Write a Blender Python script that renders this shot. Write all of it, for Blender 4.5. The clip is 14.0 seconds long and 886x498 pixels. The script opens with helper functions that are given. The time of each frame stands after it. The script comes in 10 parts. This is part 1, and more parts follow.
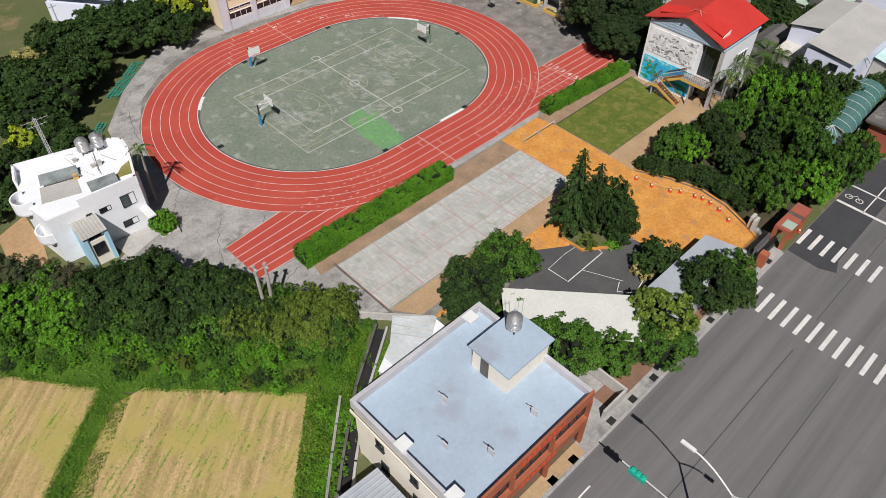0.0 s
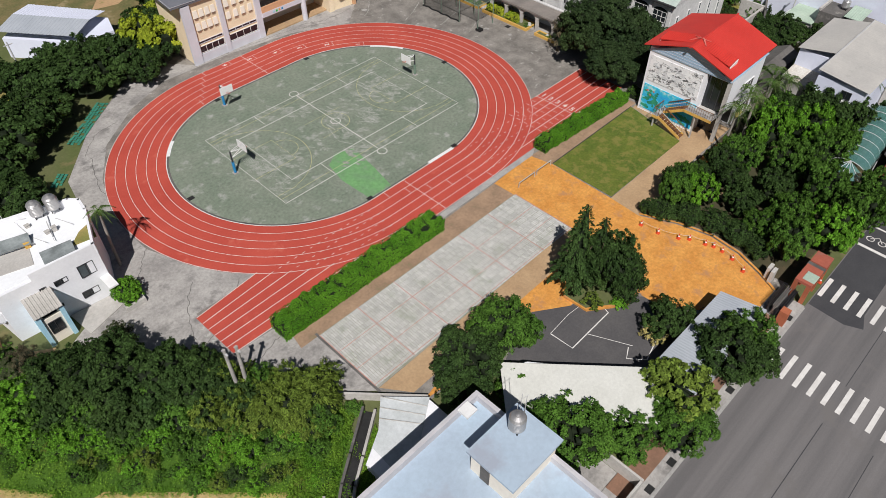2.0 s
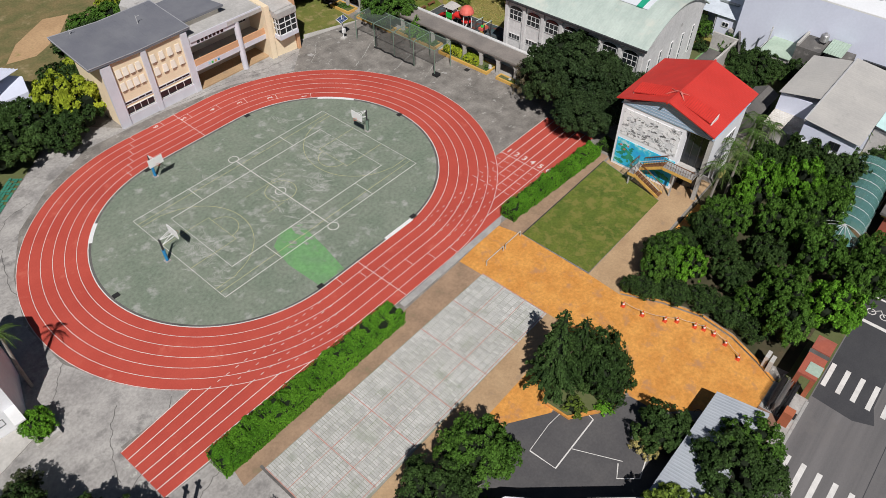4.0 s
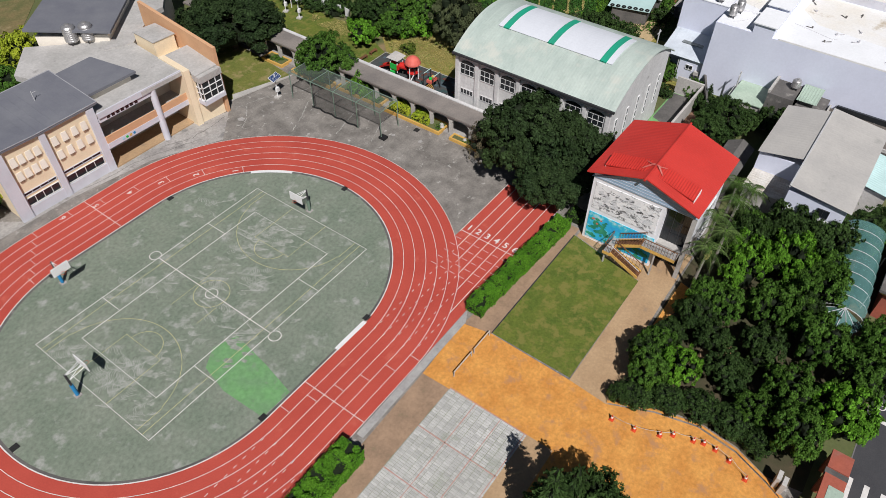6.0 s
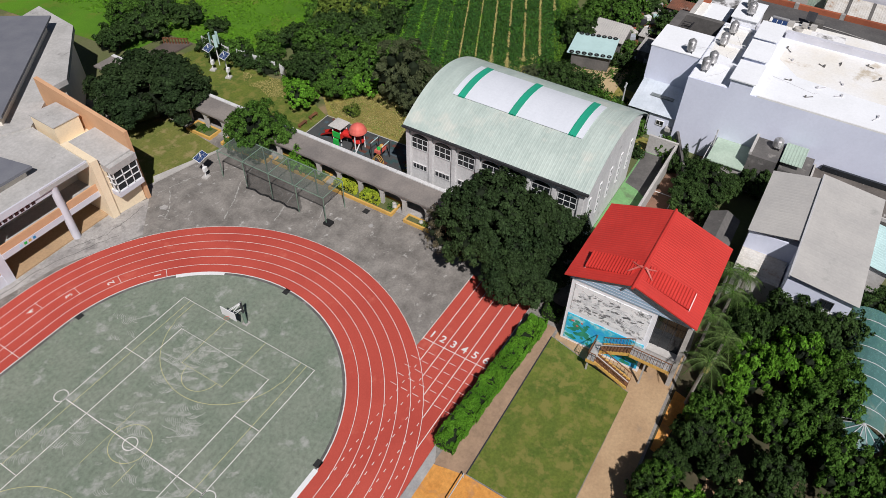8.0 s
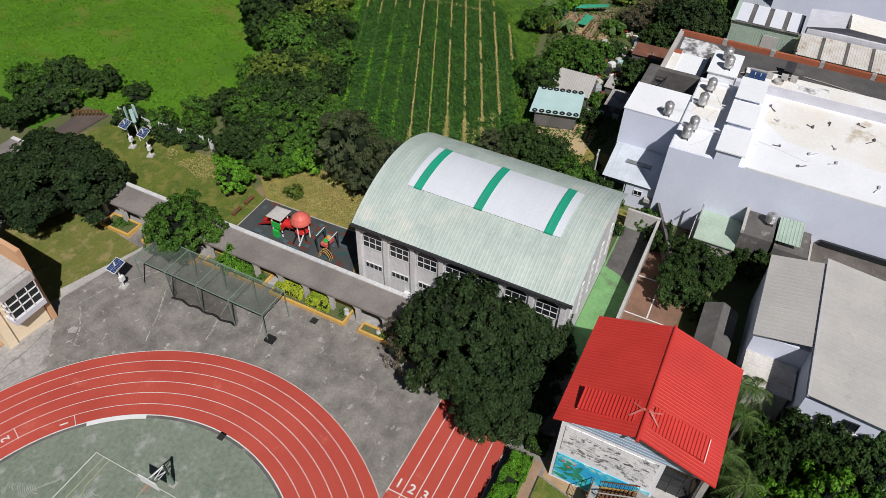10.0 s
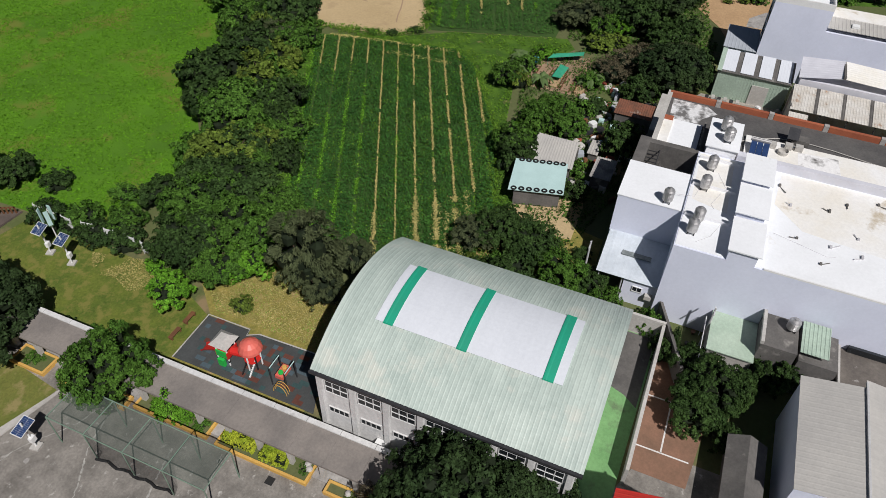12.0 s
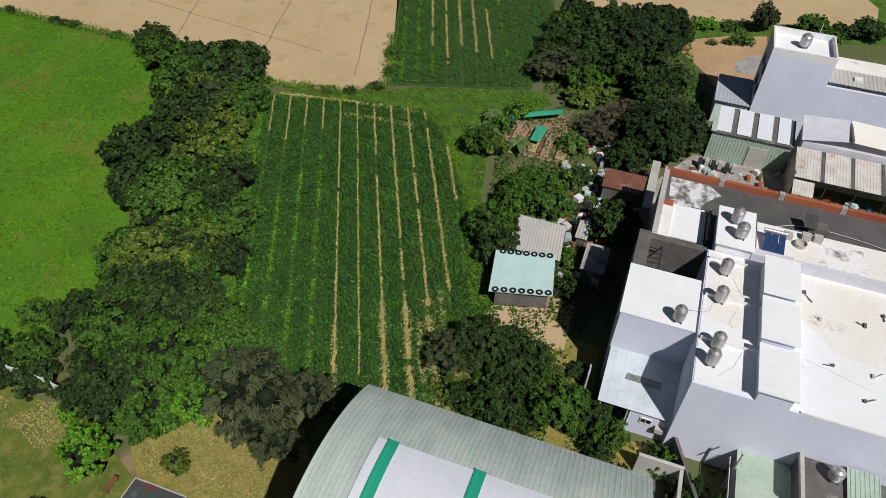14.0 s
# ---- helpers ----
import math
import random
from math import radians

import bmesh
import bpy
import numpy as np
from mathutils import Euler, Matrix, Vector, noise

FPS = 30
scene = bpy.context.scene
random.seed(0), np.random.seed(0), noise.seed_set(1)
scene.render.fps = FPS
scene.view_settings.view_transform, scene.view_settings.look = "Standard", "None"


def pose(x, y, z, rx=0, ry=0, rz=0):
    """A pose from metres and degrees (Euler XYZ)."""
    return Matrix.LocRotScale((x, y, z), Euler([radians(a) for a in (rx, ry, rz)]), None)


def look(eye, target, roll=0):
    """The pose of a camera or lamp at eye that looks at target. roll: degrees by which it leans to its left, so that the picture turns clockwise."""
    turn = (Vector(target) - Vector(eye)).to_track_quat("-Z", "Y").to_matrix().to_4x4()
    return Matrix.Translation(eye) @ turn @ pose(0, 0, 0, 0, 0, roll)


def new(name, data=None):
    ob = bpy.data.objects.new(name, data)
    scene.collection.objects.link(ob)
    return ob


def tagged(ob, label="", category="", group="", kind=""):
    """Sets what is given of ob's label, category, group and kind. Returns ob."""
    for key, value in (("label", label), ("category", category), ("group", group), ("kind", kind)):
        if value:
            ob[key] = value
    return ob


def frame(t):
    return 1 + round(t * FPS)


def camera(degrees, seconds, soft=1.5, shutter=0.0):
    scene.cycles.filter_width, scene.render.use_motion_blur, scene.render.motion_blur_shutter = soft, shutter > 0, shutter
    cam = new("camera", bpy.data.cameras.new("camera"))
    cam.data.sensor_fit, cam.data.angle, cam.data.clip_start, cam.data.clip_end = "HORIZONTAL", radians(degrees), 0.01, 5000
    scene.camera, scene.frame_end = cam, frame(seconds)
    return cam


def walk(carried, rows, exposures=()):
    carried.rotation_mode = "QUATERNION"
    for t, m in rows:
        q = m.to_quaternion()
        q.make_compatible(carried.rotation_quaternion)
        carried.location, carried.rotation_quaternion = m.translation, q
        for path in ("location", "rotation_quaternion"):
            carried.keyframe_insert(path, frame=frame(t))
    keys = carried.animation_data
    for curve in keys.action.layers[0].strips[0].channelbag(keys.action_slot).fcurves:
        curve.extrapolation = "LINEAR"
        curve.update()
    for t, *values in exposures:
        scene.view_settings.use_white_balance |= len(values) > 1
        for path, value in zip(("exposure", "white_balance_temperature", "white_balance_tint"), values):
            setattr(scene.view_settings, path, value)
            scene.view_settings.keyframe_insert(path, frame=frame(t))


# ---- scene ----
cam = camera(65.3, 14.0, soft=0.52)
PATH = [
    (0, (-1.128, 0.676, 51.883), (-0.147, 1.68, 50.458), 0.6),
    (0.5, (0.14, 1.947, 51.9), (1.12, 2.95, 50.474), 0.3),
    (1, (1.581, 3.423, 51.908), (2.562, 4.423, 50.48), 0.2),
    (1.5, (3.269, 5.081, 51.878), (4.253, 6.076, 50.45), 0.0),
    (2, (5.145, 6.894, 51.876), (6.14, 7.88, 50.448), -0.2),
    (2.2, (6.015, 7.659, 51.891), (7.014, 8.639, 50.462), -0.2),
    (4.3, (16.165, 15.947, 52.611), (17.229, 16.851, 51.179), -0.0),
    (4.5, (17.135, 16.817, 52.634), (18.208, 17.71, 51.202), 0.1),
    (5, (19.554, 19.145, 52.733), (20.65, 20.011, 51.302), 0.2),
    (5.5, (22.057, 21.341, 52.82), (23.175, 22.181, 51.391), 0.5),
    (6, (24.724, 23.539, 52.889), (25.863, 24.355, 51.462), 0.7),
    (6.5, (27.425, 25.647, 53.029), (28.585, 26.435, 51.604), 1.1),
    (7, (30.272, 27.711, 53.123), (31.452, 28.474, 51.7), 1.3),
    (7.5, (33.207, 29.719, 53.166), (34.405, 30.457, 51.745), 1.4),
    (8, (36.236, 31.685, 53.175), (37.451, 32.402, 51.757), 1.3),
    (8.2, (37.464, 32.435, 53.174), (38.684, 33.145, 51.757), 1.2),
    (10.3, (50.322, 40.11, 53.123), (51.619, 40.717, 51.727), 1.8),
    (10.5, (51.571, 40.87, 53.143), (52.874, 41.469, 51.749), 1.8),
    (11, (54.857, 42.784, 53.271), (56.174, 43.36, 51.881), 2.0),
    (11.5, (58.297, 44.588, 53.419), (59.626, 45.144, 52.031), 2.0),
    (12, (61.809, 46.338, 53.588), (63.147, 46.874, 52.202), 2.0),
    (12.5, (65.37, 47.989, 53.741), (66.718, 48.503, 52.357), 2.1),
    (13, (69.007, 49.566, 53.869), (70.366, 50.06, 52.488), 2.2),
    (13.5, (72.649, 51.134, 53.94), (74.017, 51.608, 52.561), 2.3),
    (14, (76.3, 52.646, 53.971), (77.677, 53.1, 52.594), 2.5),
]
walk(cam, [(t, look(eye, target, roll)) for t, eye, target, roll in PATH], [(0.0, -0.12, 6400, 12), (4.5, -0.15, 6330, 12), (8.0, -0.19, 6250, 14), (11.0, -0.26, 6300, 12), (14.0, -0.33, 6370, 12)])

# ---- sun, sky ----
world = bpy.data.worlds.new("sky")
scene.world = world
world.use_nodes = True
sky = world.node_tree.nodes.new("ShaderNodeTexSky")
sky.sky_type, sky.sun_disc = "NISHITA", False
sky.sun_elevation, sky.sun_rotation = radians(51), radians(224.5)
back = world.node_tree.nodes["Background"]
back.inputs["Strength"].default_value = 0.0265
world.node_tree.links.new(sky.outputs[0], back.inputs[0])
lamp = bpy.data.lights.new("sun", "SUN")
lamp.energy, lamp.angle, lamp.color = 4.85, radians(0.5), (1.0, 0.965, 0.915)
sun = new("sun", lamp)
sun.matrix_world = look((-60, -61, 105.7), (0, 0, 0))


# ---- materials ----
def lin(r, g, b):
    return (r, g, b, 1.0)


def mat(name, a, b=None, rough=0.85, metal=0.0, scale=0.3, grain=6.0, bump=0.15, low=0.35, high=0.65, rand=0.0, island=0.0, spec=0.3, dist=0.05, third=None, third_scale=1.3, third_low=0.6, grit=0.5, stretch=None, turn=0.0):
    """a and b: two tones, blended by a broad and a fine noise; third: stains of a third tone; rand, island: tone that varies from object to object or piece to piece;
    grit: depth of the fine grain; stretch: draws the broad noise out along an axis."""
    m = bpy.data.materials.new(name)
    m.use_nodes = True
    nt, nodes = m.node_tree, m.node_tree.nodes
    link = nt.links.new
    bsdf = nodes["Principled BSDF"]
    bsdf.inputs["Roughness"].default_value, bsdf.inputs["Metallic"].default_value = rough, metal
    bsdf.inputs["Specular IOR Level"].default_value = spec
    b = b or tuple(c * 0.8 for c in a)
    co = nodes.new("ShaderNodeTexCoord")

    def noise_at(size, detail=4.0, roughness=0.6):
        n = nodes.new("ShaderNodeTexNoise")
        n.inputs["Scale"].default_value, n.inputs["Detail"].default_value, n.inputs["Roughness"].default_value = size, detail, roughness
        if stretch and size == scale:
            mp = nodes.new("ShaderNodeMapping")
            mp.vector_type = "TEXTURE"
            mp.inputs["Scale"].default_value = tuple(1 / k for k in stretch)
            mp.inputs["Rotation"].default_value = (0, 0, radians(turn))
            link(co.outputs["Object"], mp.inputs["Vector"])
            link(mp.outputs["Vector"], n.inputs["Vector"])
        else:
            link(co.outputs["Object"], n.inputs["Vector"])
        return n

    def ramp(src, lo, hi):
        r = nodes.new("ShaderNodeMapRange")
        r.inputs["From Min"].default_value, r.inputs["From Max"].default_value = lo, hi
        link(src, r.inputs["Value"])
        return r.outputs["Result"]

    def mix(kind, fac, c1, c2):
        n = nodes.new("ShaderNodeMix")
        n.data_type, n.blend_type = "RGBA", kind
        for sock, v in ((n.inputs[0], fac), (n.inputs[6], c1), (n.inputs[7], c2)):
            if hasattr(v, "is_output"):
                link(v, sock)
            else:
                sock.default_value = v
        return n.outputs[2]

    broad, fine = noise_at(scale), noise_at(grain, 6.0, 0.7)
    col = mix("MIX", ramp(broad.outputs["Fac"], low, high), lin(*a), lin(*b))
    col = mix("MULTIPLY", grit, col, mix("MIX", ramp(fine.outputs["Fac"], 0.25, 0.75), lin(0.62, 0.62, 0.62), lin(1.3, 1.3, 1.3)))
    if third:
        stain = noise_at(third_scale, 5.0, 0.65)
        col = mix("MIX", ramp(stain.outputs["Fac"], third_low, third_low + 0.12), col, lin(*third))
    for amount, node, sock in ((rand, "ShaderNodeObjectInfo", "Random"), (island, "ShaderNodeNewGeometry", "Random Per Island")):
        if amount:
            src = nodes.new(node).outputs[sock]
            v = nodes.new("ShaderNodeMapRange")
            v.inputs["To Min"].default_value, v.inputs["To Max"].default_value = 1 - amount, 1 + amount
            link(src, v.inputs["Value"])
            h = nodes.new("ShaderNodeHueSaturation")
            link(v.outputs["Result"], h.inputs["Value"])
            link(col, h.inputs["Color"])
            col = h.outputs["Color"]
    link(col, bsdf.inputs["Base Color"])
    if bump:
        bp = nodes.new("ShaderNodeBump")
        bp.inputs["Strength"].default_value, bp.inputs["Distance"].default_value = bump, dist
        link(fine.outputs["Fac"], bp.inputs["Height"])
        link(bp.outputs["Normal"], bsdf.inputs["Normal"])
    return m


def leaf_mat(name, dark, light, yellow=None, island=0.6):
    """Foliage: each leaf clump takes a tone of its own; some light passes through."""
    m = mat(name, dark, light, rough=0.7, scale=0.5, grain=3.0, bump=0.0, island=island, rand=0.14, spec=0.1, third=yellow, third_scale=0.9, third_low=0.58)
    bsdf = m.node_tree.nodes["Principled BSDF"]
    bsdf.inputs["Subsurface Weight"].default_value = 0.0
    return m


def glass_mat(name, tint, rough=0.08):
    m = mat(name, tint, rough=rough, scale=0.4, bump=0.0, spec=0.6)
    return m


# Darker than EARTH: the shade under the garden trees is put into the colour.
SHADEEARTH = mat("shade_dark_garden_earth", (0.085, 0.068, 0.04), (0.05, 0.055, 0.024), scale=0.4, grain=2.5, bump=0.5, third=(0.20, 0.13, 0.07), third_scale=0.3, third_low=0.6)
EARTH = mat("earth", (0.13, 0.135, 0.06), (0.10, 0.125, 0.04), scale=0.15, grain=2.5, bump=0.5, third=(0.26, 0.19, 0.10), third_scale=0.12, third_low=0.58)
GRASS = mat("lawn", (0.140, 0.168, 0.026), (0.086, 0.128, 0.018), scale=0.35, grain=4, bump=0.6, third=(0.185, 0.180, 0.042), third_scale=0.8, third_low=0.49, grit=0.9)
DRYLAWN = mat("dry_lawn", (0.185, 0.185, 0.045), (0.125, 0.15, 0.03), scale=0.5, grain=4, bump=0.6, third=(0.27, 0.225, 0.09), third_scale=0.6, third_low=0.52, grit=0.9)
MEADOW = mat("meadow", (0.095, 0.230, 0.010), (0.068, 0.165, 0.010), scale=0.08, grain=5, bump=0.7, third=(0.14, 0.175, 0.024), third_scale=0.11, third_low=0.52)
WEED = mat("weed_ground", (0.085, 0.175, 0.015), (0.040, 0.095, 0.010), scale=0.4, grain=5, bump=0.8, third=(0.22, 0.20, 0.08), third_scale=0.4, third_low=0.62)
BROWNFIELD = mat("brown_dry_field", (0.215, 0.165, 0.075), (0.13, 0.13, 0.05), scale=0.35, grain=3, bump=0.6, third=(0.30, 0.24, 0.13), third_scale=0.3, third_low=0.58, grit=0.9)
SLOPE = mat("tussock_slope", (0.33, 0.265, 0.072), (0.19, 0.185, 0.040), scale=0.9, grain=4, bump=0.8, third=(0.42, 0.29, 0.14), third_scale=0.5, third_low=0.58, grit=0.9)
DRYGRASS = mat("dry_grass", (0.34, 0.27, 0.09), (0.20, 0.20, 0.055), scale=0.6, grain=5, bump=0.8, third=(0.45, 0.31, 0.14), third_scale=0.5, third_low=0.58)
TANFIELD = mat("bare_field", (0.53, 0.40, 0.225), (0.47, 0.35, 0.19), scale=0.09, grain=3, bump=0.3, third=(0.40, 0.29, 0.165), third_scale=0.25, third_low=0.56)
STUBBLE = mat("stubble_field", (0.54, 0.385, 0.185), (0.33, 0.245, 0.10), scale=1.1, grain=5, bump=0.7, low=0.4, high=0.62, third=(0.42, 0.345, 0.11), third_scale=0.16, third_low=0.46, grit=0.9, stretch=(0.06, 1.0, 1.0), turn=43)
CROPSOIL = mat("crop_soil", (0.035, 0.075, 0.015), (0.05, 0.10, 0.02), scale=0.5, grain=6, bump=0.8)
ASPHALT = mat("asphalt", (0.188, 0.178, 0.176), (0.135, 0.129, 0.129), scale=0.5, grain=9, bump=0.2, low=0.38, high=0.62, stretch=(0.04, 1.0, 1.0), third=(0.165, 0.155, 0.15), third_scale=0.25, third_low=0.56, grit=0.3)
NEWASPHALT = mat("fresh_asphalt", (0.055, 0.055, 0.06), (0.068, 0.068, 0.072), scale=0.4, grain=9, bump=0.2)
YARD = mat("yard_asphalt", (0.165, 0.152, 0.136), (0.29, 0.268, 0.24), scale=0.45, grain=4.5, bump=0.3, third=(0.52, 0.50, 0.465), third_scale=1.0, third_low=0.60, grit=0.75)
SCARPAINT = mat("scar_mortar", (0.48, 0.465, 0.43), (0.27, 0.26, 0.24), scale=1.5, grain=6, bump=0.1)
SMALLYARD = mat("small_yard_asphalt", (0.085, 0.082, 0.085), (0.11, 0.105, 0.105), scale=0.3, grain=5, bump=0.2)
CONCRETE = mat("concrete", (0.43, 0.41, 0.385), (0.30, 0.285, 0.27), scale=0.3, grain=3.0, bump=0.25, third=(0.21, 0.20, 0.19), third_scale=0.4, third_low=0.54, grit=0.8)
PALECONC = mat("pale_concrete", (0.52, 0.50, 0.47), (0.42, 0.40, 0.37), scale=0.3, grain=4, bump=0.2, third=(0.34, 0.32, 0.30), third_scale=0.5, third_low=0.63)
ROOFCONC = mat("roof_concrete", (0.50, 0.485, 0.465), (0.40, 0.39, 0.37), scale=0.3, grain=3, bump=0.2, third=(0.22, 0.21, 0.20), third_scale=0.4, third_low=0.62)
DARKCONC = mat("weathered_concrete", (0.16, 0.15, 0.14), (0.10, 0.095, 0.09), scale=0.4, grain=4, bump=0.3, third=(0.34, 0.32, 0.29), third_scale=0.35, third_low=0.6)
WALKROOF = mat("walkway_roof_concrete", (0.27, 0.24, 0.215), (0.20, 0.18, 0.165), scale=0.35, grain=4, bump=0.25)
KERB = mat("kerb_concrete", (0.42, 0.41, 0.39), (0.33, 0.32, 0.31), scale=1.0, grain=6)
TRACK = mat("track_rubber", (0.51, 0.085, 0.058), (0.44, 0.066, 0.046), scale=0.15, grain=10, bump=0.25, third=(0.55, 0.125, 0.085), third_scale=0.35, third_low=0.60, grit=0.35)
INFIELD = mat("infield_paint", (0.225, 0.255, 0.20), (0.18, 0.22, 0.165), scale=0.25, grain=2.6, bump=0.2, third=(0.35, 0.36, 0.325), third_scale=0.45, third_low=0.56, grit=0.85)
SCUFF = mat("scuffed_paint", (0.41, 0.415, 0.38), (0.29, 0.31, 0.265), scale=0.8, grain=5, bump=0.2)
WORNPAINT = mat("chalky_worn_paint", (0.33, 0.345, 0.30), (0.22, 0.25, 0.20), scale=2.2, grain=7, bump=0.2, low=0.42, high=0.58, grit=0.8)
GREENPATCH = mat("green_paint_patch", (0.165, 0.355, 0.14), (0.165, 0.30, 0.15), scale=0.4, grain=2, third=(0.20, 0.25, 0.18), third_scale=0.6, third_low=0.60, grit=0.6)
LINE = mat("line_paint", (0.76, 0.74, 0.71), (0.62, 0.60, 0.57), scale=1.2, grain=8, bump=0, grit=0.16)
OLDLINE = mat("worn_line_paint", (0.55, 0.54, 0.50), (0.36, 0.36, 0.33), scale=1.5, grain=6, bump=0)
YELLINE = mat("yellow_line_paint", (0.60, 0.56, 0.28), (0.44, 0.43, 0.23), scale=1.5, grain=6, bump=0)
REDLINE = mat("red_line", (0.52, 0.24, 0.19), (0.45, 0.31, 0.27), scale=1.5, grain=6, bump=0)
ORANGE = mat("orange_paving", (0.70, 0.335, 0.080), (0.59, 0.255, 0.055), scale=0.5, grain=3, bump=0.2, third=(0.47, 0.235, 0.10), third_scale=0.6, third_low=0.55, grit=0.75)
TANPAVE = mat("tan_paving", (0.48, 0.33, 0.19), (0.40, 0.265, 0.15), scale=0.3, grain=4, bump=0.2, third=(0.32, 0.23, 0.15), third_scale=0.6, third_low=0.6)
BROWNPAVE = mat("brown_paving", (0.38, 0.255, 0.165), (0.28, 0.19, 0.125), scale=0.5, grain=3, bump=0.3, third=(0.23, 0.19, 0.11), third_scale=0.5, third_low=0.6)
PAVER = mat("grass_paver", (0.54, 0.535, 0.515), (0.44, 0.435, 0.41), scale=0.2, grain=3, bump=0.2, island=0.13, third=(0.37, 0.385, 0.33), third_scale=0.35, third_low=0.55)
PAVERBED = mat("paver_bed", (0.34, 0.34, 0.30), (0.24, 0.255, 0.18), scale=0.5, grain=6)
WHITEWALL = mat("white_render", (0.85, 0.855, 0.88), (0.79, 0.795, 0.82), scale=0.35, grain=3, bump=0.06, third=(0.62, 0.62, 0.61), third_scale=0.4, third_low=0.66, grit=0.16)
WHITEROOF = mat("white_roof_coating", (0.86, 0.875, 0.895), (0.81, 0.825, 0.84), scale=0.3, grain=3, bump=0.05, third=(0.60, 0.56, 0.47), third_scale=0.22, third_low=0.66, grit=0.16)
OLDSHEET = mat("grimy_translucent_sheet", (0.62, 0.65, 0.66), (0.48, 0.51, 0.51), rough=0.5, scale=0.5, grain=3, bump=0.05, third=(0.24, 0.25, 0.24), third_scale=0.5, third_low=0.6, grit=0.4)
PALESHEET = mat("pale_blue_grey_sheet", (0.62, 0.67, 0.72), (0.52, 0.57, 0.62), rough=0.55, scale=0.5, grain=3, bump=0.05, third=(0.40, 0.43, 0.45), third_scale=0.5, third_low=0.62, grit=0.3)
SHEDWHITE = mat("cream_shed_sheet", (0.68, 0.68, 0.63), (0.62, 0.62, 0.57), rough=0.6, scale=0.3, grain=4, bump=0.05, third=(0.50, 0.49, 0.43), third_scale=0.4, third_low=0.62, grit=0.3)
LAVENDER = mat("pale_lavender_render", (0.73, 0.76, 0.88), (0.68, 0.71, 0.83), scale=0.25, grain=3, bump=0.04, grit=0.12)
CREAM = mat("cream_render", (0.85, 0.79, 0.69), (0.79, 0.73, 0.63), scale=0.4, grain=3, bump=0.05, grit=0.2)
PEACH = mat("peach_tiles", (0.85, 0.71, 0.50), (0.80, 0.66, 0.46), scale=0.5, grain=6, bump=0.06, grit=0.25)
ORANGEWALL = mat("orange_render", (0.66, 0.39, 0.22), (0.59, 0.34, 0.19), scale=0.4, grain=4, bump=0.06, grit=0.16)
GREYPIER = mat("grey_pier_render", (0.64, 0.64, 0.69), (0.57, 0.57, 0.62), scale=0.5, grain=4, bump=0.06, grit=0.16)
GYMWALL = mat("grey_washed_render", (0.68, 0.675, 0.665), (0.58, 0.575, 0.565), scale=0.5, grain=3, bump=0.1, third=(0.40, 0.39, 0.375), third_scale=0.7, third_low=0.62, stretch=(1.0, 1.0, 0.25))
SLATE = mat("slate_grey_roof", (0.145, 0.15, 0.175), (0.18, 0.185, 0.205), scale=0.3, grain=5, bump=0.1, grit=0.2)
BLUEROOF = mat("pale_blue_roof_coating", (0.42, 0.52, 0.62), (0.38, 0.46, 0.55), scale=0.22, grain=3, bump=0.06, third=(0.35, 0.39, 0.46), third_scale=0.18, third_low=0.57, grit=0.25)
PARAPET = mat("parapet_render", (0.56, 0.55, 0.57), (0.48, 0.47, 0.49), scale=0.6, grain=4, bump=0.08, grit=0.16)
GYMROOF = mat("pale_green_roof_sheet", (0.51, 0.585, 0.53), (0.41, 0.485, 0.44), rough=0.5, scale=0.7, grain=3, bump=0.04, spec=0.4, third=(0.56, 0.585, 0.52), third_scale=0.25, third_low=0.54, grit=0.3, stretch=(0.12, 1.0, 1.0))
GYMPANEL = mat("white_roof_sheet", (0.70, 0.725, 0.77), (0.66, 0.685, 0.73), rough=0.5, scale=0.3, grain=4, bump=0.04, grit=0.16)
GREENSTRIP = mat("green_roof_strip", (0.02, 0.36, 0.22), (0.03, 0.32, 0.20), rough=0.5, scale=0.4, bump=0.03, grit=0.16)
REDROOF = mat("red_roof_sheet", (0.60, 0.048, 0.036), (0.53, 0.040, 0.030), rough=0.45, scale=0.3, grain=4, bump=0.04, spec=0.4, grit=0.2)
GREYSHEET = mat("grey_roof_sheet", (0.52, 0.50, 0.465), (0.45, 0.435, 0.41), rough=0.6, scale=0.25, grain=4, bump=0.05, third=(0.36, 0.355, 0.33), third_scale=0.4, third_low=0.64, grit=0.3)
OLDGLASS = mat("grimy_glass", (0.30, 0.33, 0.33), (0.16, 0.18, 0.18), rough=0.4, scale=0.8, grain=4, bump=0.03)
BLUESHEET = mat("blue_grey_roof_sheet", (0.42, 0.45, 0.49), (0.37, 0.40, 0.44), rough=0.5, scale=0.4, grain=4, bump=0.05, grit=0.16)
GREENSHEET = mat("green_wall_sheet", (0.40, 0.50, 0.41), (0.35, 0.44, 0.36), rough=0.6, scale=0.4, grain=4, bump=0.05)
RUST = mat("rusty_sheet", (0.64, 0.62, 0.58), (0.52, 0.48, 0.42), rough=0.7, scale=0.6, grain=4, third=(0.33, 0.15, 0.06), third_scale=0.6, third_low=0.6)
BRICKRED = mat("red_brick_tile", (0.40, 0.125, 0.06), (0.32, 0.095, 0.05), scale=0.5, grain=8, bump=0.15, rand=0.1)
PAINTRED = mat("worn_red_paint", (0.42, 0.115, 0.07), (0.34, 0.10, 0.07), scale=0.5, grain=4, third=(0.30, 0.16, 0.12), third_scale=0.5, third_low=0.6)
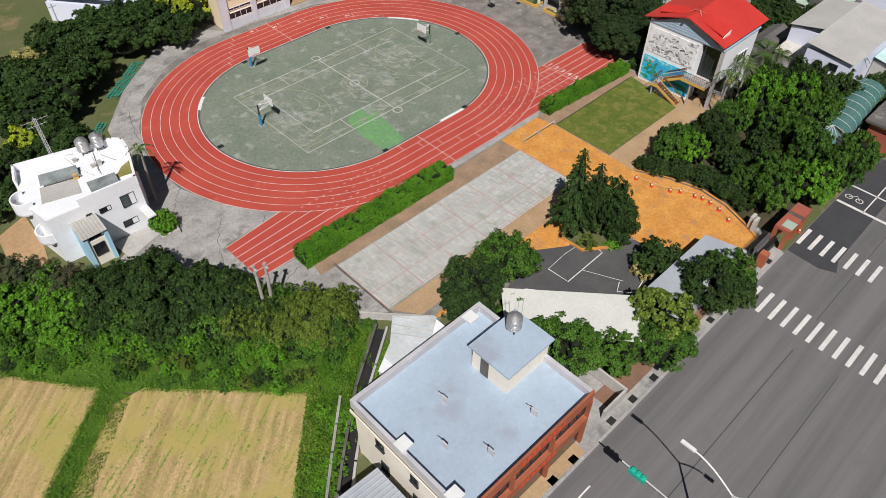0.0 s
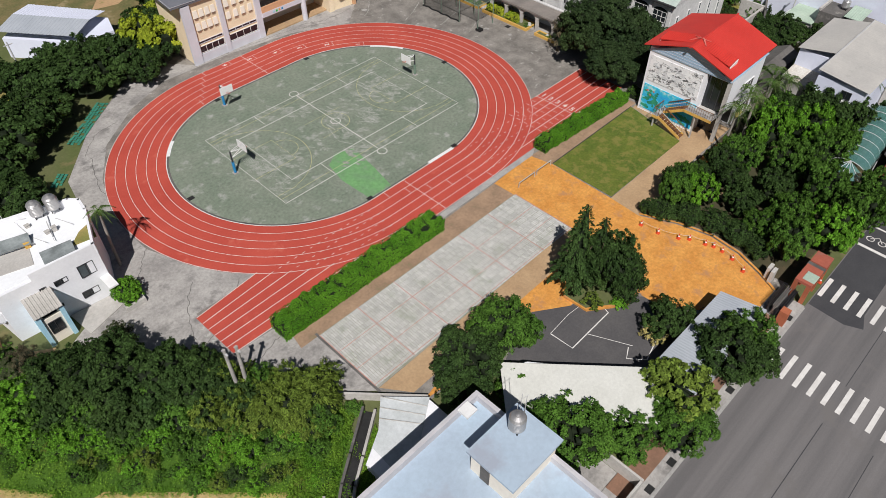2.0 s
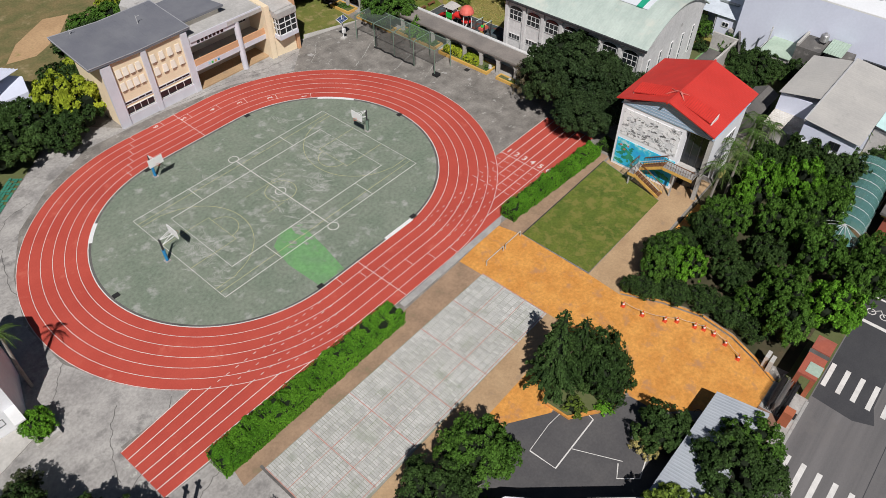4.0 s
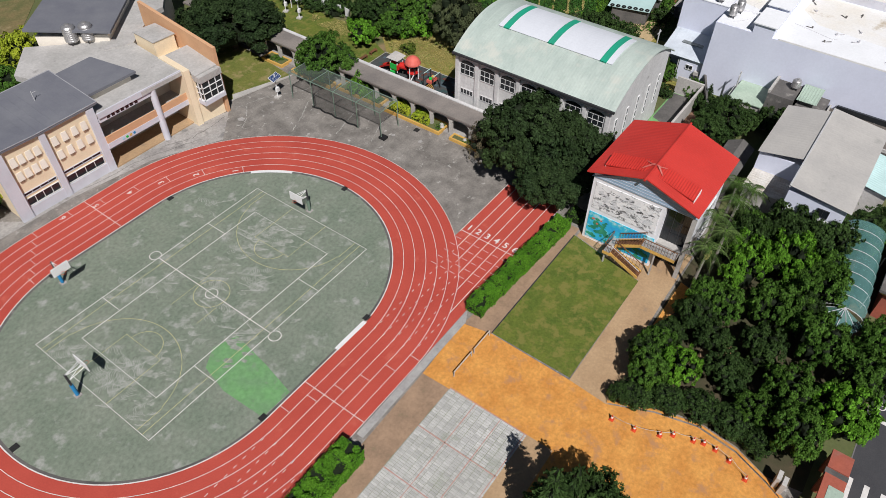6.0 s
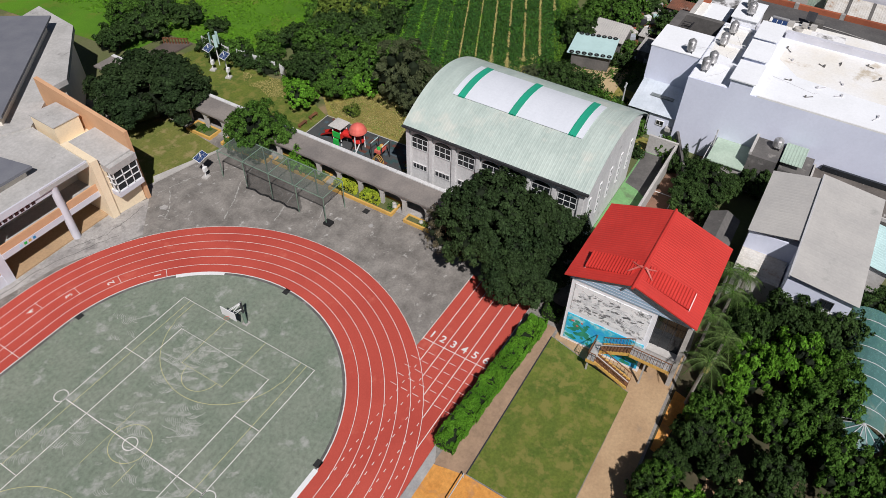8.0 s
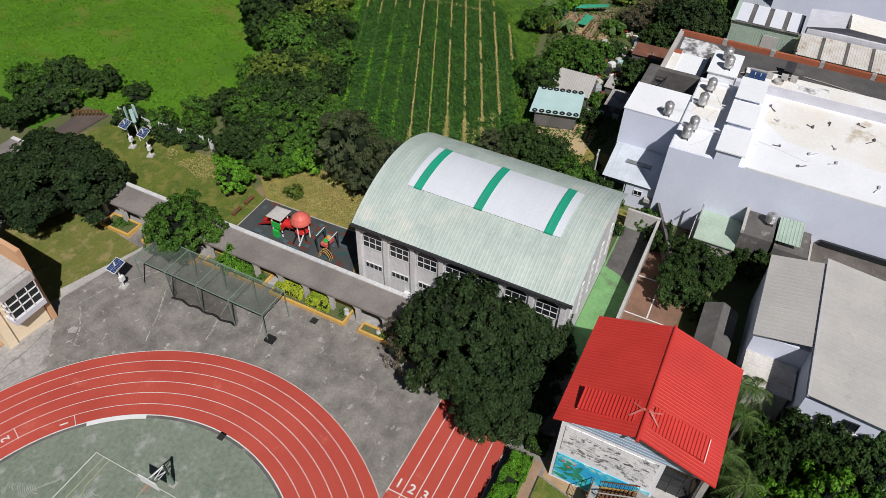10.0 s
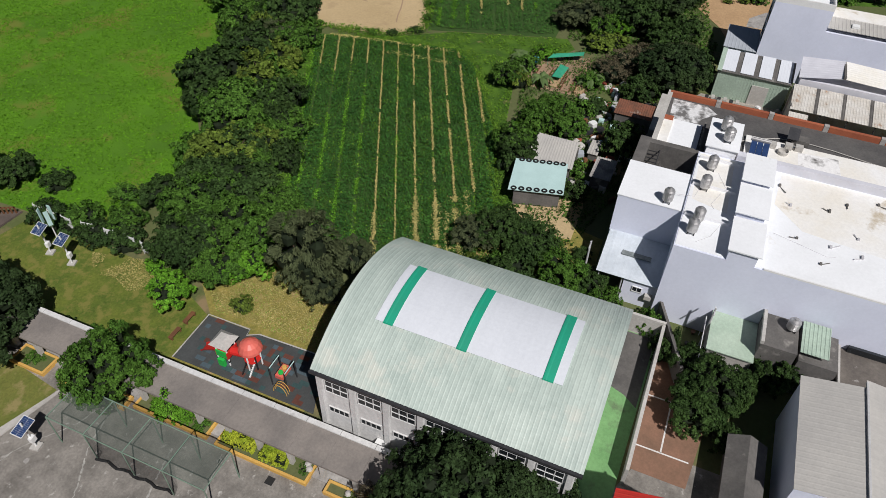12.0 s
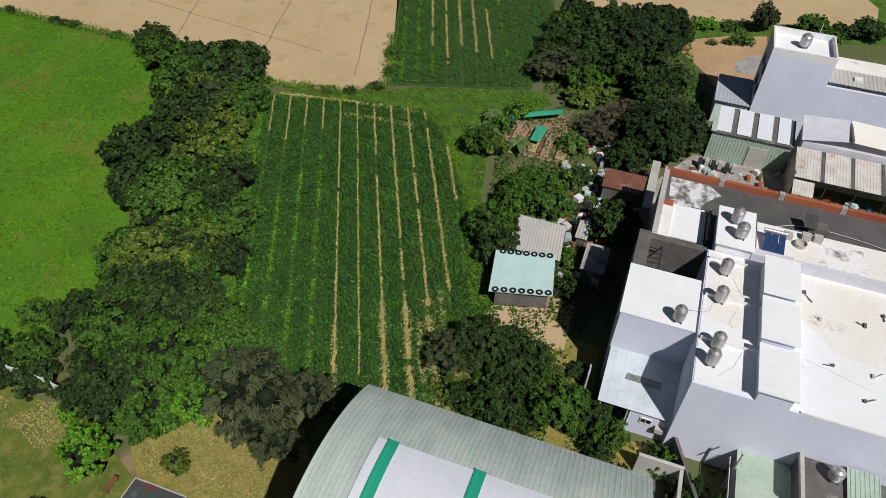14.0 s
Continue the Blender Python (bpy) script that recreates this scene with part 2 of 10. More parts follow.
GREENFLOOR = mat("green_floor_paint", (0.20, 0.39, 0.16), (0.16, 0.33, 0.13), scale=0.4, grain=4, bump=0.1, third=(0.13, 0.19, 0.10), third_scale=0.35, third_low=0.58)
TERRACOTTA = mat("terracotta_paving", (0.27, 0.15, 0.10), (0.20, 0.12, 0.08), scale=0.5, grain=5, bump=0.2)
STEEL = mat("brushed_steel", (0.55, 0.54, 0.53), (0.44, 0.43, 0.43), rough=0.42, metal=0.7, scale=1.5, grain=8, bump=0.04, grit=0.3)
DARKMETAL = mat("dark_metal", (0.05, 0.05, 0.055), (0.07, 0.07, 0.075), rough=0.5, metal=0.4, scale=2, bump=0.05)
GREENMETAL = mat("green_painted_metal", (0.15, 0.22, 0.17), (0.19, 0.26, 0.20), rough=0.5, scale=1, bump=0.05)
LIGHTMETAL = mat("light_grey_metal", (0.55, 0.55, 0.55), (0.48, 0.48, 0.48), rough=0.5, scale=1, bump=0.05)
WHITEPAINT = mat("white_paint", (0.80, 0.80, 0.79), (0.74, 0.74, 0.73), rough=0.5, scale=1, bump=0.03, grit=0.16)
GLASS = glass_mat("dark_window_glass", (0.018, 0.022, 0.026))
PALEGLASS = glass_mat("pale_window_glass", (0.10, 0.12, 0.13))
DARK = mat("dark_interior", (0.03, 0.03, 0.03), (0.02, 0.02, 0.02), scale=1, bump=0)
YELLOWPAINT = mat("yellow_kerb_paint", (0.70, 0.42, 0.10), (0.60, 0.36, 0.10), scale=0.8, grain=6, bump=0.1)
REDPLASTIC = mat("red_plastic", (0.62, 0.03, 0.025), (0.56, 0.028, 0.022), rough=0.4, scale=1, bump=0.02, grit=0.16)
PINKPLASTIC = mat("salmon_plastic", (0.72, 0.16, 0.12), (0.66, 0.14, 0.11), rough=0.4, scale=1, bump=0.02, grit=0.16)
GREENPLASTIC = mat("green_plastic", (0.03, 0.50, 0.08), (0.03, 0.45, 0.07), rough=0.4, scale=1, bump=0.02)
CONEORANGE = mat("orange_red_plastic", (0.68, 0.085, 0.03), (0.62, 0.075, 0.03), rough=0.5, scale=1, bump=0.02)
BLUEPAD = mat("blue_padding", (0.03, 0.24, 0.50), (0.03, 0.21, 0.44), rough=0.6, scale=1, bump=0.05)
FLASHING = mat("faded_flashing", (0.60, 0.20, 0.17), (0.54, 0.11, 0.09), rough=0.5, scale=1.2, grain=6, bump=0.05)
LIGHTBLUE = mat("light_blue_tiles", (0.36, 0.62, 0.76), (0.42, 0.66, 0.78), scale=1.2, grain=10, bump=0.08)
SOLAR = mat("solar_cells", (0.025, 0.05, 0.13), (0.03, 0.06, 0.16), rough=0.15, scale=1, bump=0, spec=0.6)
WOOD = mat("brown_wood", (0.20, 0.09, 0.04), (0.15, 0.07, 0.035), scale=1, grain=8, bump=0.15)
DECKWOOD = mat("weathered_deck", (0.13, 0.10, 0.085), (0.10, 0.08, 0.07), scale=0.5, grain=6, bump=0.2)
RUBBER = mat("tyre_rubber", (0.012, 0.012, 0.013), (0.02, 0.02, 0.02), rough=0.8, scale=2, bump=0.05)
BARK = mat("bark", (0.13, 0.095, 0.065), (0.09, 0.07, 0.05), scale=2, grain=8, bump=0.4)
PALMBARK = mat("palm_bark", (0.33, 0.30, 0.26), (0.25, 0.23, 0.20), scale=2, grain=8, bump=0.3)
# Near-black: the shade inside crowns and hedges is put into this colour.
CORE = mat("foliage_shade", (0.008, 0.015, 0.005), (0.012, 0.02, 0.006), scale=2, bump=0.4)
TARPGREEN = mat("green_netting", (0.05, 0.25, 0.17), (0.035, 0.19, 0.13), scale=1.5, grain=6, bump=0.4)
TANKBLUE = mat("mint_painted_sheet", (0.50, 0.68, 0.66), (0.45, 0.62, 0.60), rough=0.5, scale=0.6, bump=0.05, grit=0.16)
SANDY = mat("sandy_soil", (0.50, 0.33, 0.18), (0.42, 0.27, 0.145), scale=0.2, grain=2.5, bump=0.4, third=(0.20, 0.20, 0.06), third_scale=0.3, third_low=0.62, grit=0.6)
LEAF_BANYAN = leaf_mat("leaves_banyan", (0.018, 0.036, 0.013), (0.036, 0.060, 0.019))
NETTING = mat("grey_green_netting", (0.12, 0.15, 0.125), (0.15, 0.18, 0.15), scale=1.0, grain=8, bump=0)
NETTING.node_tree.nodes["Principled BSDF"].inputs["Alpha"].default_value = 0.42
DARKNET = mat("dark_netting", (0.02, 0.022, 0.022), (0.035, 0.036, 0.035), scale=0.7, grain=8, bump=0)
DARKNET.node_tree.nodes["Principled BSDF"].inputs["Alpha"].default_value = 0.32
RUSTRED = mat("rusted_red_sheet", (0.25, 0.10, 0.06), (0.15, 0.075, 0.05), rough=0.8, scale=0.8, grain=4, bump=0.2, third=(0.36, 0.30, 0.26), third_scale=0.6, third_low=0.6)
RUBBLE = mat("rubble_ground", (0.44, 0.40, 0.35), (0.30, 0.275, 0.24), scale=0.8, grain=3, bump=0.5, third=(0.17, 0.16, 0.13), third_scale=0.7, third_low=0.56, grit=0.8)
LEAF_DARK = leaf_mat("leaves_dark", (0.021, 0.044, 0.012), (0.046, 0.084, 0.020))
LEAF_MID = leaf_mat("leaves_mid", (0.040, 0.094, 0.014), (0.074, 0.155, 0.021))
LEAF_BRIGHT = leaf_mat("leaves_bright", (0.060, 0.155, 0.012), (0.12, 0.28, 0.022))
LEAF_YELLOW = leaf_mat("leaves_olive", (0.125, 0.175, 0.026), (0.075, 0.12, 0.02))
LEAF_GOLD = leaf_mat("leaves_gold", (0.34, 0.38, 0.03), (0.19, 0.27, 0.02), island=0.3)
LEAF_HEDGE = leaf_mat("leaves_hedge", (0.052, 0.150, 0.010), (0.092, 0.225, 0.016), island=0.35)
LEAF_BANANA = leaf_mat("leaves_banana", (0.075, 0.125, 0.040), (0.12, 0.17, 0.065), island=0.3)
LEAF_TWIG = leaf_mat("dry_twigs", (0.085, 0.075, 0.045), (0.13, 0.11, 0.065), island=0.5)
LEAF_GREY = leaf_mat("leaves_feathery", (0.053, 0.069, 0.031), (0.090, 0.107, 0.048), island=0.35)
LEAF_CROP = leaf_mat("leaves_crop", (0.030, 0.092, 0.018), (0.050, 0.135, 0.022), island=0.35)
LEAF_MEADOW = leaf_mat("blades_meadow", (0.098, 0.245, 0.010), (0.078, 0.190, 0.010), island=0.2)
LEAF_PALM = leaf_mat("fronds_palm", (0.045, 0.090, 0.020), (0.100, 0.150, 0.042), island=0.35)
LEAF_WEED = leaf_mat("leaves_weeds", (0.060, 0.150, 0.012), (0.135, 0.245, 0.024), island=0.4)
LEAF_STUBBLE = leaf_mat("leaves_stubble_weeds", (0.15, 0.30, 0.035), (0.26, 0.36, 0.065), island=0.25)
STRAWLEAF = leaf_mat("dry_blades", (0.46, 0.385, 0.15), (0.33, 0.30, 0.10), island=0.28)


# ---- mesh helpers ----
class Build:
    """Gathers boxes, prisms, tubes and strips into one mesh."""

    def __init__(self):
        self.v, self.f, self.m = [], [], []
        self.slot = 0

    def face(self, *pts):
        n = len(self.v)
        self.v += [tuple(p) for p in pts]
        self.f.append(tuple(range(n, n + len(pts))))
        self.m.append(self.slot)
        return self

    def solid(self, verts, faces):
        n = len(self.v)
        self.v += [tuple(p) for p in verts]
        self.f += [tuple(n + i for i in f) for f in faces]
        self.m += [self.slot] * len(faces)
        return self

    def box(self, x0, y0, z0, x1, y1, z1):
        x0, x1, y0, y1, z0, z1 = min(x0, x1), max(x0, x1), min(y0, y1), max(y0, y1), min(z0, z1), max(z0, z1)
        return self.solid([(x0, y0, z0), (x1, y0, z0), (x1, y1, z0), (x0, y1, z0), (x0, y0, z1), (x1, y0, z1), (x1, y1, z1), (x0, y1, z1)],
                          [(3, 2, 1, 0), (4, 5, 6, 7), (0, 1, 5, 4), (1, 2, 6, 5), (2, 3, 7, 6), (3, 0, 4, 7)])

    def mbox(self, m, x0, y0, z0, x1, y1, z1):
        """A box in the frame of the matrix m."""
        k = len(self.v)
        self.box(x0, y0, z0, x1, y1, z1)
        self.v[k:] = [tuple(m @ Vector(p)) for p in self.v[k:]]
        return self

    def prism(self, pts, z0, z1):
        """A polygon in plan, drawn up from z0 to z1; z1 may be a height for each corner."""
        n = len(pts)
        if sum(pts[i][0] * pts[(i + 1) % n][1] - pts[(i + 1) % n][0] * pts[i][1] for i in range(n)) < 0:
            pts = pts[::-1]
            if not isinstance(z1, (int, float)):
                z1 = z1[::-1]
        tops = [z1] * n if isinstance(z1, (int, float)) else z1
        return self.solid([(x, y, z0) for x, y in pts] + [(x, y, z) for (x, y), z in zip(pts, tops)],
                          [tuple(range(n))[::-1], tuple(range(n, 2 * n))] + [(i, (i + 1) % n, n + (i + 1) % n, n + i) for i in range(n)])

    def slab(self, quad, thick):
        """A tilted plate: four or more corners in space, thick metres deep under them."""
        n = len(quad)
        a, b, c = (Vector(q) for q in quad[:3])
        if (b - a).cross(c - b).z < 0:
            quad = quad[::-1]
        return self.solid([(x, y, z - thick) for x, y, z in quad] + list(quad),
                          [tuple(range(n))[::-1], tuple(range(n, 2 * n))] + [(i, (i + 1) % n, n + (i + 1) % n, n + i) for i in range(n)])

    def tube(self, p, q, r0, r1=None, n=8):
        r1 = r0 if r1 is None else r1
        p, q = Vector(p), Vector(q)
        turn = (q - p).to_track_quat("Z", "Y").to_matrix()
        ring = [Vector((math.cos(2 * math.pi * i / n), math.sin(2 * math.pi * i / n), 0)) for i in range(n)]
        return self.solid([p + turn @ (c * r0) for c in ring] + [q + turn @ (c * r1) for c in ring],
                          [tuple(range(n))[::-1], tuple(range(n, 2 * n))] + [(i, (i + 1) % n, n + (i + 1) % n, n + i) for i in range(n)])

    def lathe(self, x, y, profile, n=16):
        """A turned body: (radius, height) from the foot up."""
        rings = [[(x + r * math.cos(2 * math.pi * i / n), y + r * math.sin(2 * math.pi * i / n), z) for i in range(n)] for r, z in profile]
        faces = [tuple(range(n))[::-1]]
        for k in range(len(rings) - 1):
            faces += [(k * n + i, k * n + (i + 1) % n, (k + 1) * n + (i + 1) % n, (k + 1) * n + i) for i in range(n)]
        faces.append(tuple((len(rings) - 1) * n + i for i in range(n)))
        return self.solid([p for r in rings for p in r], faces)

    def strip(self, pts, w, z, closed=False):
        """A flat painted line of width w along points in plan."""
        pts = [Vector((p[0], p[1])) for p in pts]
        n = len(pts)
        left, right = [], []
        for i, p in enumerate(pts):
            a = pts[(i - 1) % n] if closed or i else p
            b = pts[(i + 1) % n] if closed or i < n - 1 else p
            d = (b - a).normalized()
            s = Vector((-d.y, d.x)) * w / 2
            left.append((p.x + s.x, p.y + s.y, z))
            right.append((p.x - s.x, p.y - s.y, z))
        return self.solid(left + right, [(i, n + i, n + (i + 1) % n, (i + 1) % n) for i in range(n if closed else n - 1)])

    def sheet(self, a, b, c, d, pitch, depth, thick=0.03):
        """A ribbed roof sheet between the lines a-b and d-c; the ribs run from a-b to d-c."""
        a, b, c, d = (Vector(p) for p in (a, b, c, d))
        up = (b - a).cross(d - a).normalized()
        if up.z < 0:
            up = -up
        n = max(2, int((b - a).length / pitch))
        us = []
        for i in range(n):
            us += [(i / n, 0.0), ((i + 0.62) / n, 0.0), ((i + 0.72) / n, 1.0), ((i + 0.9) / n, 1.0)]
        us.append((1.0, 0.0))
        k = len(us)
        lo = [a.lerp(b, u) + up * depth * h for u, h in us]
        hi = [d.lerp(c, u) + up * depth * h for u, h in us]
        under = [p - up * thick for p in (a, b, c, d)]
        self.solid(lo + hi, [(i, i + 1, k + i + 1, k + i) for i in range(k - 1)])
        return self.solid([a, b, c, d] + under, [(7, 6, 5, 4), (0, 1, 5, 4), (1, 2, 6, 5), (2, 3, 7, 6), (3, 0, 4, 7)])

    def mesh(self, name, *mats, smooth=False):
        me = bpy.data.meshes.new(name)
        me.from_pydata(self.v, [], self.f)
        for m in mats:
            me.materials.append(m)
        if len(mats) > 1:
            me.polygons.foreach_set("material_index", self.m)
        if smooth:
            me.polygons.foreach_set("use_smooth", [True] * len(me.polygons))
        me.update()
        return me

    def part(self, name, material, parent=None, label="", smooth=False):
        ob = new(name, self.mesh(name, *(material if isinstance(material, (tuple, list)) else (material,)), smooth=smooth))
        if parent:
            ob.parent = parent
        return tagged(ob, label) if label else ob


def thing(name, label, category, group="", kind="", at=None):
    ob = new(name)
    ob.empty_display_size = 0.3
    if at is not None:
        ob.matrix_basis = at if isinstance(at, Matrix) else Matrix.Translation(at)
    return tagged(ob, label, category, group, kind)


def setting(name, label, build, material):
    return tagged(build.part(name, material), label, name.replace("_", " "), kind="structure")


def arc(cx, cy, r, a0, a1, n=40):
    return [(cx + r * math.cos(radians(a0 + (a1 - a0) * i / n)), cy + r * math.sin(radians(a0 + (a1 - a0) * i / n))) for i in range(n + 1)]


def glyphs(text, size, at, material, parent, name="number"):
    """Painted characters, laid as a mesh in the frame of the matrix at."""
    curve = bpy.data.curves.new(name, "FONT")
    curve.body, curve.size, curve.align_x, curve.align_y, curve.extrude, curve.resolution_u = text, size, "CENTER", "CENTER", 0.002, 3
    curve.offset = size * 0.02
    tmp = new("glyph", curve)
    me = bpy.data.meshes.new_from_object(tmp.evaluated_get(bpy.context.evaluated_depsgraph_get()))
    bpy.data.objects.remove(tmp)
    me.materials.clear()
    me.materials.append(material)
    ob = new(name, me)
    ob.matrix_basis = at
    ob.parent = parent
    return ob


# ---- ground, road, paving ----
b = Build()
b.prism([(-900, -900), (1100, -900), (1100, 1100), (-900, 1100)], -0.6, 0.0)
ground = setting("ground", "dry earth and weeds round the school grounds", b, EARTH)
tagged(ground, category="ground")

b = Build().prism([(-300, -18), (500, -18), (500, 12.2), (-300, 12.2)], -0.1, 0.02)
road = setting("road", "grey worn asphalt main road with tyre-dark lanes", b, ASPHALT)
b = Build()
b.strip([(-60, 5.6), (20, 5.6), (49, 5.5)], 0.07, 0.027)
b.strip([(-60, 1.2), (30, 1.2), (49, 1.3)], 0.06, 0.027)
b.strip([(54, 5.6), (90, 5.7)], 0.06, 0.027)
b.part("seam", NEWASPHALT, road, "dark tar seam in the asphalt")
b = Build().prism([(60.9, 12.1), (60.7, 8.6), (61.4, 7.0), (63.2, 7.6), (84, 7.9), (84, 12.1)], 0.0, 0.026)
b.part("asphalt_patch", NEWASPHALT, road, "darker fresh asphalt patch")


def zebra(x, y, length, first):
    for k in range(8 if first else 7):
        Build().box(x, y - 0.42 - 1.27 * k, 0.02, x + length, y - 1.27 * k, 0.034).part("crossing_stripe", LINE, road)


zebra(50.78, 11.6, 3.3, True)
zebra(62.62, 12.0, 3.05, False)
for k in range(8, 14):
    Build().box(50.78, 11.2 - 1.27 * k, 0.02, 54.08, 11.62 - 1.27 * k, 0.034).part("crossing_stripe", LINE, road)
Build().box(21.5, 10.28, 0.02, 24.8, 10.42, 0.032).part("lane_line", LINE, road)
b = Build()
b.strip([(72.6, 12), (72.6, -3)], 0.4, 0.034)
b.strip([(72.6, 9.0), (82, 9.0)], 0.15, 0.034)
b.strip([(76.4, 12), (76.4, -3)], 0.25, 0.034)
b.part("stop_line", LINE, road)
b = Build()
for cx, cy in ((74.2, 10.1), (74.2, 11.3)):
    b.strip(arc(cx, cy, 0.38, 0, 360, 18), 0.1, 0.034)
b.strip([(74.2, 10.1), (74.9, 10.6), (74.2, 11.3)], 0.1, 0.034)
b.part("cycle_mark", LINE, road, "white bicycle symbol painted in a box")

# footway along the road, with kerb and drains
b = Build().prism([(-60, 12.2), (60.2, 12.2), (60.2, 15.2), (-60, 15.2)], 0.0, 0.13)
footway = setting("pavement", "pale concrete footway with red-brown tree strip along the kerb", b, CONCRETE)
tagged(footway, category="pavement")
for k in range(40):
    Build().box(12 + 1.2 * k, 12.05, 0.0, 13.17 + 1.2 * k, 12.3, 0.17).part("kerbstone", KERB, footway)
for x in (17.8, 22.6, 25.2, 30.3, 33.4, 36.6, 41.2, 46.1, 52.0, 57.4):
    drain = Build().box(x, 12.35, 0.1, x + 0.75, 12.95, 0.142).part("drain_cover", DARK, footway, "dark iron drain grating")
b = Build().prism([(31.5, 13.3), (56.8, 13.3), (56.8, 15.2), (31.5, 15.2)], 0.1, 0.15)
b.part("tree_strip", TERRACOTTA, footway, "red-brown paved tree strip")
b = Build().prism([(13.2, 12.4), (26.8, 12.4), (27, 15), (13.2, 15)], 0.1, 0.142)
b.part("forecourt", TANPAVE, footway, "tan paved forecourt")

# school yard
b = Build().prism([(14, 46.0), (19, 43.5), (25, 34.4), (27.5, 30.6), (31.5, 30.6), (41, 20.4), (62, 14.6), (66, 30), (98, 33), (98, 41), (88, 45), (88, 100), (84, 113), (72, 118), (60, 104), (42, 104), (36, 99), (24.4, 89.0), (18.5, 81.5), (16.4, 70), (14.4, 62), (8, 58), (11, 50)], -0.05, 0.03)
yard = setting("pavement_1", "grey weathered asphalt school yard with repair scars", b, YARD)
tagged(yard, category="pavement")


def patch(name, label, pts, z, material, parent=yard):
    return Build().prism(pts, 0.0, z).part(name, material, parent, label)


patch("apron", "pale concrete apron west of the track", [(18.5, 81.5), (16.4, 70), (14.4, 62), (8.5, 58.6), (13, 49), (18.4, 46.9), (18.4, 53.5), (25.6, 53.4), (21.4, 59.6), (19.4, 65), (19.2, 72), (21.5, 79), (25, 85), (31, 90), (36.5, 92.6), (36, 98.5), (24.4, 89.0)], 0.036, CONCRETE)
patch("apron", "pale concrete corner by the plaza", [(18.4, 46.9), (24.8, 46.6), (24.9, 34.6), (22.5, 36.8), (17.5, 43.2)], 0.042, CONCRETE)
patch("apron", "grey concrete strip before the school building", [(36, 93.0), (48, 92.8), (58, 91.2), (66, 87.5), (70.6, 91.6), (66, 93.4), (42.6, 93.6), (40, 97)], 0.042, CONCRETE)
patch("border_strip", "brown paved strip beside the hedge", [(23, 43.0), (53.2, 43.0), (53.2, 45.9), (23.4, 45.3)], 0.05, BROWNPAVE)
patch("border_strip", "brown earth path beside the lawn", [(60.4, 43.3), (78.4, 43.5), (78.4, 45.1), (60, 46.2)], 0.05, BROWNPAVE)
patch("lawn_path", "tan paved path beside the lawn", [(60.3, 34.8), (60.0, 30.9), (64, 29.8), (66, 31.6), (75, 31.8), (81.8, 31.8), (81.8, 43.2), (77.3, 43.2), (75.2, 34.9)], 0.045, TANPAVE)
patch("orange_paving", "worn orange painted paving at the school gate", [(53.0, 45.9), (59.9, 46.3), (60.5, 43.2), (60.3, 34.8), (60.0, 31.0), (61.7, 27.2), (62.6, 23.6), (62.2, 20.2), (61.0, 17.2), (60.0, 15.2), (56.5, 15.2), (50.6, 21.5), (50.4, 24.2), (53.3, 29.5), (53.3, 35.1)], 0.055, ORANGE)
patch("orange_paving", "worn orange painted strip beside the plaza", [(34.5, 32.5), (53.3, 32.5), (53.3, 30), (44.5, 28.4), (41.2, 30.6), (31.5, 30.4), (27.0, 31.0)], 0.05, ORANGE)
patch("tan_paving", "tan paved strip beside the plaza", [(25.2, 34.7), (53.3, 35.1), (53.3, 32.5), (27, 32.2)], 0.052, TANPAVE)
patch("asphalt_court", "dark asphalt play yard", [(33.3, 28.0), (41.0, 31.0), (44.5, 28.4), (47.2, 27.9), (50.4, 24.0), (50.8, 18.5), (41.6, 18.5)], 0.048, SMALLYARD)
patch("concrete_kerb", "grey concrete drain edge beside the track", [(44.8, 46.0), (60.2, 46.1), (61.6, 46.9), (44.8, 46.7)], 0.09, KERB)
patch("terracotta_yard", "reddish paved yard with white lines", [(95.5, 42.4), (110, 42.2), (110, 36), (95.5, 37.5)], 0.05, TERRACOTTA)
b = Build()
b.strip([(40.4, 27.7), (40.5, 25.2), (46.3, 25.3), (46.9, 27.6)], 0.12, 0.056)
b.strip([(40.4, 27.7), (43.4, 27.9), (46.9, 27.6)], 0.05, 0.056)
b.strip([(44.2, 21.6), (43.0, 21.0), (44.2, 19.6), (46.6, 20.2)], 0.1, 0.056)
b.strip([(42.8, 25.2), (44.6, 21.4)], 0.06, 0.056)
b.part("court_line", LINE, yard, "white court markings on dark asphalt")
b = Build()
for pts in ([(98.0, 42.3), (98.0, 37.6)], [(103.6, 42.3), (103.6, 37)], [(98.0, 40.0), (103.6, 40.0)]):
    b.strip(pts, 0.14, 0.056)
b.part("court_line", LINE, yard)
random.seed(3)
b = Build()
for pts, w in (([(73.5, 91.3), (70.6, 88.3), (69.0, 87.4)], 0.1), ([(81.9, 85.6), (78.5, 84.8), (75.8, 83.2), (72.3, 81.7)], 0.13), ([(81.6, 78.4), (78.5, 77.7), (75.2, 76.8)], 0.14), ([(82.6, 74.2), (79.9, 73.5), (76.6, 72.2)], 0.09), ([(83, 86.5), (80, 87.4), (76, 90.2), (71.5, 91.6)], 0.1)):
    fine = []
    for (x0, y0), (x1, y1) in zip(pts, pts[1:]):
        fine += [(x0 + (x1 - x0) * i / 14 + random.uniform(-0.07, 0.07), y0 + (y1 - y0) * i / 14 + random.uniform(-0.07, 0.07)) for i in range(14)]
    for p0, p1 in zip(fine, fine[1:]):
        if random.random() < 0.85:
            b.strip([p0, p1], w * random.uniform(0.4, 1.5), 0.037)
b.part("repair_scar", SCARPAINT, yard, "pale filled cracks in the asphalt")
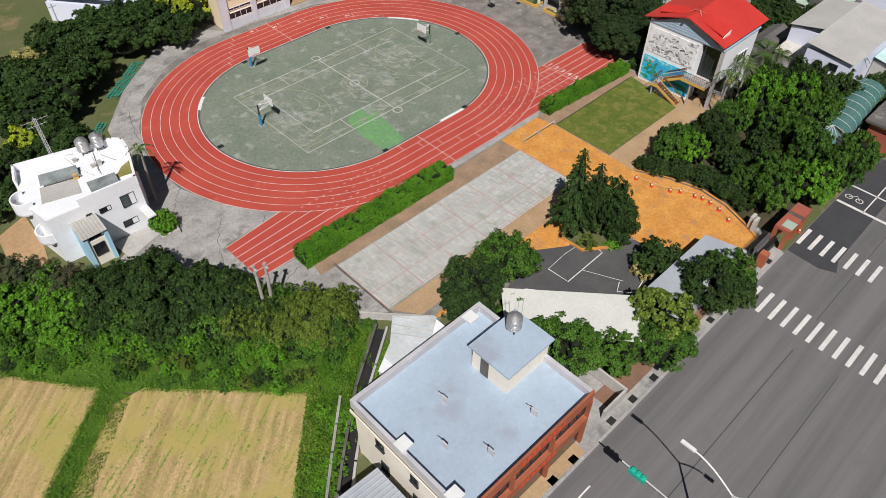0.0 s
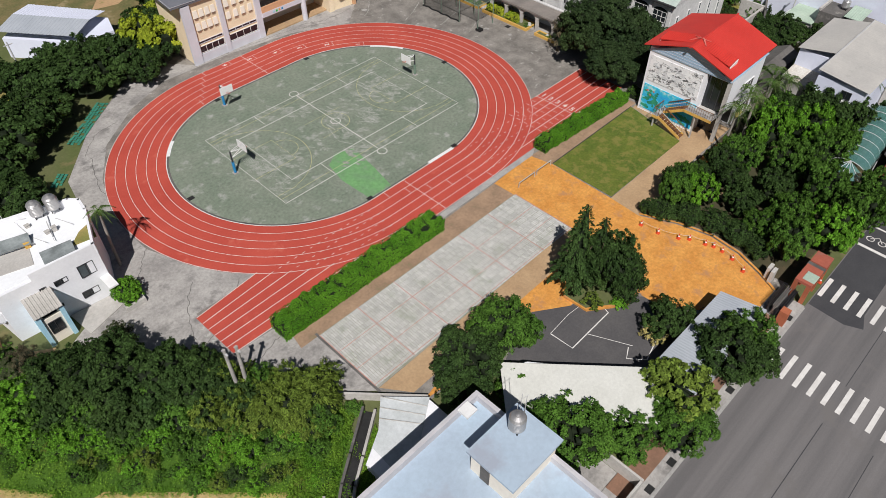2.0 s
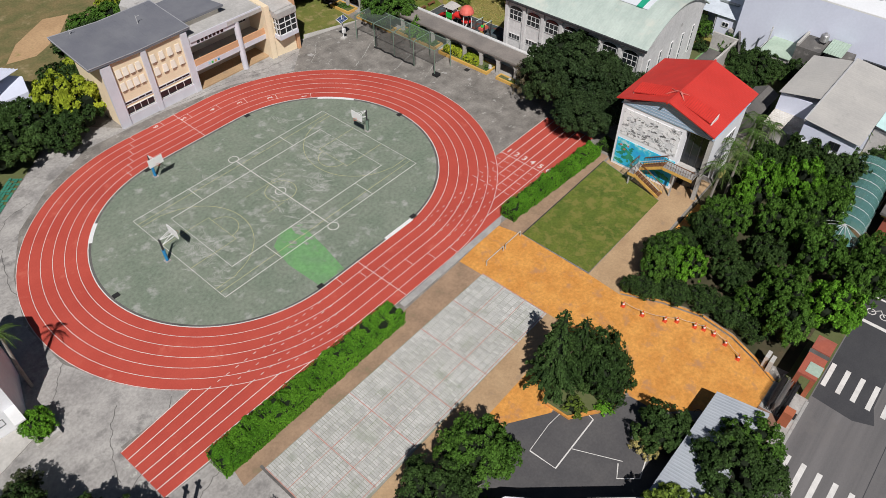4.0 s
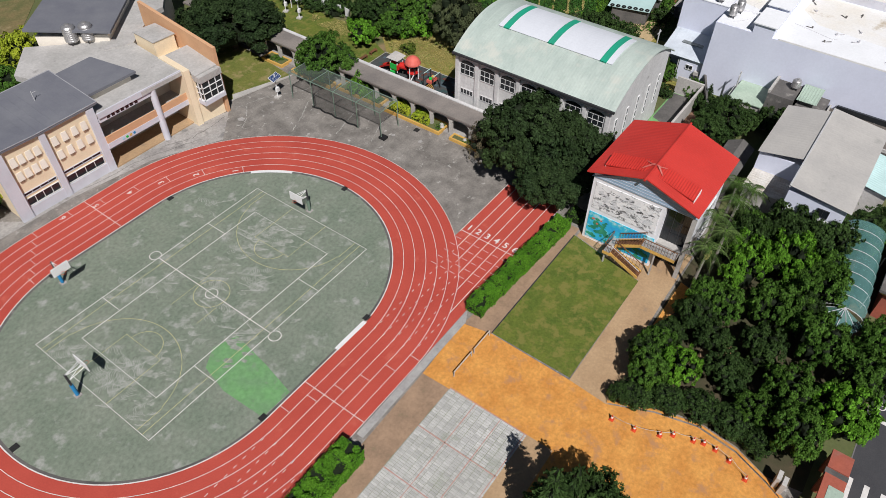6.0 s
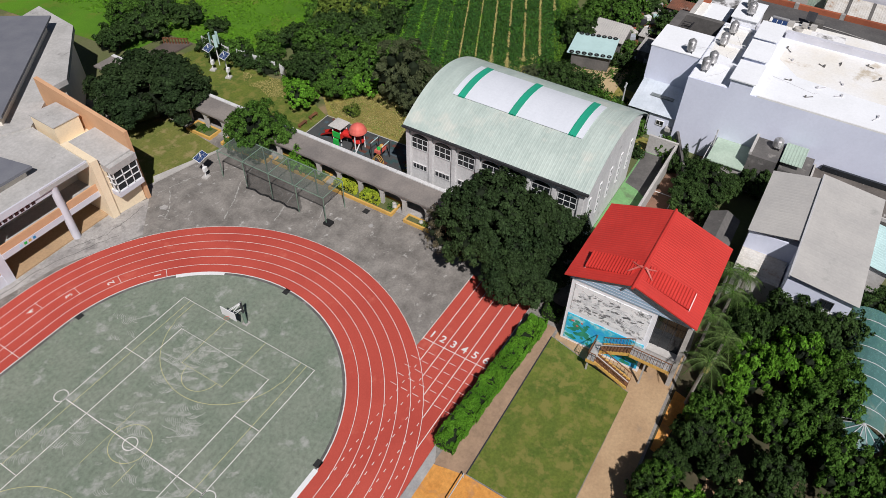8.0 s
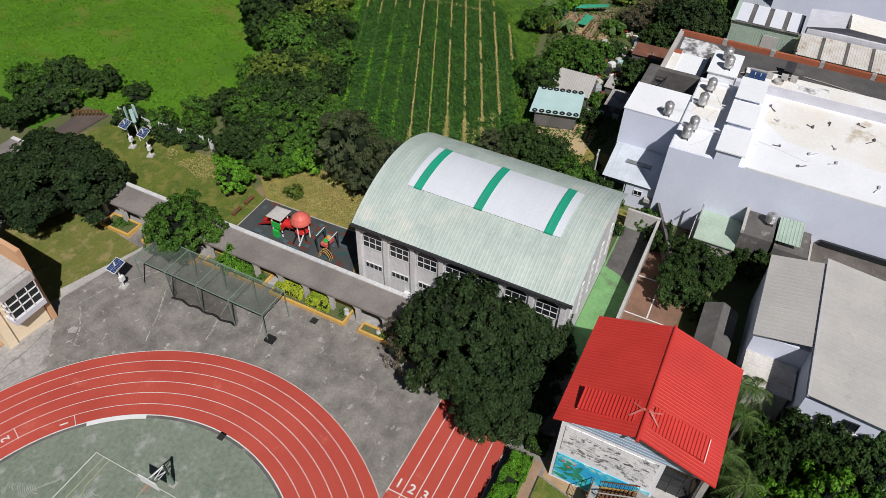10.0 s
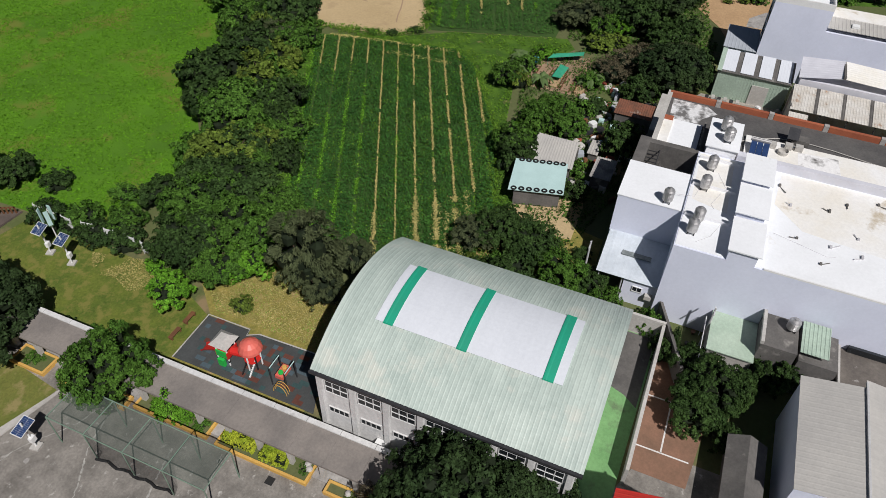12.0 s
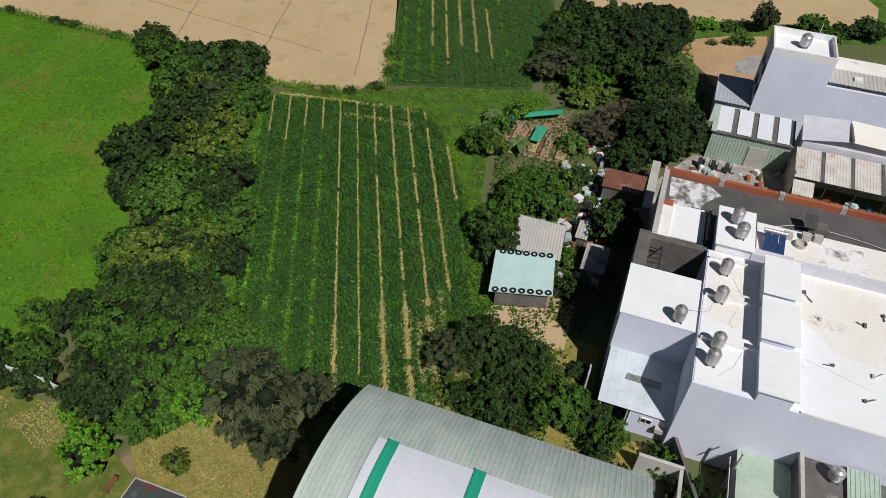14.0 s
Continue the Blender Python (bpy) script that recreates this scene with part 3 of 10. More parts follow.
# kerbed planting bed under the conifers
for pts in ([(44.8, 29.6), (44.9, 26.9)], [(44.9, 26.9), (48.2, 24.5)], [(48.2, 24.5), (50.6, 24.6)], [(44.8, 29.6), (48.0, 30.6)]):
    Build().prism([(pts[0][0], pts[0][1]), (pts[1][0], pts[1][1]), (pts[1][0] + 0.16, pts[1][1] + 0.22), (pts[0][0] + 0.16, pts[0][1] + 0.22)], 0.0, 0.28).part("bed_kerb", ORANGE, yard, "orange painted kerb of a planting bed")
patch("planting_bed", "earth bed under the conifers", [(44.9, 29.6), (45.0, 27.0), (48.3, 24.6), (50.6, 24.7), (50.4, 27.0), (48.0, 30.5)], 0.1, EARTH)
for pts in ([(22.5, 84.0), (20.6, 78.0), (19.9, 70.0)], [(19.4, 65.0), (17.0, 62.0), (14.6, 60.8)], [(20.2, 57.4), (18.0, 54.6), (16.6, 50.4)], [(24.0, 46.0), (20.6, 45.0), (18.0, 43.6)], [(24.0, 54.6), (21.8, 52.0), (17.0, 49.4), (14.0, 50.6)], [(28.0, 88.6), (25.0, 88.0), (21.6, 84.2)], [(22.0, 41.0), (22.8, 37.6)], [(50.0, 93.0), (58.0, 92.2), (65.4, 89.4)], [(69.4, 91.0), (64.0, 90.8), (60.0, 92.6)]):
    fine = []
    for (x0, y0), (x1, y1) in zip(pts, pts[1:]):
        fine += [(x0 + (x1 - x0) * i / 10 + random.uniform(-0.15, 0.15), y0 + (y1 - y0) * i / 10 + random.uniform(-0.15, 0.15)) for i in range(10)]
    Build().strip(fine, 0.06, 0.0445).part("crack", DARKCONC, yard, "dark crack in the concrete")
b = Build()
for x, y, r in ((70.4, 89.0, 0.55), (79.6, 70.9, 0.3), (75.6, 88.6, 0.3), (80.6, 67.3, 0.35), (82, 74, 0.3)):
    b.prism([(x + r * random.uniform(0.6, 1.1) * math.cos(a), y + r * random.uniform(0.6, 1.1) * math.sin(a)) for a in np.linspace(0, 6.0, 9)], 0.0, 0.037)
b.part("pale_patch", CONCRETE, yard, "pale mortar spots")
Build().box(81.9, 68.8, 0.0, 82.6, 69.5, 0.05).part("drain_cover", DARK, yard, "rusty drain grating")

# paver plaza
plaza = setting("pavement_2", "pale grey grass pavers with faded red dividing lines", Build().prism([(25.1, 34.75), (53.25, 35.1), (53.25, 43.0), (25.1, 43.0)], 0.0, 0.045), PAVERBED)
tagged(plaza, category="pavement")
b = Build()
for i in range(117):
    for j in range(13):
        x, y = 25.14 + 0.24 * i, 35.0 + 0.613 * j
        b.solid([(x, y, 0.04), (x + 0.21, y, 0.04), (x + 0.21, y + 0.58, 0.04), (x, y + 0.58, 0.04), (x + 0.012, y + 0.012, 0.07), (x + 0.198, y + 0.012, 0.07), (x + 0.198, y + 0.568, 0.07), (x + 0.012, y + 0.568, 0.07)],
                [(4, 5, 6, 7), (0, 1, 5, 4), (1, 2, 6, 5), (2, 3, 7, 6), (3, 0, 4, 7)])
pavers = b.part("pavers", PAVER, plaza)
tagged(pavers, kind="stuff")
b = Build()
for k in range(7):
    b.strip([(25.1 + 4.69 * k, 35.0), (25.1 + 4.69 * k, 43.0)], 0.09, 0.076)
for y in (35.2, 37.6, 40.2):
    b.strip([(25.1, y), (53.2, y)], 0.07, 0.076)
b.part("dividing_line", REDLINE, plaza, "faded red dividing lines")
Build().prism([(24.85, 34.3), (25.1, 34.3), (25.1, 43.4), (24.85, 43.4)], 0.0, 0.06).part("gutter", DARKCONC, plaza, "dark drain gutter beside the pavers")

# lawn by the red-roofed house
lawn = setting("lawn", "short patchy green lawn", Build().prism([(60.55, 34.9), (75.1, 34.9), (77.2, 43.4), (60.6, 43.3)], 0.0, 0.07), GRASS)
Build().prism([(60.6, 43.3), (77.2, 43.4), (77.2, 43.52), (60.6, 43.42)], 0.0, 0.075).part("gutter", DARKMETAL, lawn, "narrow dark gutter along the lawn")

# ---- running track ----
CX0, CX1, CY, R0, LANE = 41.5, 53.15, 69.0, 15.12, 1.17


def ring(r, n=48):
    return arc(CX1, CY, r, -90, 90, n) + arc(CX0, CY, r, 90, 270, n)


def band(bld, r0, r1, z):
    inner, outer = ring(r0), ring(r1)
    n = len(inner)
    bld.solid([(x, y, z) for x, y in inner + outer], [(i, n + i, n + (i + 1) % n, (i + 1) % n) for i in range(n)])
    bld.solid([(x, y, 0) for x, y in outer] + [(x, y, z) for x, y in outer], [(i, (i + 1) % n, n + (i + 1) % n, n + i) for i in range(n)])


b = Build()
band(b, R0 - 0.05, R0 + 6 * LANE, 0.06)
b.prism([(18.3, 46.9), (80.2, 46.9), (80.2, 53.9), (25.8, 53.9), (18.1, 53.05)], 0.0, 0.058)
track = setting("running_track", "brick-red rubber running track with six white-lined lanes", b, TRACK)
for k in range(1, 7):
    b = Build()
    b.strip(ring(R0 + LANE * k - (0.03 if k == 6 else 0)), 0.052, 0.066, True)
    b.part("lane_line", LINE, track)
for k in range(0, 7):
    y = 53.88 - LANE * k
    b = Build()
    if k == 0:
        b.strip([(18.15, 53.0), (25.6, 53.82)], 0.07, 0.067).strip([(70.2, y), (80.2, y)], 0.07, 0.067)
    else:
        x0 = CX0 - math.sqrt(max(0, (R0 + 7.02) ** 2 - (CY - y) ** 2)) if k < 6 else 26
        x1 = CX1 + math.sqrt(max(0, (R0 + 7.02) ** 2 - (CY - y) ** 2)) if k < 6 else 66
        b.strip([(18.2, 53.0 - 1.01 * k), (x0, y)], 0.07, 0.067).strip([(x1, y), (80.2, y)], 0.07, 0.067)
        # the straight's lanes go on as dashes across the bends
        if k < 6:
            for side, xa, xb in ((1, CX1, x1), (-1, x0, CX0)):
                x = xa
                while x < xb - 0.3:
                    r = math.hypot(x - (CX1 if side > 0 else CX0), CY - y)
                    if r > R0:
                        b.strip([(x, y), (x + 0.34, y)], 0.06, 0.0675)
                    x += 1.0
    b.part("lane_line", LINE, track)
b = Build()
b.strip([(70.5, 46.9), (70.5, 53.9)], 0.08, 0.068)
for k in range(5):
    for j in range(6):
        x = 69.3 - 1.15 * k
        b.strip([(x, 53.7 - LANE * j), (x, 53.05 - LANE * j)], 0.05, 0.068)
b.strip([(46.0, 46.9), (46.0, 53.9)], 0.06, 0.068).strip([(48.6, 84.1), (48.6, 91.1)], 0.06, 0.068)
for k in range(6):
    b.strip([(42.9 + 2.2 * k, 53.9 - LANE * k), (42.9 + 2.2 * k, 52.73 - LANE * k)], 0.05, 0.068)
    b.strip([(38.2 + 0.8 * k, 84.1 + LANE * k), (38.2 + 0.8 * k, 85.27 + LANE * k)], 0.05, 0.068)
b.part("start_line", LINE, track)
for k in range(6):
    glyphs(str(k + 1), 1.15, pose(71.3, 53.3 - LANE * k, 0.07, 0, 0, -90), LINE, track)
    if 0 < k < 5:
        glyphs(str(k + 1), 0.8, pose(17.75, 52.5 - 1.01 * k, 0.047, 0, 0, -90), OLDLINE, track)
for k in range(6):
    r = R0 + LANE * (k + 0.5)
    x = (62.7, 59.4, 56.0, 52.7, 49.0, 45.6)[k]
    a = math.degrees(math.acos((x - CX1) / r)) if x > CX1 else 90
    px, py = CX1 + (r * math.cos(radians(a)) if x > CX1 else x - CX1), CY + r * math.sin(radians(a))
    glyphs(str(k + 1), 0.95, pose(px, py, 0.07, 0, 0, a), LINE, track)
    d = Vector((math.cos(radians(a)), math.sin(radians(a))))
    s = Vector((d.y, -d.x)) * 0.85
    q = Vector((px, py)) + s
    Build().strip([q - d * LANE / 2, q + d * LANE / 2], 0.05, 0.068).part("start_line", LINE, track)

# inner rim: white-painted at places, dark gutter elsewhere
b = Build()
inner, outer = ring(R0 - 0.28), ring(R0 - 0.02)
n = len(inner)
b.solid([(x, y, 0.05) for x, y in inner] + [(x, y, 0.085) for x, y in outer], [(i, n + i, n + (i + 1) % n, (i + 1) % n) for i in range(n)])
b.part("gutter", DARKCONC, track, "dark drain gutter inside the track")
b = Build().strip(ring(R0 + 0.02), 0.1, 0.09, True)
b.part("rim_line", LINE, track)
for x0, x1, y in ((50.3, 54.4, CY - R0 + 0.12), (56.8, 60.0, None), (26.2, 28.0, None)):
    b = Build()
    if y:
        b.strip([(x0, y), (x1, y)], 0.45, 0.1)
    elif x0 > 50:
        b.strip(arc(CX1, CY, R0 - 0.15, 27, 46, 12), 0.45, 0.1)
    else:
        b.strip(arc(CX0, CY, R0 - 0.15, 134, 146, 8), 0.45, 0.1)
    b.part("white_sill", WHITEPAINT, track, "white painted concrete sill")
for x, y in ((54.8, 83.7), (41.2, 54.2), (54.9, 54.2), (68.0, 68.8), (27.0, 68.7), (40.0, 83.7)):
    Build().box(x - 0.35, y - 0.3, 0.03, x + 0.35, y + 0.3, 0.09).part("drain_box", DARK, track, "dark drain inlet")

# ---- infield and ball court ----
infield = setting("infield", "faded grey-green painted asphalt infield with scuffs", Build().prism(ring(R0 - 0.25), 0.0, 0.05), INFIELD)
Build().prism([(41.0, 59.0), (41.7, 62.2), (43.6, 63.4), (45.9, 62.7), (45.2, 58.0), (44.4, 54.2), (41.2, 54.3), (41.1, 56.5)], 0.0, 0.056).part("green_patch", GREENPATCH, infield, "bright green repainted patch")
b = Build()
b.strip([(34.0, 60.3), (62.0, 60.3), (62.0, 77.0), (34.0, 77.0)], 0.09, 0.062, True)
b.strip([(37.0, 63.2), (59.0, 63.2), (59.0, 74.2), (37.0, 74.2)], 0.09, 0.062, True)
b.strip([(48, 60.3), (48, 77)], 0.08, 0.062)
b.strip(arc(48, 59.75, 0.6, 0, 360, 30), 0.09, 0.062)
b.strip(arc(48, 77.55, 0.6, 0, 360, 30), 0.09, 0.062)
b.strip(arc(48, 68.7, 0.62, 0, 360, 30), 0.09, 0.063)
for x in (41.2, 54.6):
    b.strip([(x, 60.3), (x, 63.2)], 0.06, 0.062).strip([(x, 74.2), (x, 77)], 0.06, 0.062)
b.part("court_line", LINE, infield, "white ball-court lines")
b = Build()
b.strip([(34.0, 61.2), (62.0, 61.2)], 0.05, 0.0615).strip([(34.0, 76.1), (62.0, 76.1)], 0.05, 0.0615)
b.strip(arc(48, 68.7, 1.8, 0, 360, 40), 0.05, 0.0615)
for s, x in ((1, 34.0), (-1, 62.0)):
    hoop_x = x + s * 1.6
    b.strip([(x, 61.9), (x + s * 2.6, 61.9)] + [(hoop_x + s * 6.75 * math.cos(radians(a)), 68.7 + 6.75 * math.sin(radians(a))) for a in range(-80, 81, 5)] + [(x + s * 2.6, 75.5), (x, 75.5)], 0.05, 0.0615)
    b.strip([(x, 66.2), (x + s * 5.8, 66.2), (x + s * 5.8, 71.2), (x, 71.2)], 0.05, 0.0615)
    b.strip([(x + s * (5.8 + 1.8 * math.cos(radians(a))), 68.7 + 1.8 * math.sin(radians(a))) for a in range(-90, 91, 9)], 0.05, 0.0615)
b.strip([(44.6, 70.8), (50.4, 70.8)], 0.04, 0.0615).strip([(44.6, 66.9), (47, 66.9)], 0.04, 0.0615)
b.part("court_line", YELLINE, infield, "faded yellow basketball lines")
random.seed(11)
b = Build()
for cx, cy, sx, sy, count in ((38.2, 66.5, 2.6, 2.6, 34), (36.0, 62.8, 1.5, 1.0, 8), (57.0, 69.5, 2.8, 2.8, 34), (50.2, 70.5, 1.4, 1.2, 10), (47.5, 73.5, 2.0, 1.2, 10), (53.0, 66.0, 1.6, 1.0, 10), (46.8, 62.2, 1.4, 0.8, 8), (43, 76, 2, 1.5, 9), (36, 72.5, 1.5, 1.6, 8), (56.5, 78.5, 2.0, 0.8, 6), (48, 66, 6, 4, 16)):
    for _ in range(max(4, int(count * 0.9))):
        x, y, r, a = random.gauss(cx, sx * 0.6), random.gauss(cy, sy * 0.6), random.uniform(0.35, 0.8), random.gauss(150, 40)
        step, way = random.uniform(0.13, 0.22), random.gauss(2.2, 0.35)
        for m in range(random.randint(4, 12)):
            w = a + random.uniform(-8, 8)
            b.strip(arc(x + m * step * math.cos(way), y + m * step * math.sin(way), r, w, w + random.uniform(40, 95), 6), random.uniform(0.03, 0.075), 0.0585 + random.uniform(0, 0.001))
b.part("scuff_mark", SCUFF, infield, "pale scuffed sweeping marks")
b = Build()
for cx, cy, sx, sy, count in ((38.0, 66.2, 2.6, 2.2, 20), (57.0, 70.0, 3.0, 2.4, 20), (48.5, 71.5, 4.0, 2.0, 14), (50.0, 66.5, 3.0, 2.0, 10), (36.0, 73.0, 3.0, 3.0, 12), (45.0, 61.0, 4.0, 1.6, 10)):
    for _ in range(count):
        x, y, r, lean = random.gauss(cx, sx * 0.7), random.gauss(cy, sy * 0.7), random.uniform(0.25, 0.8), random.gauss(2.2, 0.3)
        ring_pts = []
        for k in range(12):
            q, m3 = 2 * math.pi * k / 12, random.uniform(0.5, 1.1)
            u, w = 1.5 * r * m3 * math.cos(q), 0.6 * r * m3 * math.sin(q)
            ring_pts.append((x + u * math.cos(lean) - w * math.sin(lean), y + u * math.sin(lean) + w * math.cos(lean), 0.0575 + random.uniform(0, 0.0004)))
        b.solid(ring_pts, [tuple(range(12))])
b.part("worn_paint", WORNPAINT, infield, "chalky worn patches of paint")


# ---- building pieces ----
FACE = {"-x": -90, "+x": 90, "-y": 0, "+y": 180}
_cache = {}


def window(parent, x, y, z, w, h, face, cols=2, rows=1, frame_mat=None, pane=None, sill=False, depth=0.08):
    """A framed window, its middle foot at x, y, z on an outer wall that looks to face ('-x' ...) or along an angle in degrees."""
    frame_mat, pane = frame_mat or WHITEPAINT, pane or GLASS
    turn = FACE[face] if isinstance(face, str) else face
    key = (w, h, cols, rows, frame_mat.name, pane.name, depth)
    if key not in _cache:
        f, t = Build(), 0.06
        xs, zs = [-w / 2, -w / 2 + t], [0, t]
        for i in range(1, cols):
            xs += [-w / 2 + w * i / cols - 0.025, -w / 2 + w * i / cols + 0.025]
        for j in range(1, rows):
            zs += [h * j / rows - 0.025, h * j / rows + 0.025]
        xs, zs = xs + [w / 2 - t, w / 2], zs + [h - t, h]
        nx, nz = len(xs), len(zs)
        at = lambda i, j, back: (i * nz + j) * 2 + back
        faces = []
        for i in range(nx - 1):
            for j in range(nz - 1):
                if i % 2 == 0 or j % 2 == 0:
                    faces.append((at(i, j, 0), at(i + 1, j, 0), at(i + 1, j + 1, 0), at(i, j + 1, 0)))
                else:
                    ring = [(i, j), (i + 1, j), (i + 1, j + 1), (i, j + 1)]
                    faces += [(at(*p, 0), at(*r, 0), at(*r, 1), at(*p, 1)) for p, r in zip(ring, ring[1:] + ring[:1])]
        ring = [(0, 0), (nx - 1, 0), (nx - 1, nz - 1), (0, nz - 1)]
        faces += [(at(*p, 0), at(*p, 1), at(*r, 1), at(*r, 0)) for p, r in zip(ring, ring[1:] + ring[:1])]
        f.solid([(x, y2, z2) for x in xs for z2 in zs for y2 in (-depth, 0.02)], faces)
        g = Build().box(-w / 2 + 0.03, -depth * 0.4, 0.03, w / 2 - 0.03, 0.01, h - 0.03)
        _cache[key] = (f.mesh("window", frame_mat), g.mesh("pane", pane))
    ob = new("window", _cache[key][0])
    ob.matrix_basis = pose(x, y, z, 0, 0, turn)
    ob.parent = parent
    p = new("pane", _cache[key][1])
    p.parent = ob
    if sill:
        Build().box(-w / 2 - 0.06, -depth - 0.07, -0.07, w / 2 + 0.06, 0.02, 0.0).part("sill", frame_mat, ob)
    return ob


def water_tank(x, y, z, r, h, parent=None, group="steel water tanks"):
    t = thing("water_tank", "ribbed stainless steel water tank on a short stand", "water tank", group, at=(x, y, z))
    prof = [(r * 0.95, 0.35)]
    k = 7
    for i in range(k):
        a = 0.4 + (h - 0.4) * i / k
        prof += [(r, a), (r, a + (h - 0.4) / k * 0.8), (r * 0.975, a + (h - 0.4) / k * 0.9)]
    Build().lathe(0, 0, prof, 20).part("body", STEEL, t, smooth=False)
    Build().lathe(0, 0, [(r * 0.97, h), (r * 0.8, h + 0.1 * r + 0.08), (r * 0.35, h + 0.26 * r + 0.1), (r * 0.33, h + 0.26 * r + 0.2), (0.05, h + 0.3 * r + 0.22)], 20).part("lid", STEEL, t)
    for i in range(4):
        a = radians(45 + 90 * i)
        Build().box(r * 0.8 * math.cos(a) - 0.05, r * 0.8 * math.sin(a) - 0.05, 0, r * 0.8 * math.cos(a) + 0.05, r * 0.8 * math.sin(a) + 0.05, 0.36).part("leg", DARKMETAL, t)
    Build().tube((r + 0.05, 0, 0.05), (r + 0.05, 0, h * 0.9), 0.03).part("pipe", LIGHTMETAL, t)
    return t


def parapet(bld, x0, y0, x1, y1, z0, z1, w=0.2):
    bld.box(x0, y0, z0, x1, y0 + w, z1).box(x0, y1 - w, z0, x1, y1, z1)
    bld.box(x0, y0 + w, z0, x0 + w, y1 - w, z1).box(x1 - w, y0 + w, z0, x1, y1 - w, z1)


# ---- house by the road, pale blue roof ----
h = thing("house", "cream house with pale blue flat roof and brick-red street front", "house")
Build().box(13.6, 13.6, 0, 27.0, 25.1, 7.0).part("wall", CREAM, h)
Build().box(13.75, 13.5, 7.0, 26.85, 24.9, 7.12).part("roof", BLUEROOF, h, "pale blue coated flat roof with worn grey areas")
b = Build()
b.box(13.4, 24.85, 6.9, 27.1, 25.2, 7.9).box(26.8, 13.4, 6.9, 27.15, 24.85, 7.8).box(13.4, 13.4, 6.9, 13.7, 24.85, 7.8)
b.part("parapet", PARAPET, h)
Build().box(13.4, 13.2, 6.6, 27.15, 13.4, 7.8).part("parapet", BRICKRED, h, "brick-red tiled street parapet")
Build().box(13.3, 13.1, 6.2, 13.4, 25.3, 6.5).part("ledge", CREAM, h)
Build().box(13.5, 13.15, 3.2, 27.1, 13.6, 4.2).part("band", BRICKRED, h, "brick-red tiled band")
for i in range(3):
    window(h, 16.2 + 4.4 * i, 13.55, 4.6, 4.0, 1.5, "-y", 4, 1, DARKMETAL)
    Build().box(14.1 + 4.4 * i, 13.5, 0.3, 18.2 + 4.4 * i, 13.58, 2.9).part("shopfront", GLASS, h, "dark glazed shop front")
    Build().box(18.25 + 4.4 * i, 13.2, 0, 18.5 + 4.4 * i, 13.6, 6.3).part("pier", BRICKRED, h)
for k in range(9):
    Build().box(19.0 + 0.55 * k, 13.14, 7.05, 19.35 + 0.55 * k, 13.19, 7.5).part("sign_bar", CONEORANGE, h, "orange sign bars")
for k in range(7):
    Build().box(19.2 + 0.6 * k, 13.09, 3.5, 19.6 + 0.6 * k, 13.14, 3.9).part("sign_bar", CONEORANGE, h)
for yy, zz, w in ((22.2, 4.4, 0.9), (21.8, 1.4, 0.9), (18.4, 4.4, 0.8), (18.2, 1.4, 0.8), (15.2, 4.4, 0.9)):
    window(h, 13.58, yy, zz, w, 1.2, "-x", 2, 1, DARKMETAL, sill=True)
Build().box(22.5, 17.9, 7.12, 27.2, 21.5, 9.55).part("stair_house", CREAM, h, "cream stair house")
Build().box(22.2, 17.6, 9.55, 27.4, 21.7, 9.75).part("stair_roof", BLUEROOF, h, "pale blue stair house roof")
Build().box(22.44, 19.8, 7.15, 22.5, 20.6, 9.2).part("door", DARKCONC, h, "grey steel door")
for x, y in ((16.0, 17.6), (18.6, 20.3), (22.6, 15.0), (18.0, 15.0)):
    b = Build()
    b.box(x, y, 7.12, x + 0.12, y + 0.55, 7.85)
    b.tube((x + 0.05, y + 0.5, 7.8), (x - 0.2, y + 0.75, 8.15), 0.03)
    b.part("vent_stub", PARAPET, h, "short rendered pipe stub")
for x, y in ((13.5, 19.9), (13.5, 14.8), (25.0, 24.6)):
    Build().box(x - 0.15, y - 0.6, 7.8, x + 0.9, y + 0.4, 8.0).part("cap_slab", WHITEPAINT, h, "white slab on the parapet")
water_tank(25.8, 20.4, 9.75, 0.62, 1.5)
b = Build()
for dx, dy, zz in ((0.2, 0.9, 2.6), (-0.3, 0.7, 1.9), (0.5, 0.4, 2.2)):
    b.tube((26.6 + dx, 20.6 + dy * 0.4, 9.75), (26.6 + dx, 20.6 + dy * 0.4, 9.75 + zz), 0.025, n=5)
b.tube((26.3, 20.9, 12.0), (27.2, 20.7, 12.1), 0.02, n=5)
tagged(b.part("antenna", LIGHTMETAL), "thin metal aerial masts on the stair roof", "antenna")
annex = thing("annex", "low white-coated flat annex behind the house", "annex")
Build().prism([(19.3, 25.3), (27.0, 25.3), (27.0, 30.2), (24.2, 33.2), (22.0, 31.0), (19.4, 29.6)], 0, 1.1).part("wall", WHITEWALL, annex)
Build().slab([(22.0, 31.1, 1.2), (24.2, 33.3, 1.3), (27.1, 30.3, 1.3), (24.2, 28.3, 1.25)], 0.08).part("roof_sheet", OLDSHEET, annex, "grimy translucent roof sheet")
Build().slab([(19.3, 29.6, 1.0), (22.0, 31.1, 1.2), (24.2, 28.3, 1.25), (20.4, 25.4, 1.1)], 0.08).part("roof_sheet", OLDSHEET, annex, "grimy translucent roof sheet")
for k in range(3):
    Build().tube((22.7 + 0.75 * k, 31.8 + 0.72 * k, 1.36), (24.9 + 0.7 * k, 28.8 + 0.5 * k, 1.36), 0.04, n=5).part("batten", PALECONC, annex)
b = Build().prism([(21.0, 37.4), (27.2, 30.6), (27.34, 30.74), (21.14, 37.54)], 0, 0.9)
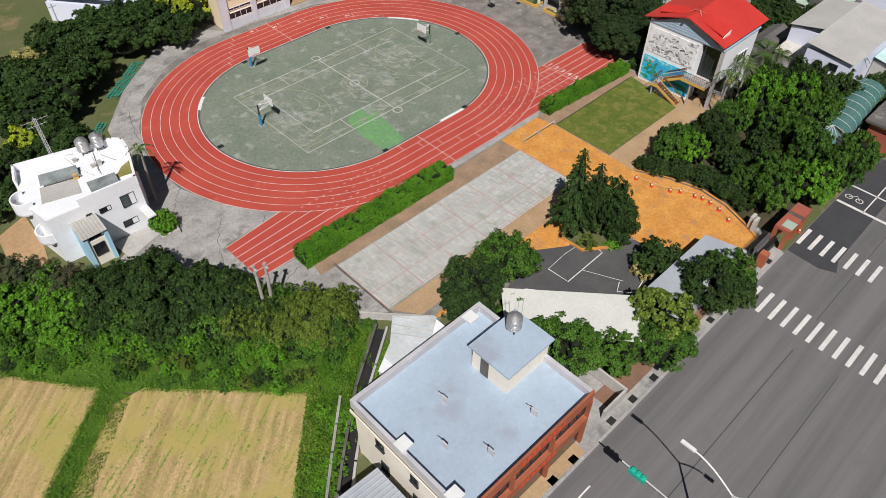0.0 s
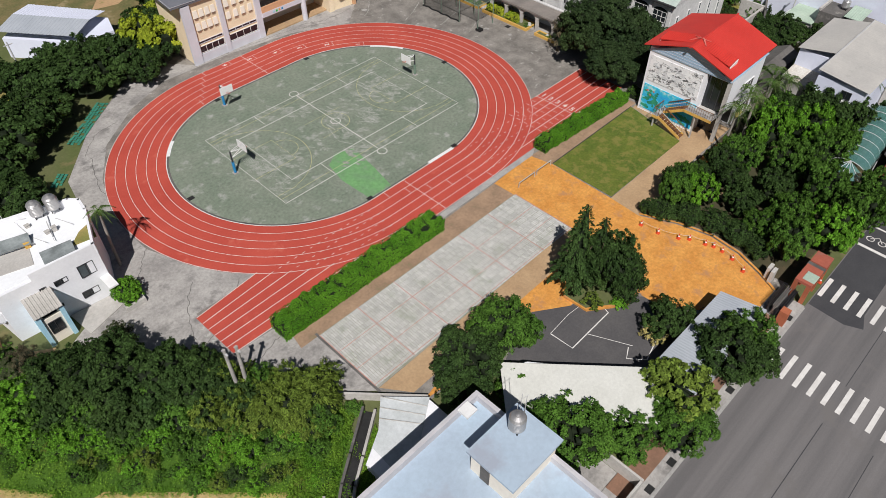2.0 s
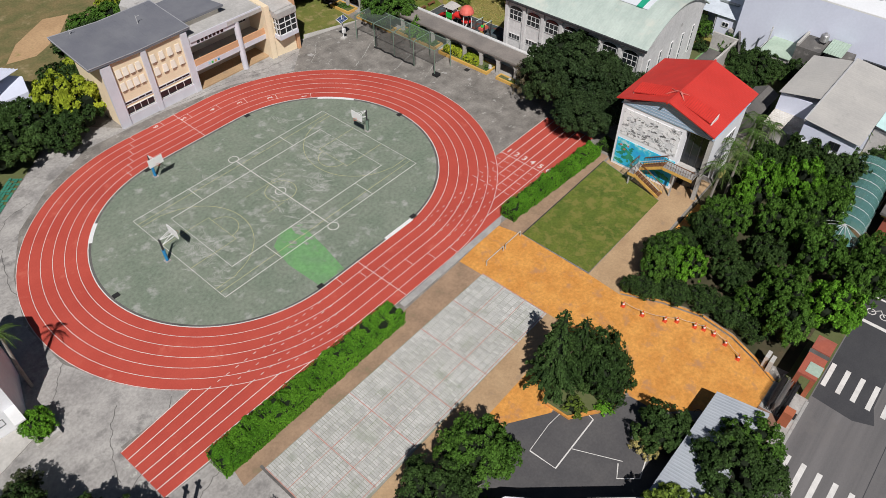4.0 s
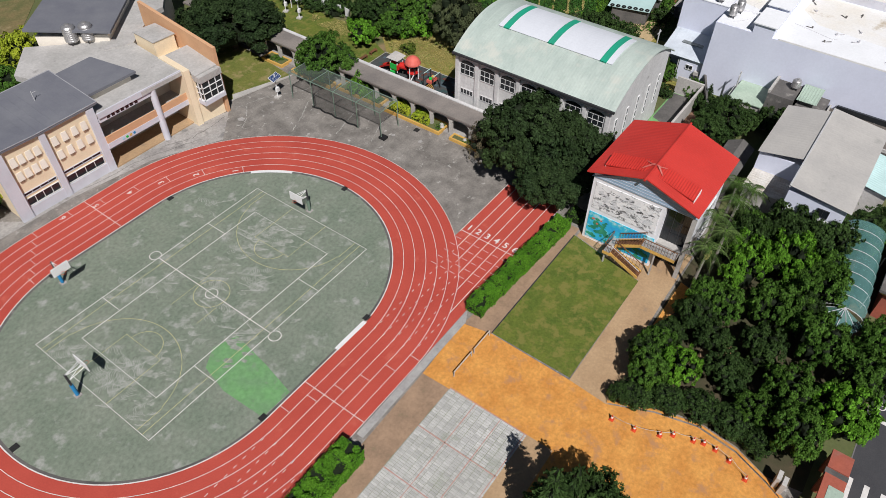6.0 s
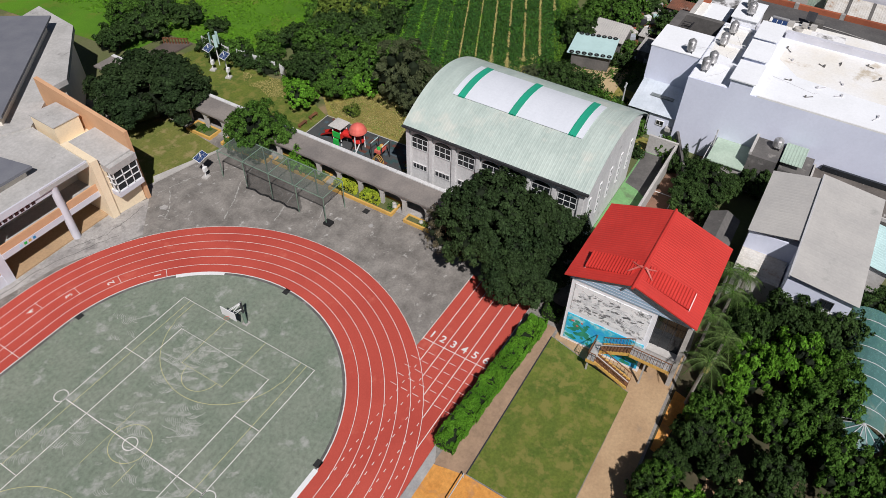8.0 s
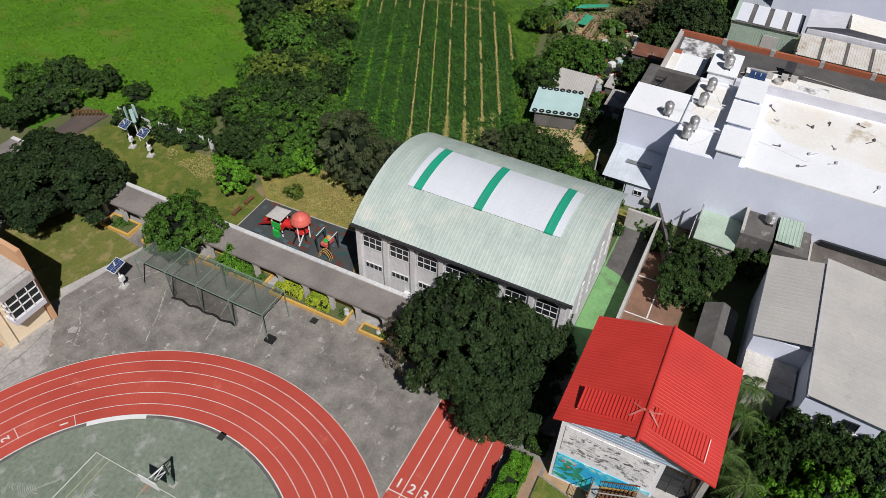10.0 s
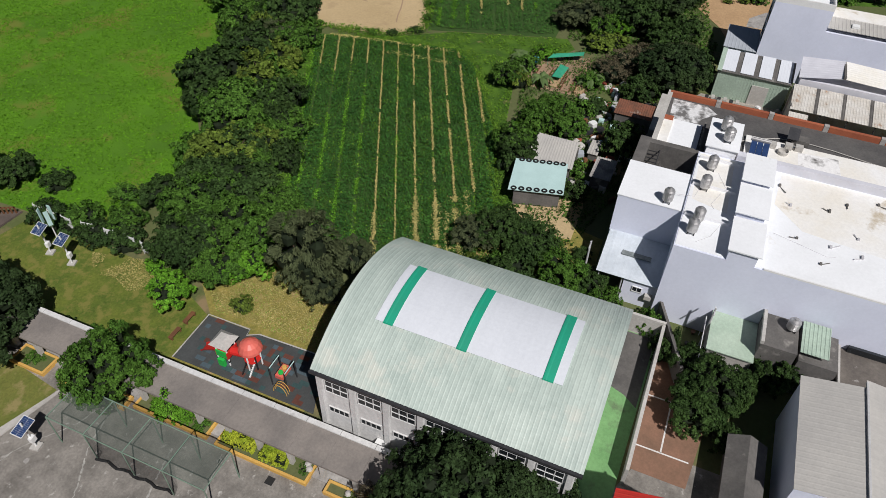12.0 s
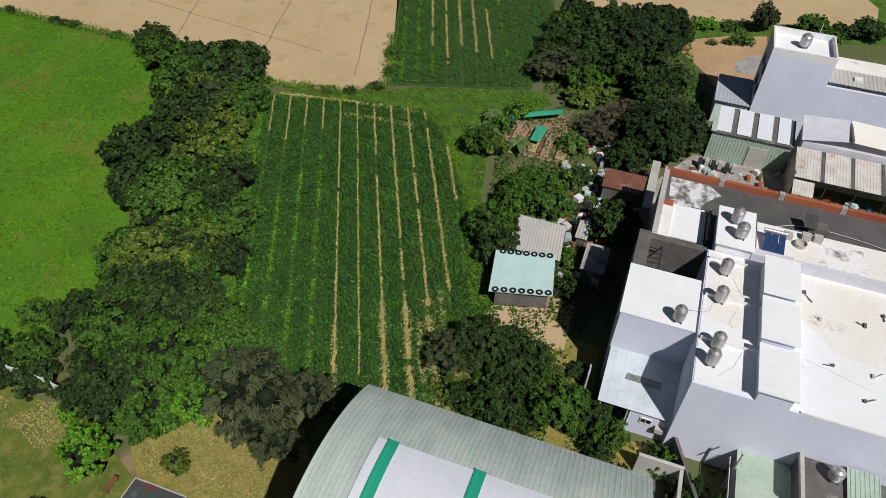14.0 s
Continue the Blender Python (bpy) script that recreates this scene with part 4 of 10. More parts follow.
yard_wall = tagged(b.part("wall_south", PALECONC), "low white boundary wall of the school yard", "wall", kind="structure")
DITCH = [(23.0, 33.5), (19.5, 31.0), (17.4, 29.5), (14.5, 26.9), (12.3, 24.9), (9.6, 22.2)]
tagged(Build().strip(DITCH, 0.8, 0.06).part("ditch", DARK), "dark narrow drainage ditch", "ditch", kind="structure")


def ditch_wall(name, label, shift, height, material, pts):
    bld = Build()
    for (xa, ya), (xb, yb) in zip(pts, pts[1:]):
        d = Vector((xb - xa, yb - ya, 0)).normalized()
        n = Vector((-d.y, d.x, 0))
        p, q, w = Vector((xa, ya, 0)) + n * shift - d * 0.06, Vector((xb, yb, 0)) + n * shift + d * 0.06, n * 0.11
        bld.prism([(p + w)[:2], (q + w)[:2], (q - w)[:2], (p - w)[:2]], 0.0, height)
    return tagged(bld.part(name, material), label, "wall", kind="structure")


ditch_wall("wall_ditch", "low concrete ditch wall", 0.52, 0.55, PALECONC, DITCH)
ditch_wall("wall_ditch_1", "low concrete ditch wall beside the annex", -0.52, 0.75, DARKCONC, DITCH)
ditch_wall("wall_ditch_2", "mossy low concrete wall in the weeds", 0.0, 0.8, CONCRETE, [(15.4, 30.0), (13.5, 28.1), (11.7, 26.3), (8.4, 22.9)])
tagged(Build().prism([(22.6, 32.3), (22.0, 31.0), (19.3, 28.6), (19.2, 25.3), (17.4, 25.3), (14.4, 25.9), (17.6, 29.0), (20.0, 30.8)], 0.0, 0.05).part("lawn_strip", GRASS), "narrow strip of green grass by the ditch", "grass", kind="structure")
neighbour = thing("shed", "low grey sheet-roofed shed beside the cream house", "shed")
Build().box(8.6, 14, 0, 12.6, 21.5, 3.0).part("wall", CONCRETE, neighbour)
Build().sheet((8.3, 13.6, 3.6), (8.3, 21.8, 3.6), (12.8, 21.8, 3.1), (12.8, 13.6, 3.1), 0.4, 0.05).part("roof", BLUESHEET, neighbour)
b = Build().box(30.2, 13.2, 0.1, 33.2, 13.4, 1.4).box(33.2, 13.2, 0.1, 33.4, 18.6, 1.5)
tagged(b.part("wall_yard", PALECONC), "low grey rendered yard wall", "wall", kind="structure")
b = Build().prism([(27.2, 13.5), (33.2, 13.4), (33.2, 18.6), (27.2, 18.6)], 0.0, 0.05)
tagged(b.part("side_yard", CONCRETE), "littered concrete side yard", "yard", kind="structure")

# ---- white roofed shed and cycle shed ----
sh = thing("shed", "long low shed with wide off-white sheet roof", "shed")
Build().prism([(33.6, 27.0), (35.0, 26.3), (41.0, 18.5), (38.2, 15.2), (35.3, 19.8), (31.2, 24.6)], 0, 2.4).part("wall", WHITEWALL, sh)
Build().sheet((33.1, 27.8, 2.75), (41.6, 18.4, 2.75), (38.0, 14.4, 2.55), (29.8, 24.2, 2.55), 0.45, 0.012).part("roof", SHEDWHITE, sh, "off-white ribbed roof sheets")
cy = thing("cycle_shed", "cycle shed with blue-grey ribbed sheet roof", "shed")
Build().sheet((42.0, 14.2, 2.75), (54.6, 14.2, 2.75), (54.0, 18.4, 2.45), (42.0, 18.4, 2.45), 0.3, 0.02).part("roof", BLUESHEET, cy)
for x in (42.4, 46.3, 50.2, 54.0):
    for y in (14.6, 18.0):
        Build().tube((x, y, 0.1), (x, y, 2.45), 0.05).part("post", DARKMETAL, cy)
Build().box(42.0, 14.15, 0.1, 54.6, 14.25, 2.6).part("back_wall", BLUESHEET, cy)

# ---- gate ----
gt = thing("gate_house", "red-brown flat-roofed gate canopy with worn roof", "gate")
Build().box(60.2, 12.5, 2.45, 62.9, 14.1, 2.75).part("roof", PAINTRED, gt)
Build().box(63.5, 12.5, 2.45, 65.3, 14.1, 2.75).part("roof", PAINTRED, gt)
# Dark grey strip set lower, filling the gap between the slabs.
Build().box(62.9, 12.45, 2.35, 63.5, 14.15, 2.62).part("roof_gutter", DARKCONC, gt, "dark grey strip in the gap between the roof slabs")
Build().box(60.6, 12.45, 2.75, 61.9, 13.6, 2.78).part("roof_patch", GREENSHEET, gt, "greenish stained patch")
for x in (60.4, 62.8, 64.9):
    for y in (12.7, 13.9):
        Build().box(x - 0.2, y - 0.2, 0, x + 0.2, y + 0.2, 2.45).part("post", BRICKRED, gt)
fg = thing("folding_gate", "closed grey folding metal gate", "gate")
for row, metal in ((13.3, DARKMETAL), (13.9, STEEL), (14.4, DARKMETAL)):
    b = Build()
    for k in range(18):
        x = 56.9 + 0.19 * k
        b.tube((x, row, 0.1), (x + 0.19, row + 0.4, 1.4), 0.035, n=5).tube((x, row + 0.4, 0.1), (x + 0.19, row, 1.4), 0.035, n=5)
        b.tube((x, row + 0.2, 0.08), (x, row + 0.2, 1.5), 0.03, n=5)
    b.part("lattice", metal, fg)
Build().box(56.6, 14.6, 0.03, 60.2, 15.0, 0.12).part("rail", PALECONC, fg, "pale concrete gate track")
pl = Build().box(56.2, 12.6, 0, 57.0, 13.4, 1.9)
tagged(pl.part("gate_post", BRICKRED), "red-brown brick gate post", "gate post")
for x, y in ((60.6, 16.0), (60.9, 16.5)):
    b = Build().box(x, y, 0, x + 0.9, y + 0.35, 1.6)
    tagged(b.part("sign_board", PALECONC), "pale stone sign block by the gate", "sign")

# ---- white house west of the track ----
wh = thing("house", "white flat-roofed house with curved balconies and blue-tiled porch", "house")
Build().prism([(5.3, 62.2), (14.5, 61.6), (16.2, 66.8), (16.5, 69.2), (6.0, 72.0), (4.6, 67.0)], 0, 5.9).part("wall", WHITEWALL, wh)
Build().prism([(5.6, 62.6), (14.2, 62.0), (15.9, 67.0), (16.0, 68.8), (6.3, 71.6), (5.0, 67.0)], 5.9, 5.95).part("roof", WHITEROOF, wh, "white coated roof terrace")
PTS = [(8.6, 62.0), (14.5, 61.6), (16.2, 66.8), (16.4, 68.6), (15.6, 69.5), (6.0, 72.0), (5.2, 69.4)]
b = Build()
for (xa, ya), (xb, yb) in zip(PTS, PTS[1:]):
    d = Vector((xb - xa, yb - ya, 0))
    m = Matrix.Translation((xa, ya, 0)) @ Matrix.Rotation(math.atan2(d.y, d.x), 4, "Z")
    b.mbox(m, -0.05, -0.02, 5.6, d.length + 0.05, 0.22, 6.75)
b.part("parapet", WHITEWALL, wh)
Build().prism([(7.2, 67.3), (12.4, 66.0), (13.2, 69.2), (8.0, 70.8)], 5.95, 6.2).part("roof_step", WHITEROOF, wh)
Build().prism([(6.0, 64.8), (9.6, 63.8), (10.2, 66.4), (6.8, 67.4)], 5.95, 6.0).part("terrace_floor", PALECONC, wh, "beige tiled terrace floor")
b = Build()
b.slab([(6.9, 67.0, 6.5), (10.5, 66.0, 6.5), (10.8, 67.2, 6.9), (7.3, 68.2, 6.9)], 0.06)
b.part("terrace_awning", OLDGLASS, wh, "dark glazed awning over the terrace")
Build().box(9.9, 66.2, 5.95, 10.4, 66.9, 6.6).part("terrace_box", YELLOWPAINT, wh, "yellow box on the terrace")
Build().prism([(10.2, 62.4), (13.0, 62.2), (13.3, 64.0), (10.5, 64.4)], 6.3, 6.45).part("skylight", OLDGLASS, wh, "grey glazed roof light")
Build().prism([(13.0, 63.6), (15.3, 63.2), (15.8, 65.6), (14.4, 65.0)], 5.95, 6.02).part("rubble", DRYGRASS, wh, "dry weeds on the terrace")
for cx0, cy0, z0, z1, r in ((5.0, 66.4, 5.0, 6.5, 1.3), (5.3, 63.6, 2.8, 4.0, 1.25)):
    b = Build()
    outer, inner2 = arc(cx0, cy0, r, 80, 285, 18), arc(cx0, cy0, r - 0.15, 80, 285, 18)
    m = len(outer)
    b.solid([(x, y, z0) for x, y in outer] + [(x, y, z1) for x, y in outer] + [(x, y, z0) for x, y in inner2] + [(x, y, z1) for x, y in inner2],
            [(i, i + 1, m + i + 1, m + i) for i in range(m - 1)] + [(2 * m + i + 1, 2 * m + i, 3 * m + i, 3 * m + i + 1) for i in range(m - 1)] + [(m + i, m + i + 1, 3 * m + i + 1, 3 * m + i) for i in range(m - 1)])
    b.prism(arc(cx0, cy0, r, 80, 285, 18), z0, z0 + 0.15)
    b.part("balcony", WHITEWALL, wh, "curved white balcony")
for x, z, w, hh in ((13.0, 3.6, 1.5, 1.5), (10.6, 4.1, 1.2, 0.6), (12.4, 1.2, 1.6, 0.8), (9.0, 4.2, 0.6, 0.5), (9.6, 1.6, 0.5, 0.4)):
    window(wh, x, 61.62 + (14.5 - x) * 0.065, z, w, hh, "-y", 2, 1, DARKMETAL, PALEGLASS if w == 1.5 else GLASS)
Build().box(7.4, 59.7, 0, 9.1, 62.2, 3.2).part("porch", CREAM, wh, "cream porch wall")
for xa, xb in ((7.0, 7.4), (9.1, 9.5)):
    Build().box(xa, 59.5, 0, xb, 62.2, 4.0).part("porch_pillar", LIGHTBLUE, wh, "light blue tiled porch pillar")
window(wh, 8.25, 59.7, 1.2, 1.2, 1.5, "-y", 2, 1, DARKMETAL, GLASS)
for pts in ([(10.6, 70.4), (10.9, 67.2), (11.6, 65.4)], [(12.8, 68.4), (12.2, 65.2)], [(9.4, 71.2), (11.6, 70.2)], [(13.6, 68.2), (14.4, 66.2)]):
    t = Build()
    for (xa, ya), (xb, yb) in zip(pts, pts[1:]):
        t.tube((xa, ya, 6.24), (xb, yb, 6.24), 0.035, n=5)
    t.part("roof_pipe", LIGHTMETAL, wh)
for x, y in ((12.2, 66.6), (12.9, 66.8), (11.2, 68.8)):
    Build().box(x - 0.2, y - 0.15, 5.95, x + 0.2, y + 0.15, 6.5).box(x - 0.24, y - 0.19, 6.5, x + 0.24, y + 0.19, 6.55).part("roof_box", PALECONC, wh)
Build().sheet((6.9, 59.3, 4.1), (9.5, 59.3, 4.1), (9.6, 62.2, 4.5), (7.0, 62.2, 4.5), 0.3, 0.05).part("porch_roof", PALECONC, wh, "pale sheet porch roof")
Build().box(7.4, 59.9, 3.2, 9.1, 62.0, 4.1).part("porch_upper", CREAM, wh)
window(wh, 8.25, 59.9, 3.3, 1.3, 0.7, "-y", 2, 1, DARKMETAL, GLASS)
Build().prism([(10.2, 58.4), (14.6, 59.8), (14.4, 61.5), (9.8, 61.9)], 0.03, 0.12).part("porch_floor", PALECONC, wh)
Build().box(13.6, 59.6, 2.6, 14.5, 61.6, 2.75).part("canopy", WHITEPAINT, wh, "small white door canopy")
water_tank(12.6, 69.6, 6.2, 0.62, 1.6)
water_tank(14.1, 69.4, 6.2, 0.62, 1.6)
mast = thing("radio_mast", "leaning lattice radio mast on the white house roof", "mast")
b = Build()
for dx, dy in ((0, 0), (0.3, 0), (0.15, 0.26)):
    b.tube((9.6 + dx, 71.0 + dy, 6.0), (9.6 + dx, 71.0 + dy, 11.2), 0.03, n=5)
for k in range(14):
    z = 6.2 + 0.36 * k
    b.tube((9.6, 71.0, z), (9.9, 71.0, z + 0.3), 0.018, n=4).tube((9.9, 71.0, z), (9.75, 71.26, z + 0.3), 0.018, n=4)
b.part("lattice", LIGHTMETAL, mast)
b = Build()
for zz, w in ((10.9, 1.3), (10.3, 0.9)):
    b.tube((9.75 - w, 71.1, zz), (9.75 + w, 71.1, zz), 0.02, n=4)
    for i in range(5):
        b.tube((9.75 - w + w * i / 2, 70.8, zz), (9.75 - w + w * i / 2, 71.4, zz), 0.015, n=4)
b.part("aerial", LIGHTMETAL, mast)

# ---- school building ----
sc = thing("school_building", "peach-tiled school building with grey piers and slate-grey roofs", "school")
Build().box(42.8, 93.5, 0, 54.4, 101.0, 8.6).part("wall", PEACH, sc)
for x0, x1 in ((42.6, 43.9), (48.0, 48.7), (53.7, 54.6)):
    Build().box(x0, 93.18, 0, x1, 93.55, 8.65).part("pier", GREYPIER, sc, "smooth grey pier")
for x0, x1 in ((43.9, 48.0), (48.7, 53.7)):
    Build().box(x0, 93.3, 0, x1, 93.5, 1.3).part("plinth", GREYPIER, sc)
    xm, wd = (x0 + x1) / 2, x1 - x0
    window(sc, xm, 93.48, 1.4, wd - 0.2, 1.0, "-y", 4, 1, WHITEPAINT)
    window(sc, xm, 93.48, 2.75, wd - 0.2, 0.4, "-y", 4, 1, GREYPIER)
    for i in range(4):
        for z in (4.7, 6.5):
            xx = x0 + 0.7 + i * (wd - 1.4) / 3
            s = Build()
            s.solid([(xx - 0.3, 93.44, z + 1.02), (xx + 0.3, 93.44, z + 1.02), (xx + 0.36, 93.33, z), (xx - 0.36, 93.33, z), (xx - 0.36, 93.51, z), (xx + 0.36, 93.51, z), (xx - 0.3, 93.51, z + 1.02), (xx + 0.3, 93.51, z + 1.02)],
                    [(3, 2, 1, 0), (4, 5, 2, 3), (0, 6, 4, 3), (2, 5, 7, 1), (0, 1, 7, 6)])
            s.part("window_hood", CREAM, sc, "cream flared window niche")
            Build().box(xx - 0.25, 93.4, z - 0.28, xx + 0.25, 93.51, z - 0.05).part("vent_panel", BROWNPAVE, sc, "small brown vent")
FASCIA = mat("dull_grey_trim", (0.36, 0.36, 0.38), (0.28, 0.28, 0.30), scale=0.6, grain=4, bump=0.05)
b = Build()
b.slab([(41.2, 93.1, 9.2), (41.2, 101.8, 10.3), (47.5, 101.8, 9.85), (47.5, 93.1, 9.0)], 0.3)
b.slab([(47.5, 93.1, 9.0), (47.5, 101.8, 9.85), (55.2, 101.8, 9.95), (55.2, 93.1, 9.15)], 0.3)
b.part("roof", SLATE, sc, "slate-grey swept roof slab")
for (xa, ya, za), (xb, yb, zb) in (((41.2, 93.1, 9.22), (47.5, 93.1, 9.02)), ((47.5, 93.1, 9.02), (55.2, 93.1, 9.17)), ((41.2, 93.1, 9.22), (41.2, 101.8, 10.32)), ((41.2, 101.8, 10.32), (47.5, 101.8, 9.87)), ((47.5, 101.8, 9.87), (55.2, 101.8, 9.97)), ((55.2, 93.1, 9.17), (55.2, 101.8, 9.97))):
    Build().tube((xa, ya, za - 0.02), (xb, yb, zb - 0.02), 0.06, n=6).part("fascia", FASCIA, sc, "pale grey roof edge trim")
for k in range(13):
    x = 42.2 + 1.0 * k
    z0, z1 = (9.2 - 0.2 * (x - 41.2) / 6.3, 10.3 - 0.45 * (x - 41.2) / 6.3) if x < 47.5 else (9.0 + 0.15 * (x - 47.5) / 7.7, 9.85 + 0.1 * (x - 47.5) / 7.7)
    Build().tube((x, 93.2, z0 + 0.012), (x, 101.7, z1 + 0.012), 0.022, n=4).part("roof_seam", SLATE, sc)
for x, y in ((43.6, 100.9), (51.0, 98.0)):
    Build().tube((x, y, 9.4), (x, y, 10.7), 0.05, n=6).tube((x, y, 10.5), (x + 0.5, y, 10.5), 0.03, n=5).part("roof_pipe", LIGHTMETAL, sc)
Build().slab([(55.3, 95.4, 8.9), (55.3, 101.6, 9.3), (60.4, 101.8, 9.3), (62.0, 95.4, 8.9)], 0.3).part("roof", SLATE, sc, "slate-grey lower roof")
Build().prism([(55.4, 95.9), (61.4, 95.9), (60.0, 101.4), (55.4, 101.4)], 7.7, 8.6).part("clerestory", CREAM, sc)
# recessed wing with balcony
Build().prism([(54.6, 92.9), (66.2, 92.7), (67.2, 104.6), (54.6, 104.6)], 7.25, 7.75).part("roof", ROOFCONC, sc, "weathered concrete roof deck")
b = Build().box(54.6, 92.8, 7.2, 66.2, 93.0, 7.9).box(54.6, 92.98, 6.6, 61.6, 93.1, 7.2)
b.part("eaves_beam", GREYPIER, sc)
Build().box(54.6, 96.6, 0, 66.4, 104.4, 7.3).part("wall", CREAM, sc)
Build().box(54.6, 93.2, 3.3, 66.3, 96.6, 3.6).part("balcony_floor", ROOFCONC, sc)
Build().box(54.6, 93.0, 3.0, 66.3, 93.2, 3.7).part("balcony_edge", GREYPIER, sc)
Build().box(54.6, 93.05, 3.7, 66.3, 93.22, 4.6).part("balcony_parapet", ORANGEWALL, sc, "brown-orange balcony parapet")
Build().box(54.6, 93.2, 0.03, 66.3, 96.6, 0.2).part("porch_floor", TANPAVE, sc)
Build().tube((62.0, 93.2, 0), (62.0, 93.2, 7.3), 0.42, n=16).part("column", GREYPIER, sc, "round grey column")
for k in range(6):
    window(sc, 56.2 + 1.75 * k, 96.6, 4.7, 1.5, 1.5, "-y", 3, 1, WHITEPAINT)
    window(sc, 56.2 + 1.75 * k, 96.6, 1.2, 1.5, 1.5, "-y", 3, 1, WHITEPAINT)
for k in range(7):
    Build().box(55.6 + 0.62 * k, 92.95, 6.72, 56.0 + 0.62 * k, 92.99, 7.1).part("roof_light", GLASS, sc)
for k in range(4):
    Build().box(56.4 + 0.5 * k, 92.98, 3.2, 56.7 + 0.5 * k, 93.005, 3.5).part("sign_bar", (LIGHTBLUE, GREENPLASTIC, YELLOWPAINT, BLUEPAD)[k], sc, "small coloured sign bars on the balcony edge")
# stair tower
Build().prism([(66.2, 92.4), (70.4, 91.9), (70.9, 103.6), (66.6, 104.4)], 0, 6.9).part("stair_tower", PEACH, sc, "peach stair tower")
Build().prism([(66.1, 92.2), (66.9, 92.1), (67.3, 97.4), (66.5, 97.5)], 0, 7.9).part("tower_fin", PEACH, sc)
Build().slab([(67.1, 91.6, 7.1), (70.52, 91.6, 7.1), (70.8, 97.0, 7.9), (67.3, 97.2, 7.9)], 0.7).part("tower_roof", ROOFCONC, sc)
Build().prism([(67.2, 98.8), (70.2, 98.6), (70.4, 102.6), (67.4, 103.0)], 6.9, 9.1).part("lift_house", PEACH, sc)
Build().prism([(67.1, 98.7), (70.3, 98.5), (70.5, 102.7), (67.3, 103.1)], 9.1, 9.2).part("lift_roof", ROOFCONC, sc)
Build().prism([(70.5, 91.6), (70.95, 91.6), (71.3, 106), (70.85, 106)], 0, [9.3, 9.3, 11.0, 11.0]).part("fin_wall", ORANGEWALL, sc, "tall slanting orange fin wall")
Build().box(67.4, 91.2, 3.6, 70.5, 93.0, 6.0).part("bay_glass", GLASS, sc, "glazed corner bay")
b = Build()
for x in (67.4, 68.5, 69.5, 70.45):
    b.box(x - 0.04, 91.1, 3.5, x + 0.04, 91.25, 6.1)
for z in (3.5, 4.4, 5.2, 6.0):
    b.box(67.3, 91.1, z, 70.5, 91.25, z + 0.08)
    b.box(67.3, 91.1, z, 67.42, 92.6, z + 0.08)
for y in (91.8, 92.4):
    b.box(67.3, y - 0.06, 3.5, 67.42, y + 0.06, 6.1)
b.part("bay_frame", WHITEPAINT, sc, "white bay window frame")
Build().box(67.2, 91.0, 6.1, 70.6, 93.0, 6.9).part("bay_roof", ROOFCONC, sc)
Build().box(67.2, 91.0, 2.9, 70.5, 93.0, 3.5).part("bay_sill", GREYPIER, sc)
# rear wing, turned
RW = Matrix.Translation((65.3, 105.0, 0)) @ Matrix.Rotation(radians(41), 4, "Z")
Build().prism([(54.6, 104.6), (67.2, 104.6), (65.8, 105.6), (58.0, 113.2), (53.6, 108.0)], 7.0, 7.75).part("roof", ROOFCONC, sc, "weathered concrete roof deck")
Build().prism([(54.8, 104.6), (66.8, 104.6), (65.6, 105.4), (58.0, 112.9), (54.0, 108.0)], 0, 7.0).part("wall", CREAM, sc)
Build().mbox(RW, 0.5, 0.4, 0, 22, 9.4, 8.8).part("wall", CREAM, sc)
b = Build()
b.slab([tuple(RW @ Vector(p)) for p in ((-0.3, -0.3, 9.6), (23, -0.3, 9.6), (23, 10.2, 10.2), (-0.3, 10.2, 10.2))], 0.3)
b.part("roof", SLATE, sc, "slate-grey rear roof")
Build().prism([(63.6, 104.4), (66.9, 102.9), (73.6, 107.9), (75.4, 107.9), (84.5, 118.4), (85.6, 127.0), (78, 125.5), (66, 110)], 7.2, 7.9).part("roof", ROOFCONC, sc, "pale concrete link roof")
Build().prism([(66.0, 104.6), (67.2, 103.8), (73.3, 108.5), (75.1, 108.6), (83.8, 118.8), (84.6, 126.4), (78, 124.6), (67, 110)], 0, 7.2).part("wall", CREAM, sc)
for x, y in ((62.3, 108.9), (63.9, 107.7)):
    water_tank(x, y, 7.9, 0.85, 2.2)

# ---- gym ----
gy = thing("gym", "grey-washed sports hall with arched pale green sheet roof", "sports hall")
GX0, GX1, GY0, GY1 = 88.0, 104.3, 45.9, 67.4
Build().box(GX0 + 0.3, GY0 + 0.25, 0, GX1 - 0.3, GY1 - 0.25, 9.1).part("wall", GYMWALL, gy)


def gym_z(x):
    """The arch of the roof across the hall."""
    u = (x - GX0) / (GX1 - GX0)
    return 9.4 + 2.75 * (1 - (2 * u - 1) ** 2)


N = 22
for side, y in ((0, GY0 + 0.25), (1, GY1 - 0.25)):
    xs = [GX0 + 0.3 + (GX1 - GX0 - 0.6) * i / N for i in range(N + 1)]
    Build().solid([(x, y - 0.12, 9.0) for x in xs] + [(x, y - 0.12, gym_z(x) - 0.1) for x in xs] + [(x, y + 0.12, 9.0) for x in xs] + [(x, y + 0.12, gym_z(x) - 0.1) for x in xs],
                  [(i, i + 1, N + 2 + i, N + 1 + i) for i in range(N)] + [(2 * N + 3 + i, 2 * N + 2 + i, 3 * N + 3 + i, 3 * N + 4 + i) for i in range(N)]).part("gable", GYMWALL, gy)


